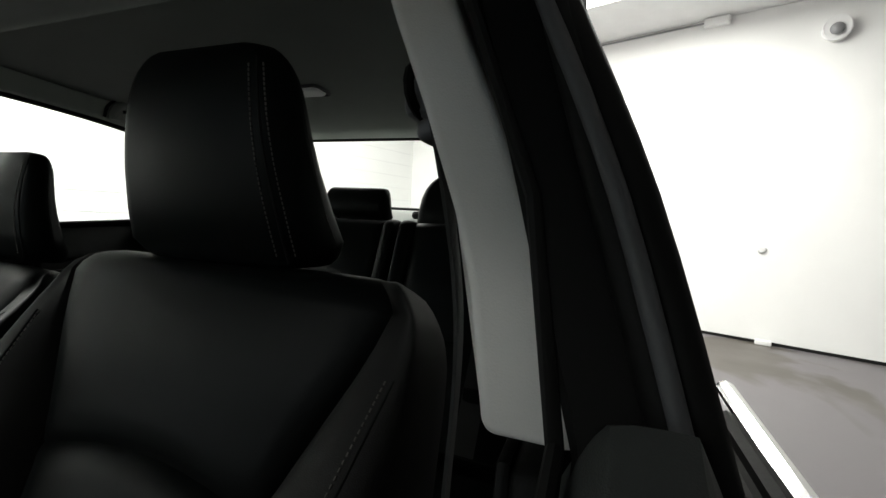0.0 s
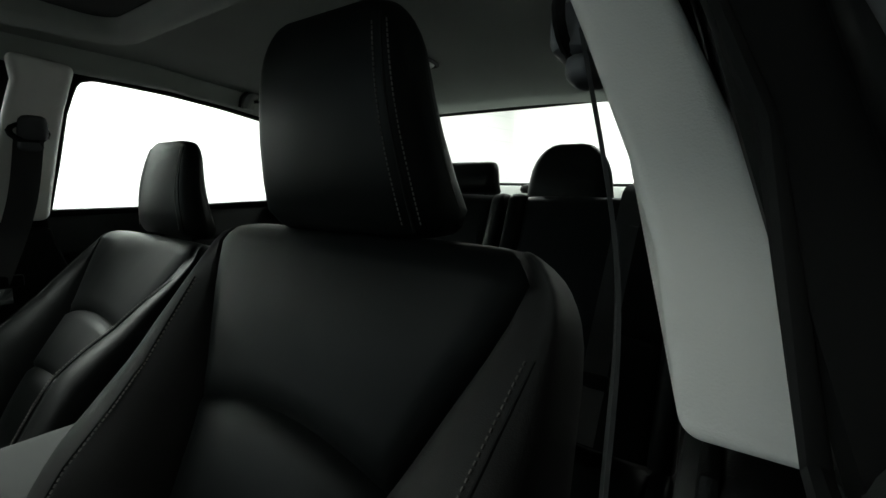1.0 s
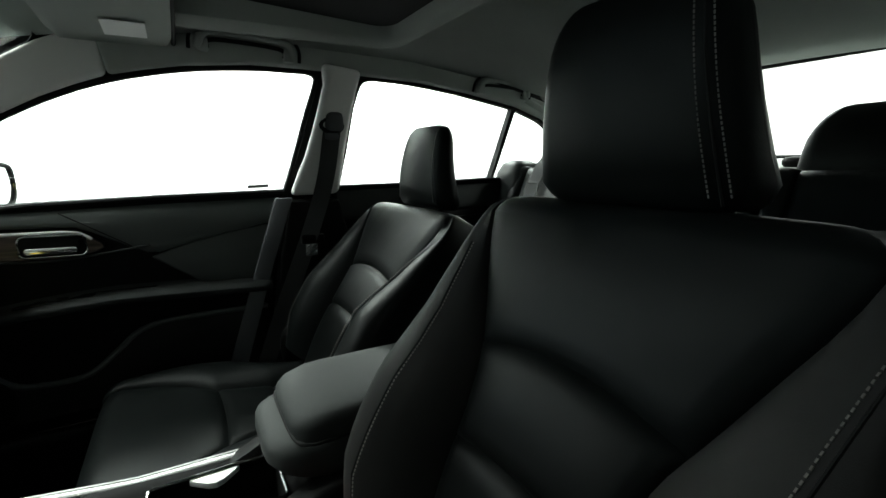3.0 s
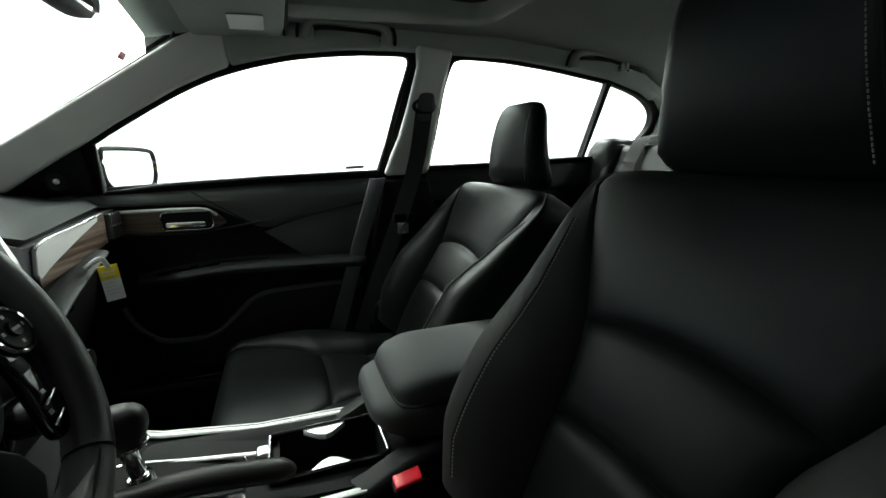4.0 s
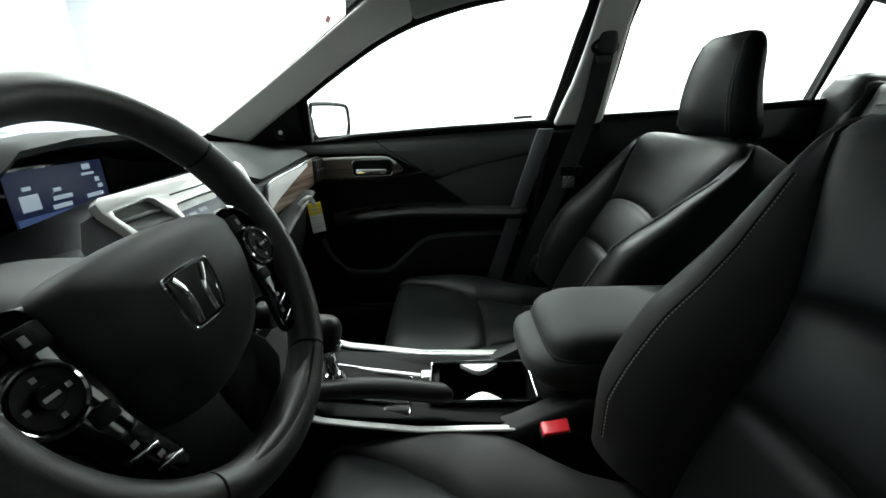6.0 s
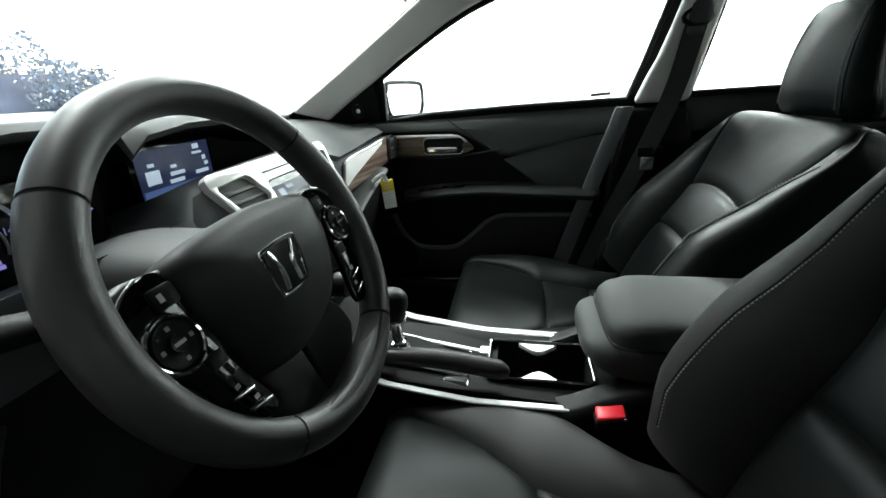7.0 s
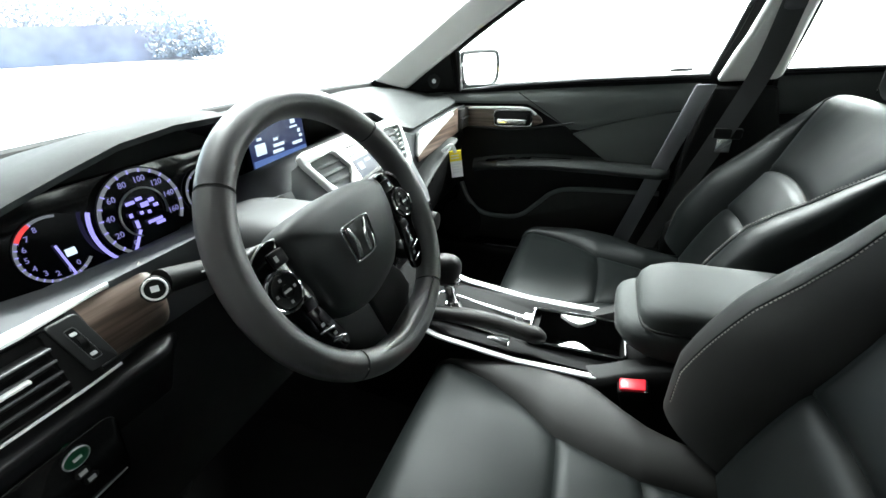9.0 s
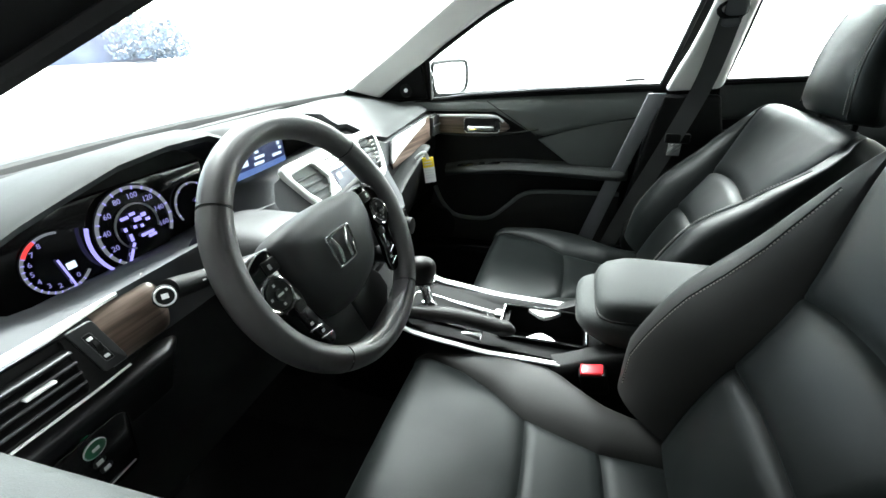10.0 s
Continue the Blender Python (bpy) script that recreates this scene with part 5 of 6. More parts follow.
    # --- driver side: vent, wood strip, thumbwheel, knee panel ---
    def vp(a, b, d):
        return Vector((a, 0.1925 + 0.010 * (b - 0.868) / 0.068 - d, b))
    lv = part("side_vent", slab(rounded(-0.5985, 0.8962, 0.143, 0.0635, 0.005, 4), vp, 0.012, [rounded(-0.6085, 0.8965, 0.112, 0.055, 0.004, 4)], 0.002), "frameblk", da, "black framed side vent with a silver top strip")
    # silver strip; its tapered right end is modelled as the highlight on the wood
    ts = []
    for i in range(15):
        x = -0.690 + 0.200 * i / 14
        k = min(1.0, max(0.0, (x + 0.565) / 0.075))
        ts.append([Vector((x, 0.1880 + 0.006 * k, 0.9275 + 0.0040 * k)), Vector((x, 0.1885 + 0.006 * k, 0.9300 + 0.0030 * k)), Vector((x, 0.1940, 0.9335)), Vector((x, 0.1970, 0.9340)), Vector((x, 0.1975, 0.928))])
    part("top_strip", skin(ts), "silver", lv, "satin silver strip, tapering into the wood's highlight")
    part("vent_back", box(-0.666, -0.548, 0.1935, 0.1955, 0.868, 0.926, 0.0005), "frameblk", lv, "black vent opening")
    for k in range(4):
        zz = 0.880 + 0.0112 * k
        part("slat", box(-0.662, -0.5535, 0.179, 0.189, zz - 0.0012, zz + 0.0012, 0.001), "frameblk", lv, "black vent slat")
        part("slat_edge", tube([(-0.662, 0.1785, zz), (-0.5535, 0.1785, zz)], 0.0013, 8), "edgegrey", lv, "grey slat edge")
    part("vent_tab", box(-0.598, -0.574, 0.173, 0.188, 0.8990, 0.9018, 0.001), "silver", lv, "bright vent tab")
    def lean(a, b, d):
        return Vector((a - 0.24 * (b - 0.902), 0.1815 + 0.006 * (b - 0.876) / 0.052 - d, b))
    wp = part("wheel_plate", slab(rounded(-0.5315, 0.902, 0.0235, 0.052, 0.003, 4), lean, 0.004, bev=0.001), "hubgrain", lv, "grey thumbwheel plate")
    part("thumb_slot", slab(rounded(-0.5325, 0.902, 0.0075, 0.033, 0.002, 3), lambda a, b, d: lean(a, b, 0.0037 + d), 0.0006, bev=0.0002), "rubber", wp, "black slot")
    part("slot_frame", tube([lean(a, b, 0.0042) for a, b in rounded(-0.5325, 0.902, 0.0080, 0.034, 0.002, 3)], 0.0005, 6, True), "edgegrey", wp, "thin grey slot frame")
    c0, c1 = lean(-0.5350, 0.902, -0.0035), lean(-0.5300, 0.902, -0.0035)
    part("thumbwheel", rod(c0, c1, 0.0105, seg=24), "plastic", wp, "black thumbwheel")
    for zz in (0.8905, 0.9135):
        part("symbol_mark", slab(rounded(-0.5325, zz, 0.0050, 0.0035, 0.001, 2), lambda a, b, d: lean(a, b, 0.0043 + d), 0.0006, bev=0.0002), "white", wp, "white symbol mark")
    wd = []
    for i in range(13):
        x = -0.5215 + 0.0735 * i / 12
        ring = [(0.207, 0.862), (0.196, 0.864), (0.186, 0.874), (0.182, 0.895), (0.186, 0.914), (0.194, 0.925), (0.203, 0.931)]
        wd.append([Vector((x, yy + 0.010 * max(0, (x + 0.462) / 0.014) ** 2, zz)) for yy, zz in spline(ring, 3)])
    ws = part("wood_strip", skin(wd, False), "wood", da, "dark grained wood strip")
    le = part("lower_bright_edge", tube([(-0.68, 0.1785, 0.8655), (-0.55, 0.1785, 0.8650), (-0.514, 0.1800, 0.8655)], 0.0014, 8), "silver", da, "thin bright edge")
    for ob in (lv, ws, le):
        ob.location.z += 0.004
    kn = []
    for i in range(12):
        x = -0.70 + 0.248 * i / 11
        e = max(0, (x + 0.475) / 0.023) ** 2 * 0.016
        kn.append([Vector((x, yy + e, zz)) for yy, zz in spline([(0.206, 0.864), (0.190, 0.8615), (0.1785, 0.8575), (0.1755, 0.852), (0.1785, 0.843), (0.188, 0.82), (0.215, 0.74), (0.25, 0.60)], 3)])
    part("knee_panel", skin(kn, False), "knee", da, "black knee panel")
    sw = part("switch_panel", plate(-0.650, -0.540, 0.752, 0.840, 0.192, 0.172, 0.003, 0.002, 0.012), "piano", da, "gloss black switch panel")
    gb = part("eco_button", rod((-0.577, 0.180, 0.8265), (-0.577, 0.170, 0.8240), 0.0098, seg=28, bev=0.001), "green", sw, "round green lit button")
    part("button_ring", tube([(-0.577 + 0.0100 * math.cos(a), 0.1705 + 0.0100 * math.sin(a) * -0.25, 0.8242 + 0.0100 * math.sin(a)) for a in [2 * math.pi * i / 24 for i in range(24)]], 0.0008, 6, True), "ink", gb, "pale ring")
    part("button_mark", box(-0.5805, -0.5735, 0.1685, 0.1695, 0.8225, 0.8260, 0.0005), "mark", gb, "white mark")
    for k, (bx, bz) in enumerate(((-0.577, 0.806), (-0.573, 0.793), (-0.598, 0.788))):
        part("small_button", rod((bx, 0.186, bz), (bx, 0.1765 + 0.2 * (0.80 - bz), bz - 0.002), 0.0055, seg=16, bev=0.001), "plastic", sw)
        part("button_mark", box(bx - 0.003, bx + 0.003, 0.1753 + 0.2 * (0.80 - bz), 0.1763 + 0.2 * (0.80 - bz), bz - 0.004, bz, 0), "mark", sw, "white mark")
    part("panel_line", tube([(-0.648, 0.186, 0.757), (-0.545, 0.186, 0.764)], 0.0008, 6), "ink", sw)

    # --- passenger side: silver and wood trim, vent, glovebox ---
    def pp(a, b, d):
        return Vector((a, float(np.interp(a, [0.36, 0.40, 0.46, 0.52, 0.60, 0.69], [0.272, 0.264, 0.248, 0.237, 0.228, 0.222])) - d, b))
    cut_line = spline([(0.372, 0.826), (0.42, 0.852), (0.48, 0.879), (0.54, 0.899), (0.566, 0.906)], 5)
    top_line = spline([(0.374, 0.884), (0.384, 0.893), (0.42, 0.902), (0.48, 0.910), (0.54, 0.916), (0.570, 0.918)], 5)
    part("silver_trim", slab([tuple(p) for p in top_line] + [tuple(p) for p in cut_line[::-1]] + [(0.366, 0.838)], pp, 0.008, bev=0.0025, seg=3), "silver", da, "satin silver trim blade")
    low_line = spline([(0.605, 0.850), (0.52, 0.839), (0.44, 0.824), (0.375, 0.810)], 5)
    part("wood_trim", slab([tuple(p) for p in cut_line] + [(0.575, 0.919), (0.605, 0.921)] + [tuple(p) for p in low_line], lambda a, b, d: pp(a, b, -0.001 + d), 0.006, bev=0.0015), "wood", da, "dark wood trim strip")
    part("trim_edge", tube([pp(a, b, 0.007) for a, b in top_line], 0.0022, 8), "chrome", da, "chrome trim edge")
    pv = part("passenger_vent", slab(rounded(0.642, 0.886, 0.074, 0.074, 0.012), lambda a, b, d: pp(a, b, -0.004 + d), 0.006, bev=0.002), "rubber", da, "black passenger side vent")
    for k in range(5):
        xx = 0.616 + 0.013 * k
        part("slat", slab([(xx - 0.0018, 0.856), (xx + 0.0018, 0.856), (xx + 0.0018, 0.916), (xx - 0.0018, 0.916)], lambda a, b, d: pp(a, b, 0.002 + d), 0.012, bev=0.0006), "edgegrey", pv, "grey vent slat")
    part("vent_bar", slab([(0.610, 0.884), (0.674, 0.884), (0.674, 0.889), (0.610, 0.889)], lambda a, b, d: pp(a, b, 0.010 + d), 0.006, bev=0.0008), "edgegrey", pv, "grey cross bar")
    roll = spline([(0.300, 0.226, 0.770), (0.345, 0.226, 0.787), (0.40, 0.222, 0.808), (0.46, 0.216, 0.829), (0.51, 0.214, 0.841), (0.545, 0.218, 0.844), (0.575, 0.230, 0.838)], 3)
    gl = skin([[Vector((p[0], p[1] + a, p[2] + b)) for a, b in spline([(0.012, -0.010), (0.014, -0.024), (0.018, -0.050), (0.030, -0.12), (0.060, -0.21)], 3)] for p in roll], False)
    gb2 = part("glovebox", gl, "plastic", da, "black glovebox lid", sharp=60)
    lip = skin([[Vector((p[0], p[1] + a, p[2] + b)) for a, b in spline([(0.045, -0.008), (0.018, 0.000), (0.0, 0.0), (-0.009, -0.003), (-0.012, -0.008), (-0.006, -0.012)], 3)] for p in roll], False)
    part("glovebox_roll", lip, "padgrain", gb2, "soft grey rolled edge", sharp=60)
    part("glovebox_latch", pillow(0.375, 0.232, 0.764, 0.030, 0.010, 0.014, 4, 8), "piano", gb2, "gloss black latch")
    # column stalks, shroud
    part("column_shroud", pillow(-0.30, 0.17, 0.885, 0.13, 0.20, 0.11, 3.5, 14), "hubgrain", da, "black steering column shroud")
    stl = part("indicator_stalk", tube(spline([(-0.36, 0.135, 0.915), (-0.43, 0.125, 0.935), (-0.497, 0.112, 0.957)], 4), [0.008, 0.008, 0.0085, 0.009, 0.009, 0.0095, 0.010, 0.0105, 0.0105], 14), "frameblk", da, "black indicator stalk")
    fc = Vector((-0.503, 0.111, 0.9545))
    ax = Vector((-0.55, -0.72, 0.42)).normalized()
    cap = part("stalk_end", rod(fc - ax * 0.006, fc + ax * 0.006, 0.0108, 0.0102, 24, 0.0015), "plastic", stl, "round stalk end")
    u = ax.cross(Vector((0, 0, 1))).normalized()
    w = u.cross(ax)
    part("white_ring", tube([fc + ax * 0.0062 + (u * math.cos(a) + w * math.sin(a)) * 0.0082 for a in [2 * math.pi * i / 24 for i in range(24)]], 0.0009, 6, True), "white", cap, "white printed ring")
    mk = box(-0.0028, 0.0028, -0.0022, 0.0026, -0.0005, 0.0005, 0)
    mk.transform(Matrix.Translation(fc + ax * 0.0068) @ ax.to_track_quat("Z", "Y").to_matrix().to_4x4())
    part("symbol_mark", mk, "white", cap, "white symbol mark")
    along = (fc - Vector((-0.43, 0.125, 0.935))).normalized()
    facing = Vector((-0.25, -0.60, 0.76))
    facing = (facing - along * facing.dot(along)).normalized()
    round_m = Matrix((along, facing.cross(along), facing)).transposed().to_4x4()
    for k in range(4):
        for turn in (-28, 8, 40):
            mk = box(-0.0022, 0.0022, -0.0007, 0.0007, 0.0094, 0.0104, 0)
            mk.transform(Matrix.Translation(Vector((-0.43, 0.125, 0.935)).lerp(fc, 0.08 + 0.19 * k)) @ round_m @ Matrix.Rotation(radians(turn), 4, "X"))
            part("stalk_mark", mk, "mark", stl, "white mark")
    part("wiper_stalk", tube(spline([(-0.24, 0.135, 0.915), (-0.17, 0.125, 0.925), (-0.11, 0.118, 0.935)], 4), 0.009, 12), "plastic", da, "black wiper stalk")
    return da


build_dash()


# ---- steering wheel ----
def build_wheel():
    C = Vector((-0.3265, 0.0475, 0.9360))
    a = radians(25.7)
    ey, ez = Vector((0, math.sin(a), math.cos(a))), Vector((0, -math.cos(a), math.sin(a)))
    W = Matrix(((1, ey.x, ez.x, C.x), (0, ey.y, ez.y, C.y), (0, ey.z, ez.z, C.z), (0, 0, 0, 1))) @ pose(0, 0, 0, 0, -3.5, 0) @ Matrix.Scale(0.95, 4)
    st = thing("steering_wheel", "black leather steering wheel with gloss black switch pods and chrome emblem", "steering wheel", C)
    def wp(name, bm, m, parent=st, label="", sharp=38):
        bm.transform(W)
        return part(name, bm, m, parent, label, sharp)
    R = 0.1535
    def arc(a0, a1, n, rr=R):
        return [(rr * math.cos(radians(a0 + (a1 - a0) * i / n)), rr * math.sin(radians(a0 + (a1 - a0) * i / n)), 0) for i in range(n + 1)]
    def rim(a0, a1, n, thick):
        rings = []
        for i in range(n + 1):
            t = radians(a0 + (a1 - a0) * i / n)
            d = Vector((math.cos(t), math.sin(t), 0))
            rings.append([d * (R + thick * math.cos(p)) + Vector((0, 0, thick * 1.12 * math.sin(p))) for p in [2 * math.pi * k / 18 for k in range(18)]])
        return skin(rings)
    for nm, a0, a1, n, th in (("rim_top", 37.6, 141.4, 40, 0.0164), ("rim_left", 142.6, 233.4, 34, 0.0168), ("rim_bottom", 234.6, 304.4, 28, 0.0164), ("rim_right", 305.6, 396.4, 34, 0.0164)):
        wp(nm, rim(a0, a1, n, th), "rim", st, "black grained leather rim", 60)
    for s in (37, 142, 234, 305):
        wp("rim_seam", rim(s - 0.7, s + 0.7, 2, 0.0150), "rubber", st, "dark seam ring")
    # hub pad
    out = spline([(-0.082, 0.038), (0, 0.047), (0.082, 0.038), (0.092, 0.012), (0.084, -0.035), (0.062, -0.078), (0, -0.096), (-0.062, -0.078), (-0.084, -0.035), (-0.092, 0.012)], 6, True)
    fall = lambda v: 0.030 * max(0.0, (0.012 - v) / 0.105) ** 1.7
    rings = [[Vector((p[0] * k, p[1] * k - 0.010 * (1 - k), z - fall(p[1] * k) * (1 if z > -0.015 else 0.5))) for p in out] for k, z in ((0.97, -0.035), (1.0, -0.02), (1.0, -0.004), (0.975, 0.004), (0.90, 0.011), (0.72, 0.017), (0.45, 0.020), (0.15, 0.021))]
    hub = wp("hub_pad", skin(rings), "hubgrain", st, "black airbag pad", 60)
    # plain emblem: a rounded chrome frame with two bent bars
    em = [(-0.018, 0.0195), (0.018, 0.0195), (0.0235, 0.014), (0.0200, -0.016), (0.014, -0.0215), (-0.014, -0.0215), (-0.0200, -0.016), (-0.0235, 0.014)]
    ctr = (-0.011, -0.011)
    e = wp("emblem", tube([(ctr[0] + p[0], ctr[1] + p[1], 0.0252 - fall(ctr[1] + p[1])) for p in spline(em, 4, True)], 0.0019, 8, True), "chrome", hub, "chrome emblem frame")
    for s in (-1, 1):
        wp("emblem_bar", tube(spline([(ctr[0] + s * 0.0165, ctr[1] + 0.017, 0.0258 - fall(ctr[1] + 0.017)), (ctr[0] + s * 0.0105, ctr[1] + 0.004, 0.0258 - fall(ctr[1] + 0.004)), (ctr[0] + s * 0.0088, ctr[1] - 0.006, 0.0258 - fall(ctr[1] - 0.006)), (ctr[0] + s * 0.0100, ctr[1] - 0.019, 0.0258 - fall(ctr[1] - 0.019))], 3), 0.0030, 8, flat=0.6), "chrome", e, "chrome bar")
    # spokes and switch pods
    for s in (-1, 1):
        sk = [(0.075, 0.034), (0.115, 0.038), (0.150, 0.030), (0.152, -0.03), (0.128, -0.060), (0.085, -0.055)]
        wp("spoke", slab([(s * p[0], p[1]) for p in sk], lambda p, q, d: Vector((p, q, -0.022 + d)), 0.018, bev=0.005, seg=3), "rim", st, "black spoke")
        pod = spline([(0.094, 0.032), (0.112, 0.035), (0.132, 0.024), (0.142, 0.004), (0.138, -0.024), (0.122, -0.045), (0.112, -0.085), (0.092, -0.100), (0.078, -0.092), (0.088, -0.05), (0.096, 0.0)], 4, True)
        pd = wp("switch_pod", slab([(s * p[0], p[1]) for p in pod], lambda p, q, d: Vector((p, q, -0.006 + d)), 0.007, bev=0.002), "piano", st, "gloss black switch pod")
        cx, cy = s * 0.118, -0.012
        wp("pad_ring", tube([(cx + 0.0195 * math.cos(t), cy + 0.0195 * math.sin(t), 0.004) for t in [2 * math.pi * i / 32 for i in range(32)]], 0.0021, 8, True), "chrome", pd, "chrome ring")
        wp("round_pad", rod((cx, cy, 0), (cx, cy, 0.0055), 0.0175, 0.0165, 32, 0.001), "plastic", pd, "black round switch")
        wp("centre_button", rod((cx, cy, 0.005), (cx, cy, 0.008), 0.007, 0.0065, 20, 0.0008), "plastic", pd)
        wp("button_text", box(cx - 0.0045, cx + 0.0045, cy - 0.0012, cy + 0.0012, 0.008, 0.0084, 0), "mark", pd, "white mark")
        for dx, dy in ((0.0115, 0), (-0.0115, 0), (0, 0.0115), (0, -0.0115)):
            wp("arrow_mark", box(cx + dx - 0.0015, cx + dx + 0.0015, cy + dy - 0.0015, cy + dy + 0.0015, 0.0055, 0.006, 0), "mark", pd, "white mark")
        wp("upper_button", box(min(s * 0.094, s * 0.114), max(s * 0.094, s * 0.114), 0.010, 0.026, 0.0, 0.005, 0.003), "plastic", pd, "black button")
        wp("button_text", box(min(s * 0.106, s * 0.110), max(s * 0.106, s * 0.110), 0.015, 0.021, 0.005, 0.0054, 0), "mark", pd, "white mark")
        wp("lower_button", box(min(s * 0.093, s * 0.108), max(s * 0.093, s * 0.108), -0.044, -0.032, 0.0, 0.004, 0.002), "plastic", pd, "black button")
        wp("pod_edge", tube([(s * p[0], p[1], 0.0015) for p in spline([(0.112, 0.036), (0.132, 0.026), (0.143, 0.004), (0.139, -0.024)], 5)], 0.0012, 6), "chrome", pd, "thin chrome edge")
        for k, (bx, by) in enumerate(((0.100, -0.070), (0.092, -0.086))):
            b = box(-0.010, 0.010, -0.0013, 0.0013, 0.001, 0.004, 0.0006)
            b.transform(Matrix.Translation((s * bx, by, 0)) @ pose(0, 0, 0, 0, 0, s * 12))
            wp("lever_bar", b, "chrome", pd, "thin bright bar")
            wp("lever_mark", box(s * bx - 0.0022, s * bx + 0.0022, by + 0.005, by + 0.0085, 0.001, 0.0016, 0), "mark", pd, "white mark")
        leg = [(0.002, -0.078), (0.064, -0.068), (0.082, -0.094), (0.084, -0.120), (0.060, -0.142), (0.030, -0.150), (0.002, -0.152)]
        wp("lower_spoke", slab([(s * p[0], p[1]) for p in leg], lambda p, q, d: Vector((p, q, -0.040 + d)), 0.014, bev=0.004, seg=3), "plastic", st, "dark lower spoke")
    foot = [(-0.092, -0.108), (-0.086, -0.122), (-0.048, -0.130), (0.0, -0.137), (0.055, -0.130), (0.094, -0.122), (0.100, -0.108), (0.112, -0.116), (0.074, -0.146), (0.008, -0.160), (-0.056, -0.146), (-0.102, -0.118)]
    wp("spoke_foot", slab(foot, lambda p, q, d: Vector((p - 0.012, q, -0.016 + d)), 0.032, bev=0.006, seg=3), "rim", st, "black leather filler above the lower rim")
    wp("hub_back", rod((0, -0.02, -0.09), (0, -0.02, -0.02), 0.042, 0.048, 32, 0.004), "plastic", st, "black hub back")
    return st


build_wheel()


# ---- centre console ----
def build_console():
    c = thing("centre_console", "black centre console with bright side strips, cup holder and padded armrest", "console", (0, -0.15, 0.28))
    prof = lambda y: float(np.interp(y, [-0.62, -0.28, -0.10, 0.05, 0.16, 0.24], [0.585, 0.597, 0.600, 0.622, 0.672, 0.73]))
    ys = [-0.62 + 0.86 * i / 30 for i in range(31)]
    hw = lambda y: float(np.interp(y, [-0.62, -0.26, 0.0, 0.24], [0.085, 0.105, 0.108, 0.105]))
    rows = []
    for y in ys:
        z, w = prof(y), hw(y)
        rows.append([Vector(p) for p in ((-w - 0.006, y, 0.30), (-w - 0.004, y, z - 0.05), (-w, y, z - 0.012), (-w + 0.008, y, z - 0.001), (-w + 0.022, y, z - 0.004), (w - 0.022, y, z - 0.004), (w - 0.008, y, z - 0.001), (w, y, z - 0.012), (w + 0.004, y, z - 0.05), (w + 0.006, y, 0.30))])
    shell = skin(rows, False)
    well = [f for f in shell.faces if abs(f.calc_center_median().x) < 0.02 and -0.30 < f.calc_center_median().y < -0.12]
    bmesh.ops.delete(shell, geom=well, context="FACES")
    part("body", shell, "deckblk", c, "satin black console body")
    for s in (-1, 1):
        line = [Vector((s * (hw(y) - 0.006), y, prof(y) + 0.001)) for y in ys if y > -0.255]
        part("side_strip", tube(line, 0.0060, 10, flat=0.55), "silver", c, "bright satin side strip")
        part("strip_edge", tube([p + Vector((s * 0.006, 0, 0.0022)) for p in line], 0.0026, 8), "silver", c, "bright strip edge")
        fl = [[Vector((s * x, y, z)) for x, z in ((0.114, 0.44), (0.115, zz - 0.020), (0.112, zz - 0.005), (0.104, zz), (0.076, zz + 0.002), (0.070, zz - 0.020))] for y, zz in ((-0.228, 0.598), (-0.25, 0.606), (-0.30, 0.632), (-0.345, 0.650), (-0.50, 0.655))]
        part("rear_flank", skin(fl), "plastic", c, "dark padded flank rising to the armrest", sharp=50)
    # cup holder: an open box sunk into the deck, with a bright rim
    cx0, cx1, cy0, cy1, zt = -0.048, 0.062, -0.292, -0.118, 0.606
    cup_line = rounded((cx0 + cx1) / 2, (cy0 + cy1) / 2, cx1 - cx0, cy1 - cy0, 0.008, 4)
    part("deck", slab(rounded(-0.002, -0.130, 0.176, 0.37, 0.02), lambda a, b, d: Vector((a, b, prof(b) - 0.004 + d)), 0.004, [cup_line]), "deckblk", c, "satin black top deck")
    cup = part("cup_holder", skin([[Vector((x, y, z)) for x, y in cup_line] for z in (zt, 0.57, 0.535)], True, False), "plastic", c, "deep black cup holder")
    part("cup_floor", box(cx0, cx1, cy0, cy1, 0.528, 0.536, 0.001), "rubber", cup, "black rubber floor")
    part("rim", tube([Vector((x, y, zt + 0.001)) for x, y in cup_line], 0.0026, 8, True), "chrome", cup, "chrome rim")
    for sx in (-1, 1):
        wedge = [(sx * 0.053 + 0.007, -0.170), (sx * 0.053 + 0.007, -0.240), (sx * 0.032 + 0.007, -0.216), (sx * 0.028 + 0.007, -0.205), (sx * 0.032 + 0.007, -0.194)]
        part("bright_wedge", slab(wedge, lambda a, b, d: Vector((a, b, 0.595 + d)), 0.010, bev=0.0012), "silver", cup, "bright metal divider")
    # shifter: gate, lever, knob
    gate = part("shift_gate", slab(rounded(-0.012, -0.005, 0.080, 0.165, 0.016), lambda a, b, d: Vector((a, b, prof(b) + 0.001 + d)), 0.003, bev=0.001), "deckblk", c, "satin black shift gate")
    part("gate_edge", tube([Vector((x, y, prof(y) + 0.004)) for x, y in rounded(-0.012, -0.005, 0.080, 0.165, 0.016)], 0.0020, 8, True), "chrome", gate, "chrome gate edge")
    part("gate_slot", box(-0.020, -0.004, -0.05, 0.06, 0.606, 0.618, 0.002), "rubber", gate, "black gate slot")
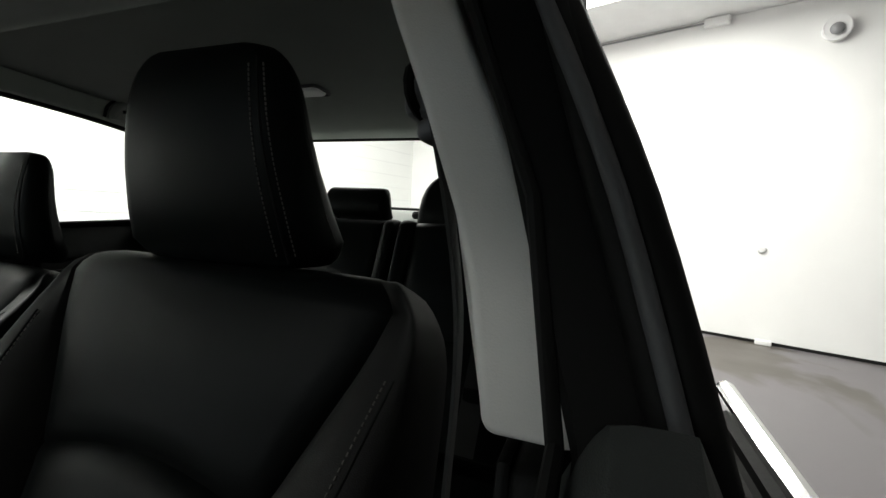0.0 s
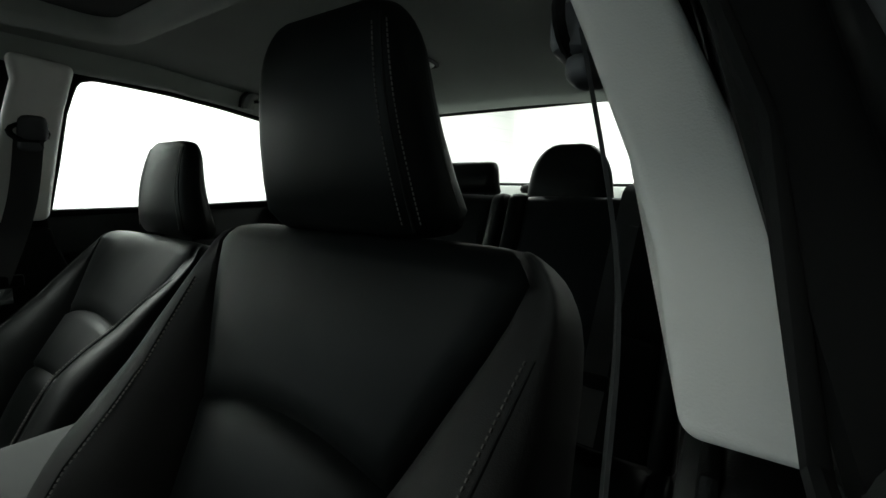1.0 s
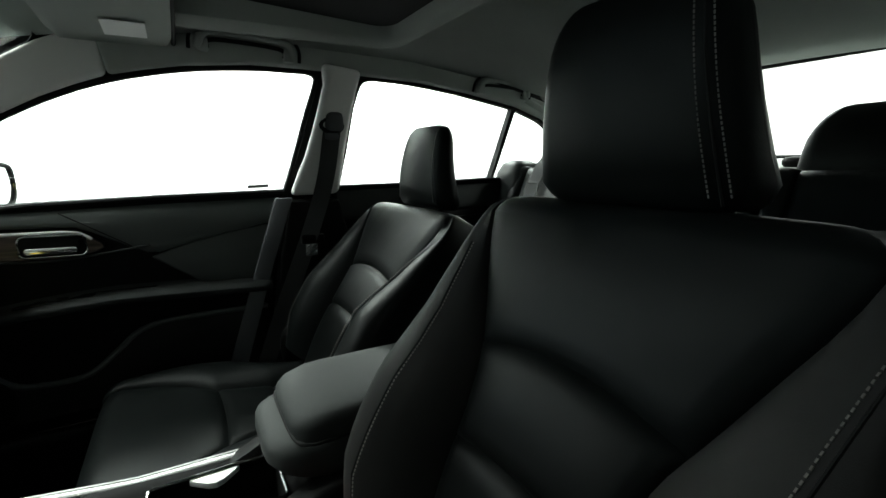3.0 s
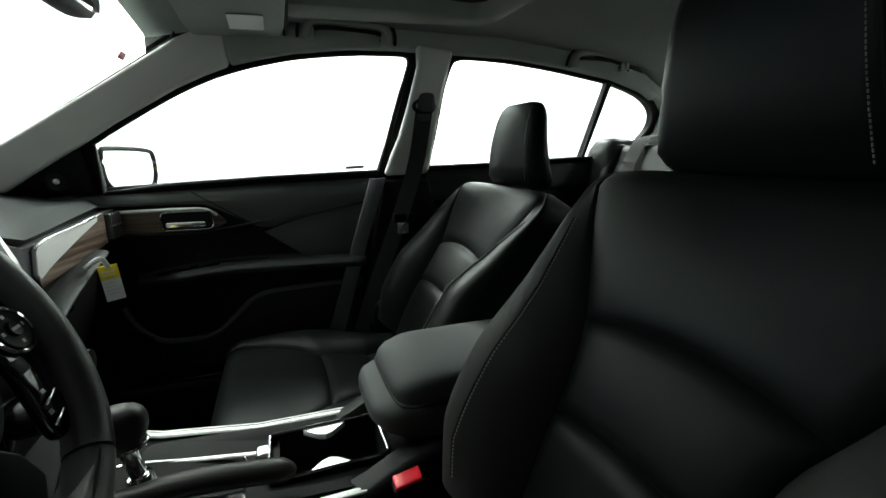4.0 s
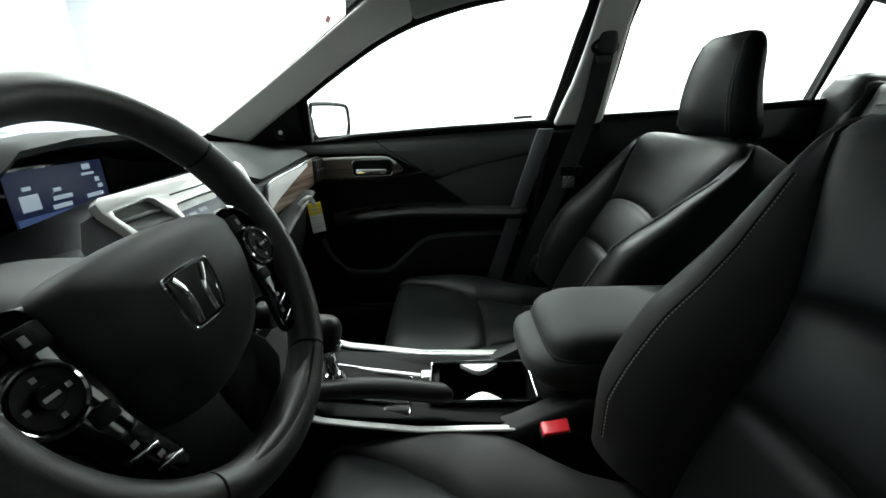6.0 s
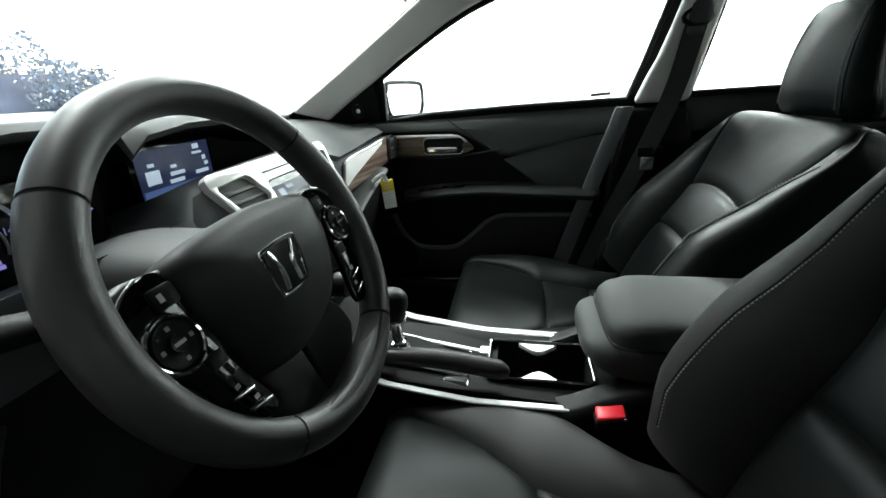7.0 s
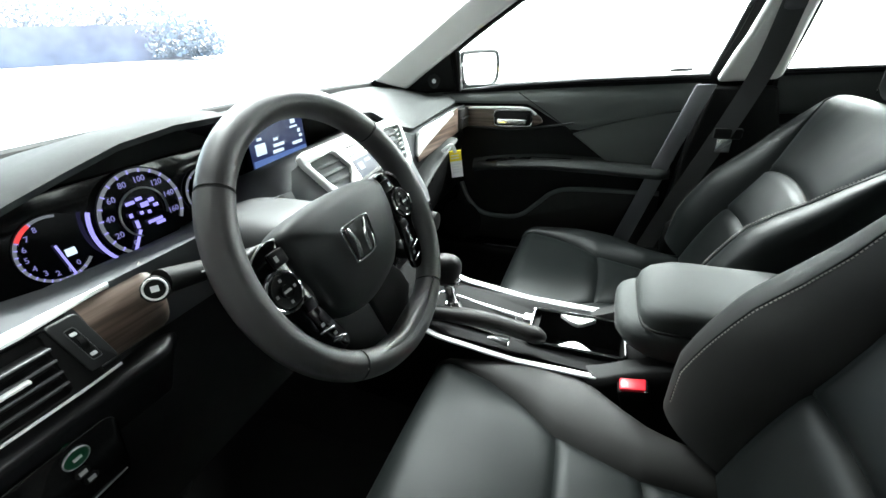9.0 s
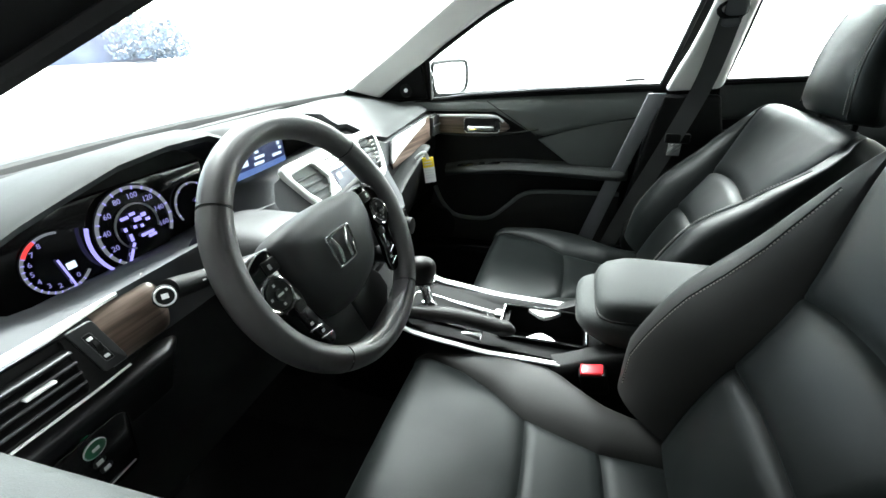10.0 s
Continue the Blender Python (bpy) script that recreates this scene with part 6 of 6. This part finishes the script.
    for k in range(5):
        part("gate_mark", box(-0.044, -0.036, -0.045 + 0.022 * k, -0.036 + 0.022 * k, prof(-0.04 + 0.022 * k) + 0.0035, prof(-0.04 + 0.022 * k) + 0.0046, 0), "white", gate, "white mark")
    part("gate_strip", tube([(0.031, 0.045, 0.627), (0.028, 0.0, 0.620), (0.016, -0.100, 0.6125)], 0.0042, 10, flat=0.6), "silver", gate, "bright satin strip beside the gate")
    part("gate_block", box(0.012, 0.034, -0.118, -0.101, 0.602, 0.612, 0.003), "silver", gate, "bright satin block before the cup holder")
    kn = Vector((-0.018, 0.050, 0.716))
    lever = part("shift_lever", tube(spline([(-0.012, 0.035, 0.61), (-0.014, 0.042, 0.66), kn - Vector((0, 0, 0.02))], 4), 0.010, 12), "chrome", c, "chrome shift lever")
    part("lever_collar", rod((-0.012, 0.035, 0.612), (-0.013, 0.039, 0.640), 0.022, 0.014, 20, 0.002), "chrome", lever, "chrome collar")
    def knob(p):
        k = 1 - 0.25 * max(0, -p.z / 0.05)
        return (p.x * k, p.y * k - 0.1 * p.z, p.z)
    part("shift_knob", pillow(kn.x, kn.y, kn.z, 0.044, 0.064, 0.066, 2.6, 14, knob), "lever", lever, "black leather shift knob")
    part("knob_trim", tube([kn + Vector((0.021 * math.cos(t), 0.030 * math.sin(t) + 0.002, -0.022)) for t in [2 * math.pi * i / 20 for i in range(20)]], 0.003, 8, True), "chrome", lever, "chrome knob ring")
    # parking brake lever beside the gate
    hb = [(-0.064, 0.10, 0.640), (-0.066, 0.04, 0.648), (-0.066, -0.04, 0.650), (-0.066, -0.12, 0.640), (-0.064, -0.155, 0.630)]
    part("brake_lever", tube(spline(hb, 5), [0.012] * 3 + [0.014] * 4 + [0.016] * 11 + [0.013, 0.010, 0.005], 14), "lever", c, "black leather parking brake lever")
    part("brake_ferrule", tube([(-0.064, 0.10, 0.640), (-0.065, 0.07, 0.645), (-0.0655, 0.055, 0.6465)], 0.0125, 14), "chrome", c, "chrome brake lever neck")
    part("brake_slot", box(-0.084, -0.046, -0.09, 0.11, 0.600, 0.609, 0.004), "piano", c, "gloss black brake slot")
    # armrest: bin, rounded lower lid and a thinner top cushion set back from its nose
    ar = part("armrest", box(-0.082, 0.082, -0.62, -0.345, 0.585, 0.668, 0.014, 3), "plastic", c, "black armrest bin")
    def nose(p):
        back = 0.030 * max(0, -p.z / 0.036) if p.y > 0.1 else 0
        return (p.x, p.y - back, p.z)
    part("lid", pillow(0.0, -0.452, 0.674, 0.194, 0.376, 0.070, 5, 24, nose), "padgrain", ar, "black padded armrest lid")
    def top(p):
        return (p.x, p.y, p.z - 0.010 * max(0, (p.y - 0.10) / 0.06) ** 2)
    part("top_cushion", pillow(0.0, -0.466, 0.717, 0.186, 0.338, 0.058, 6, 24, top), "padgrain", ar, "black padded top cushion")
    line = [(0.0930, -0.62, 0.7050), (0.0930, -0.36, 0.7050), (0.0895, -0.316, 0.7050), (0.07, -0.3000, 0.7055), (0.0, -0.2975, 0.7060)]
    line += [(-x, y, z) for x, y, z in line[-2::-1]]
    part("lid_seam", tube(spline(line, 5), 0.0022, 6), "rubber", ar, "dark sewn seam")
    return c


build_console()


# ---- doors ----
def build_front_door(side, label):
    dr = thing("front_door", label, "car door", (side * 0.70, -0.1, 0.40), "front doors")
    X = lambda v: side * v
    def dp(y, z, d):
        return Vector((X(0.700 - d - 0.02 * max(0, (0.985 - z)) ** 0.5 * 0.6), y, z))
    shell = [(0.36, 0.44), (0.38, 0.93), (0.30, 0.955), (0.10, 0.966), (-0.13, 0.978), (-0.43, 0.990), (-0.450, 0.94), (-0.425, 0.75), (-0.40, 0.44)]
    flat = lambda y, z, d: Vector((X(0.755 - d), y, z))
    part("door_shell", slab(shell, flat, 0.055, bev=0.004), "plastic", dr, "black door shell")
    face = lambda y, z, d: Vector((X(0.7005 - d), y, z))
    # upper pad rolls over the sill
    up = []
    for i in range(25):
        y = 0.36 - (0.80 if side > 0 else 0.82) * i / 24
        zt = float(np.interp(y, [-0.44, -0.13, 0.10, 0.30, 0.38], [0.990, 0.978, 0.966, 0.957, 0.950]))
        zb = float(np.interp(y, [-0.44, -0.42, -0.25, -0.12, 0.02, 0.36], [0.915, 0.915, 0.880, 0.845, 0.922, 0.925]))
        bump = float(np.interp(y, [-0.46, -0.445, -0.430, -0.40, -0.34], [0.020, 0.040, 0.038, 0.020, 0])) if side < 0 else 0
        ring = [(0.755, zt - 0.012), (0.752, zt - 0.002), (0.735, zt + 0.002), (0.708, zt - 0.002), (0.690, zt - 0.016), (0.684, zt - 0.035), (0.682, (zt + zb) / 2 - 0.01), (0.684, zb + 0.004), (0.698, zb)]
        swell = float(np.interp(y, [-0.32, -0.10], [0, 0.030])) if side < 0 else 0
        if side < 0:
            up_k = swell / 0.030
            ring[3:6] = [(0.708, zt + 0.001 * up_k), (0.690, zt - 0.016 + 0.009 * up_k), (0.684, zt - 0.035 + 0.012 * up_k)]
        up.append([Vector((X(a - swell * min(max((0.752 - a) / 0.05, 0), 1)), y, b + bump * min(max((0.752 - a) / 0.017, 0), max((a - 0.684) / 0.022, 0), 1))) for a, b in spline(ring, 3)])
    # the passenger pad is coloured lighter for the light falling on it
    part("upper_pad", skin(up, False), "litpad" if side > 0 else "padgrain", dr, "soft black upper door pad")
    part("pad_seam", tube([Vector((X(0.683), y, z)) for y, z in spline([(0.050, 0.958), (0.0, 0.925), (-0.06, 0.885), (-0.115, 0.848)], 4)], 0.0016, 6), "rubber", dr, "dark seam")
    # leather insert
    ins = spline([(-0.118, 0.838), (-0.20, 0.866), (-0.30, 0.892), (-0.405, 0.910)], 5) + [np.array((-0.418, 0.85)), np.array((-0.412, 0.768)), np.array((-0.38, 0.752)), np.array((-0.235, 0.752))]
    part("insert_panel", slab([tuple(p) for p in ins], lambda y, z, d: face(y, z, 0.004 + d), 0.010, bev=0.005, seg=3), "litpad", dr, "black leather insert panel")
    # wood strip with chrome edge and handle
    wd = [(0.30, 0.915), (0.20, 0.917), (0.04, 0.918), (0.008, 0.909), (-0.022, 0.884), (-0.028, 0.872), (-0.010, 0.863), (0.03, 0.855), (0.07, 0.851), (0.22, 0.855), (0.30, 0.853)]
    w = part("wood_strip", slab(wd, lambda y, z, d: face(y, z, 0.012 + d), 0.012, bev=0.004, seg=3), "wood", dr, "dark grained wood strip")
    part("chrome_edge", tube([face(y, z, 0.023) for y, z in spline([(0.30, 0.910), (0.20, 0.912), (0.04, 0.913), (0.008, 0.904), (-0.006, 0.894)], 4)], 0.0042, 8), "silver", w, "satin silver edge")
    part("lower_edge", tube([face(y, z, 0.022) for y, z in spline([(0.30, 0.851), (0.20, 0.852), (0.07, 0.848), (-0.02, 0.857), (-0.12, 0.872)], 4)], 0.0028, 8), "padgrain", w, "dark grey lower edge")
    part("handle_recess", slab(rounded(0.065, 0.8825, 0.120, 0.048, 0.013), lambda y, z, d: face(y, z, 0.0235 + d), 0.002, bev=0.0008), "rubber", w, "black handle recess")
    part("handle_bezel", tube([face(y, z, 0.026) for y, z in rounded(0.065, 0.8825, 0.120, 0.048, 0.013)], 0.0030, 8, True), "chrome", w, "chrome handle bezel")
    part("door_handle", slab(rounded(0.068, 0.873, 0.094, 0.017, 0.006), lambda y, z, d: face(y, z, 0.026 + d), 0.012, bev=0.004, seg=3), "chrome", w, "chrome door handle")
    part("lock_button", slab(rounded(0.014, 0.886, 0.012, 0.024, 0.004), lambda y, z, d: face(y, z, 0.026 + d), 0.006, bev=0.002), "plastic", w)
    # armrest ledge with switches
    arm = []
    arm_z = lambda y: float(np.interp(y, [-0.41, -0.20, -0.05, 0.05, 0.14, 0.20], [0.750, 0.758, 0.762, 0.756, 0.745, 0.734]))
    for i in range(21):
        y = 0.20 - 0.605 * i / 20
        k = min(1, i / 4) * min(1, (20 - i) / 1.5 + 0.4)
        prot = 0.052 * k
        zt = arm_z(y)
        ring = [(0.70, zt + 0.008), (0.696 - prot * 0.2, zt + 0.003), (0.690 - prot * 0.75, zt), (0.682 - prot, zt - 0.011), (0.684 - prot * 0.9, zt - 0.026), (0.692 - prot * 0.4, zt - 0.034), (0.70, zt - 0.038)]
        arm.append([Vector((X(a), y, b)) for a, b in spline(ring, 3)])
    am = part("armrest", skin(arm, False), "padgrain", dr, "black padded door armrest")
    part("switch_plate", slab(rounded(0.075, 0.668, 0.15, 0.026, 0.010), lambda y, a, d: Vector((X(a), y, arm_z(y) + 0.0005 + d)), 0.003, bev=0.001), "piano", am, "gloss black switch plate")
    for yy in (0.06, 0.10) if side > 0 else (0.03, 0.06, 0.09, 0.12):
        part("window_switch", slab(rounded(yy, 0.664, 0.022, 0.016, 0.004), lambda y, a, d: Vector((X(a), y, arm_z(yy) + 0.003 + d)), 0.006, bev=0.002), "plastic", am, "black window switch")
    part("grip_strip", slab(rounded(-0.06, 0.678, 0.13, 0.010, 0.004), lambda y, a, d: Vector((X(a), y, arm_z(-0.06) + 0.0005 + d)), 0.003, bev=0.001), "plastic", am, "black grip strip")
    # map pocket and lower panel
    pk = [tuple(p) for p in spline([(0.24, 0.66), (0.215, 0.60), (0.17, 0.555), (0.10, 0.545), (0.03, 0.555), (-0.03, 0.605), (-0.08, 0.648), (-0.16, 0.664), (-0.39, 0.668)], 4)]
    part("lower_panel", slab(pk + [(-0.395, 0.46), (0.30, 0.46)], lambda y, z, d: face(y, z, d), 0.022, bev=0.008, seg=3), "lever", dr, "black lower door panel")
    # the edge's highlight is put into its paler colour
    part("pocket_edge", tube([face(y, z, 0.017) for y, z in pk], 0.008, 10), "litpad", dr, "pocket edge, paler grey for its highlight")
    part("speaker_grille", rod((X(0.70), 0.24, 0.52), (X(0.672), 0.24, 0.52), 0.075, 0.070, 32, 0.004), "plastic", dr, "round black speaker grille")
    # belt seals and outer strip
    belt_l = [(-0.44, 0.990), (-0.13, 0.980), (0.10, 0.968), (0.28, 0.957)]
    back = [(-0.54, 0.990)] if side < 0 else []
    part("inner_belt_seal", tube([Vector((X(0.757), y, z + 0.006)) for y, z in back + belt_l], 0.006, 8), "rubber", dr, "black inner window seal")
    part("outer_belt_seal", tube([Vector((X(0.772), y, z + 0.001)) for y, z in back + belt_l], 0.006, 8), "rubber", dr, "black outer window seal")
    part("belt_moulding", tube([Vector((X(0.786), y, z - 0.006)) for y, z in [(-0.60, 0.996)] + belt_l], 0.006, 8), "chrome", dr, "bright belt moulding")
    part("outer_skin", skin([[Vector((X(a), y, zz + b)) for a, b in ((0.779, 0.0), (0.790, -0.012), (0.802, -0.06), (0.806, -0.16))] for y, zz in [(-0.60, 0.994)] + belt_l + [(0.42, 0.945)]], False), "paint", dr, "silver outer skin")
    # mirror corner with tweeter
    tri = [(0.258, 0.962), (0.262, 1.070), (0.300, 1.060), (0.42, 0.990), (0.445, 0.958)]
    t = part("mirror_corner", slab(tri, lambda y, z, d: Vector((X(0.700 - SLOPE * (z - 0.985) - d), y, z)), 0.016, bev=0.005), "plastic", dr, "black mirror corner panel")
    tc = Vector((X(0.684), 0.325, 0.992))
    part("tweeter", rod(tc, tc - Vector((X(0.010), 0, 0)), 0.024, 0.021, 28, 0.002), "rubber", t, "round tweeter")
    part("tweeter_dome", pillow(tc.x - X(0.010), tc.y, tc.z, 0.010, 0.014, 0.014, 2, 8), "silver", t, "pale tweeter dome")
    return dr


build_front_door(1, "closed black front passenger door panel with wood strip and chrome handle")
build_front_door(-1, "closed black driver door panel with lowered window")


def build_rear_door(side):
    dr = thing("rear_door", "closed black rear door panel", "car door", (side * 0.70, -0.95, 0.40), "rear doors")
    shell = [(-0.60, 0.44), (-0.605, 1.005), (-0.88, 1.018), (-1.17, 1.034), (-1.37, 1.038), (-1.42, 0.90), (-1.36, 0.60), (-1.2, 0.44)]
    part("door_shell", slab(shell, lambda y, z, d: Vector((side * (0.755 - d), y, z)), 0.062, bev=0.006), "plastic", dr, "black rear door shell")
    pad = []
    for i in range(17):
        y = -0.61 - 0.76 * i / 16
        zt = float(np.interp(-y, [0.60, 0.88, 1.17, 1.37], [1.006, 1.019, 1.035, 1.039]))
        ring = [(0.745, zt - 0.012), (0.735, zt - 0.002), (0.710, zt + 0.001), (0.688, zt - 0.012), (0.680, zt - 0.045), (0.682, zt - 0.09), (0.694, zt - 0.10)]
        pad.append([Vector((side * a, y, b)) for a, b in spline(ring, 3)])
    part("upper_pad", skin(pad, False), "padgrain", dr, "soft black upper door pad")
    part("insert_panel", slab([(-0.66, 0.75), (-0.64, 0.88), (-0.95, 0.90), (-1.22, 0.91), (-1.20, 0.75)], lambda y, z, d: Vector((side * (0.693 - d), y, z)), 0.010, bev=0.004), "leather", dr, "black leather insert")
    part("armrest", pillow(side * 0.672, -0.92, 0.70, 0.07, 0.50, 0.07, 4, 12), "padgrain", dr, "black door armrest")
    return dr


for sd_ in (1, -1):
    build_rear_door(sd_)


# ---- outside mirror, tag, buckles and small things ----
def build_small():
    m = thing("door_mirror", "black framed outside mirror on the passenger door", "mirror", (0.80, 0.24, 0.95))
    ctr = Vector((0.872, 0.226, 1.012))
    turn = pose(0, 0, 0, 0, 0, -15)
    def mm(a, b, d):
        return ctr + turn @ Vector((a * 1.4, d, b))
    ol = spline([(-0.085, 0.046), (-0.06, 0.058), (0.06, 0.054), (0.088, 0.036), (0.088, -0.030), (0.060, -0.058), (-0.02, -0.062), (-0.062, -0.050), (-0.084, -0.02)], 4, True)
    rings = [[mm(p[0] * k, p[1] * k, d) for p in ol] for k, d in ((1.0, 0.0), (1.05, 0.012), (1.05, 0.035), (0.92, 0.065), (0.6, 0.085), (0.2, 0.09))]
    part("housing", skin(rings), "paint", m, "silver mirror housing", 60)
    part("frame", tube([mm(p[0] * 1.0, p[1] * 1.0, -0.002) for p in ol], 0.0065, 8, True), "rubber", m, "black mirror frame")
    part("mirror_glass", slab([tuple(p * 0.97) for p in ol], lambda a, b, d: mm(a, b, -0.002 + d), 0.003), "mirror", m, "bright mirror glass")
    part("arm", tube([(0.745, 0.300, 0.968), (0.79, 0.295, 0.970), (0.84, 0.285, 0.985)], 0.022, 12, flat=0.7), "rubber", m, "black mirror foot")
    # tag hanging at the glovebox
    t = thing("hang_tag", "yellow and white paper tag hanging from the glovebox", "tag", (0.455, 0.185, 0.80))
    part("loop", tube(spline([(0.440, 0.218, 0.826), (0.444, 0.203, 0.839), (0.450, 0.191, 0.842), (0.456, 0.184, 0.822)], 4), 0.0055, 8, flat=0.35, up=(1, 0, 0)), "white", t, "white paper loop")
    card = Matrix.Translation((0.460, 0.184, 0.792)) @ pose(0, 0, 0, 0, -5, -66)
    b = box(-0.017, 0.017, -0.0006, 0.0006, -0.044, 0.034, 0.0)
    b.transform(card)
    part("card", b, "white", t, "white paper card")
    b = box(-0.0172, 0.0172, -0.0010, 0.0010, 0.004, 0.0345, 0.0)
    b.transform(card)
    part("yellow_band", b, "yellow", t, "yellow printed band")
    b = cut(*[box(-0.013, 0.013 - 0.004 * (k % 2), -0.0012, -0.0007, -0.006 - 0.008 * k, -0.003 - 0.008 * k, 0) for k in range(4)], *[box(-0.013, 0.010, -0.0016, -0.0010, 0.012 + 0.008 * k, 0.0145 + 0.008 * k, 0) for k in range(2)])
    b.transform(card)
    part("print_bars", b, "joint", t, "pale grey print bars")
    # belt buckles by the seats
    for x, s, bz in ((-0.120, -1, 0.612), (0.135, 1, 0.545)):
        bk = thing("belt_buckle", "red push belt buckle beside the seat", "buckle", (x, -0.30, 0.55), "belt buckles")
        mt = Matrix.Translation((x, -0.301, bz)) @ pose(0, 0, 0, -14, 12 * s, 0) @ Matrix.Scale(0.82, 4)
        b = box(-0.017, 0.017, -0.029, 0.029, -0.060, 0.006, 0.006, 3)
        b.transform(mt)
        part("body", b, "plastic", bk, "black buckle body")
        b = box(-0.014, 0.014, -0.024, 0.024, 0.002, 0.012, 0.004, 3)
        b.transform(mt)
        part("push_button", b, "red", bk, "red push button")
        b = box(-0.015, 0.015, -0.027, -0.020, 0.004, 0.009, 0.001)
        b.transform(mt)
        part("metal_slot", b, "chrome", bk, "bright metal slot")
    # label on the passenger window
    place = flank(1)
    lb = slab([(-0.36, 1.010), (-0.415, 1.013), (-0.415, 1.022), (-0.36, 1.019)], lambda y, z, d: place(y, z, -0.016 + d), 0.0008)
    single("window_sticker", lb, "ink", "small faded sticker in the window corner", "sticker")
    # fittings on the rear wall
    w = thing("wall_box", "small white wall box with a pipe run", "electrical box", room(0.18, -5.9, 3.36))
    b = box(0.06, 0.30, -5.949, -5.86, 3.33, 3.412, 0.01)
    b.transform(RT)
    part("box_body", b, "white", w)
    b = tube([(0.30, -5.93, 3.395), (1.6, -5.93, 3.395), (3.6, -5.93, 3.395)], 0.012, 8)
    b.transform(RT)
    part("conduit", b, "ink", w, "thin grey conduit")
    d = thing("dome_fixture", "white round dome fixture high on the wall", "fixture", room(-0.79, -5.9, 3.07))
    b = rod((-0.79, -5.949, 3.09), (-0.79, -5.86, 3.07), 0.11, 0.10, 28, 0.01)
    b.transform(RT)
    part("ring", b, "white", d, "white round housing")
    b = pillow(-0.79, -5.85, 3.06, 0.11, 0.07, 0.11, 2, 10)
    b.transform(RT)
    part("dome", b, "ink", d, "grey dome")
    single("wall_plate", rod(room(-0.40, -5.949, 0.97), room(-0.40, -5.93, 0.97), 0.04, 0.03, 20, 0.004), "joint", "small round plate on the white wall", "wall plate")
    b = box(-0.56, -0.42, -5.93, -5.86, 0.0, 0.05, 0.008)
    b.transform(RT)
    single("floor_block", b, "white", "small white block at the foot of the wall", "block")


build_small()
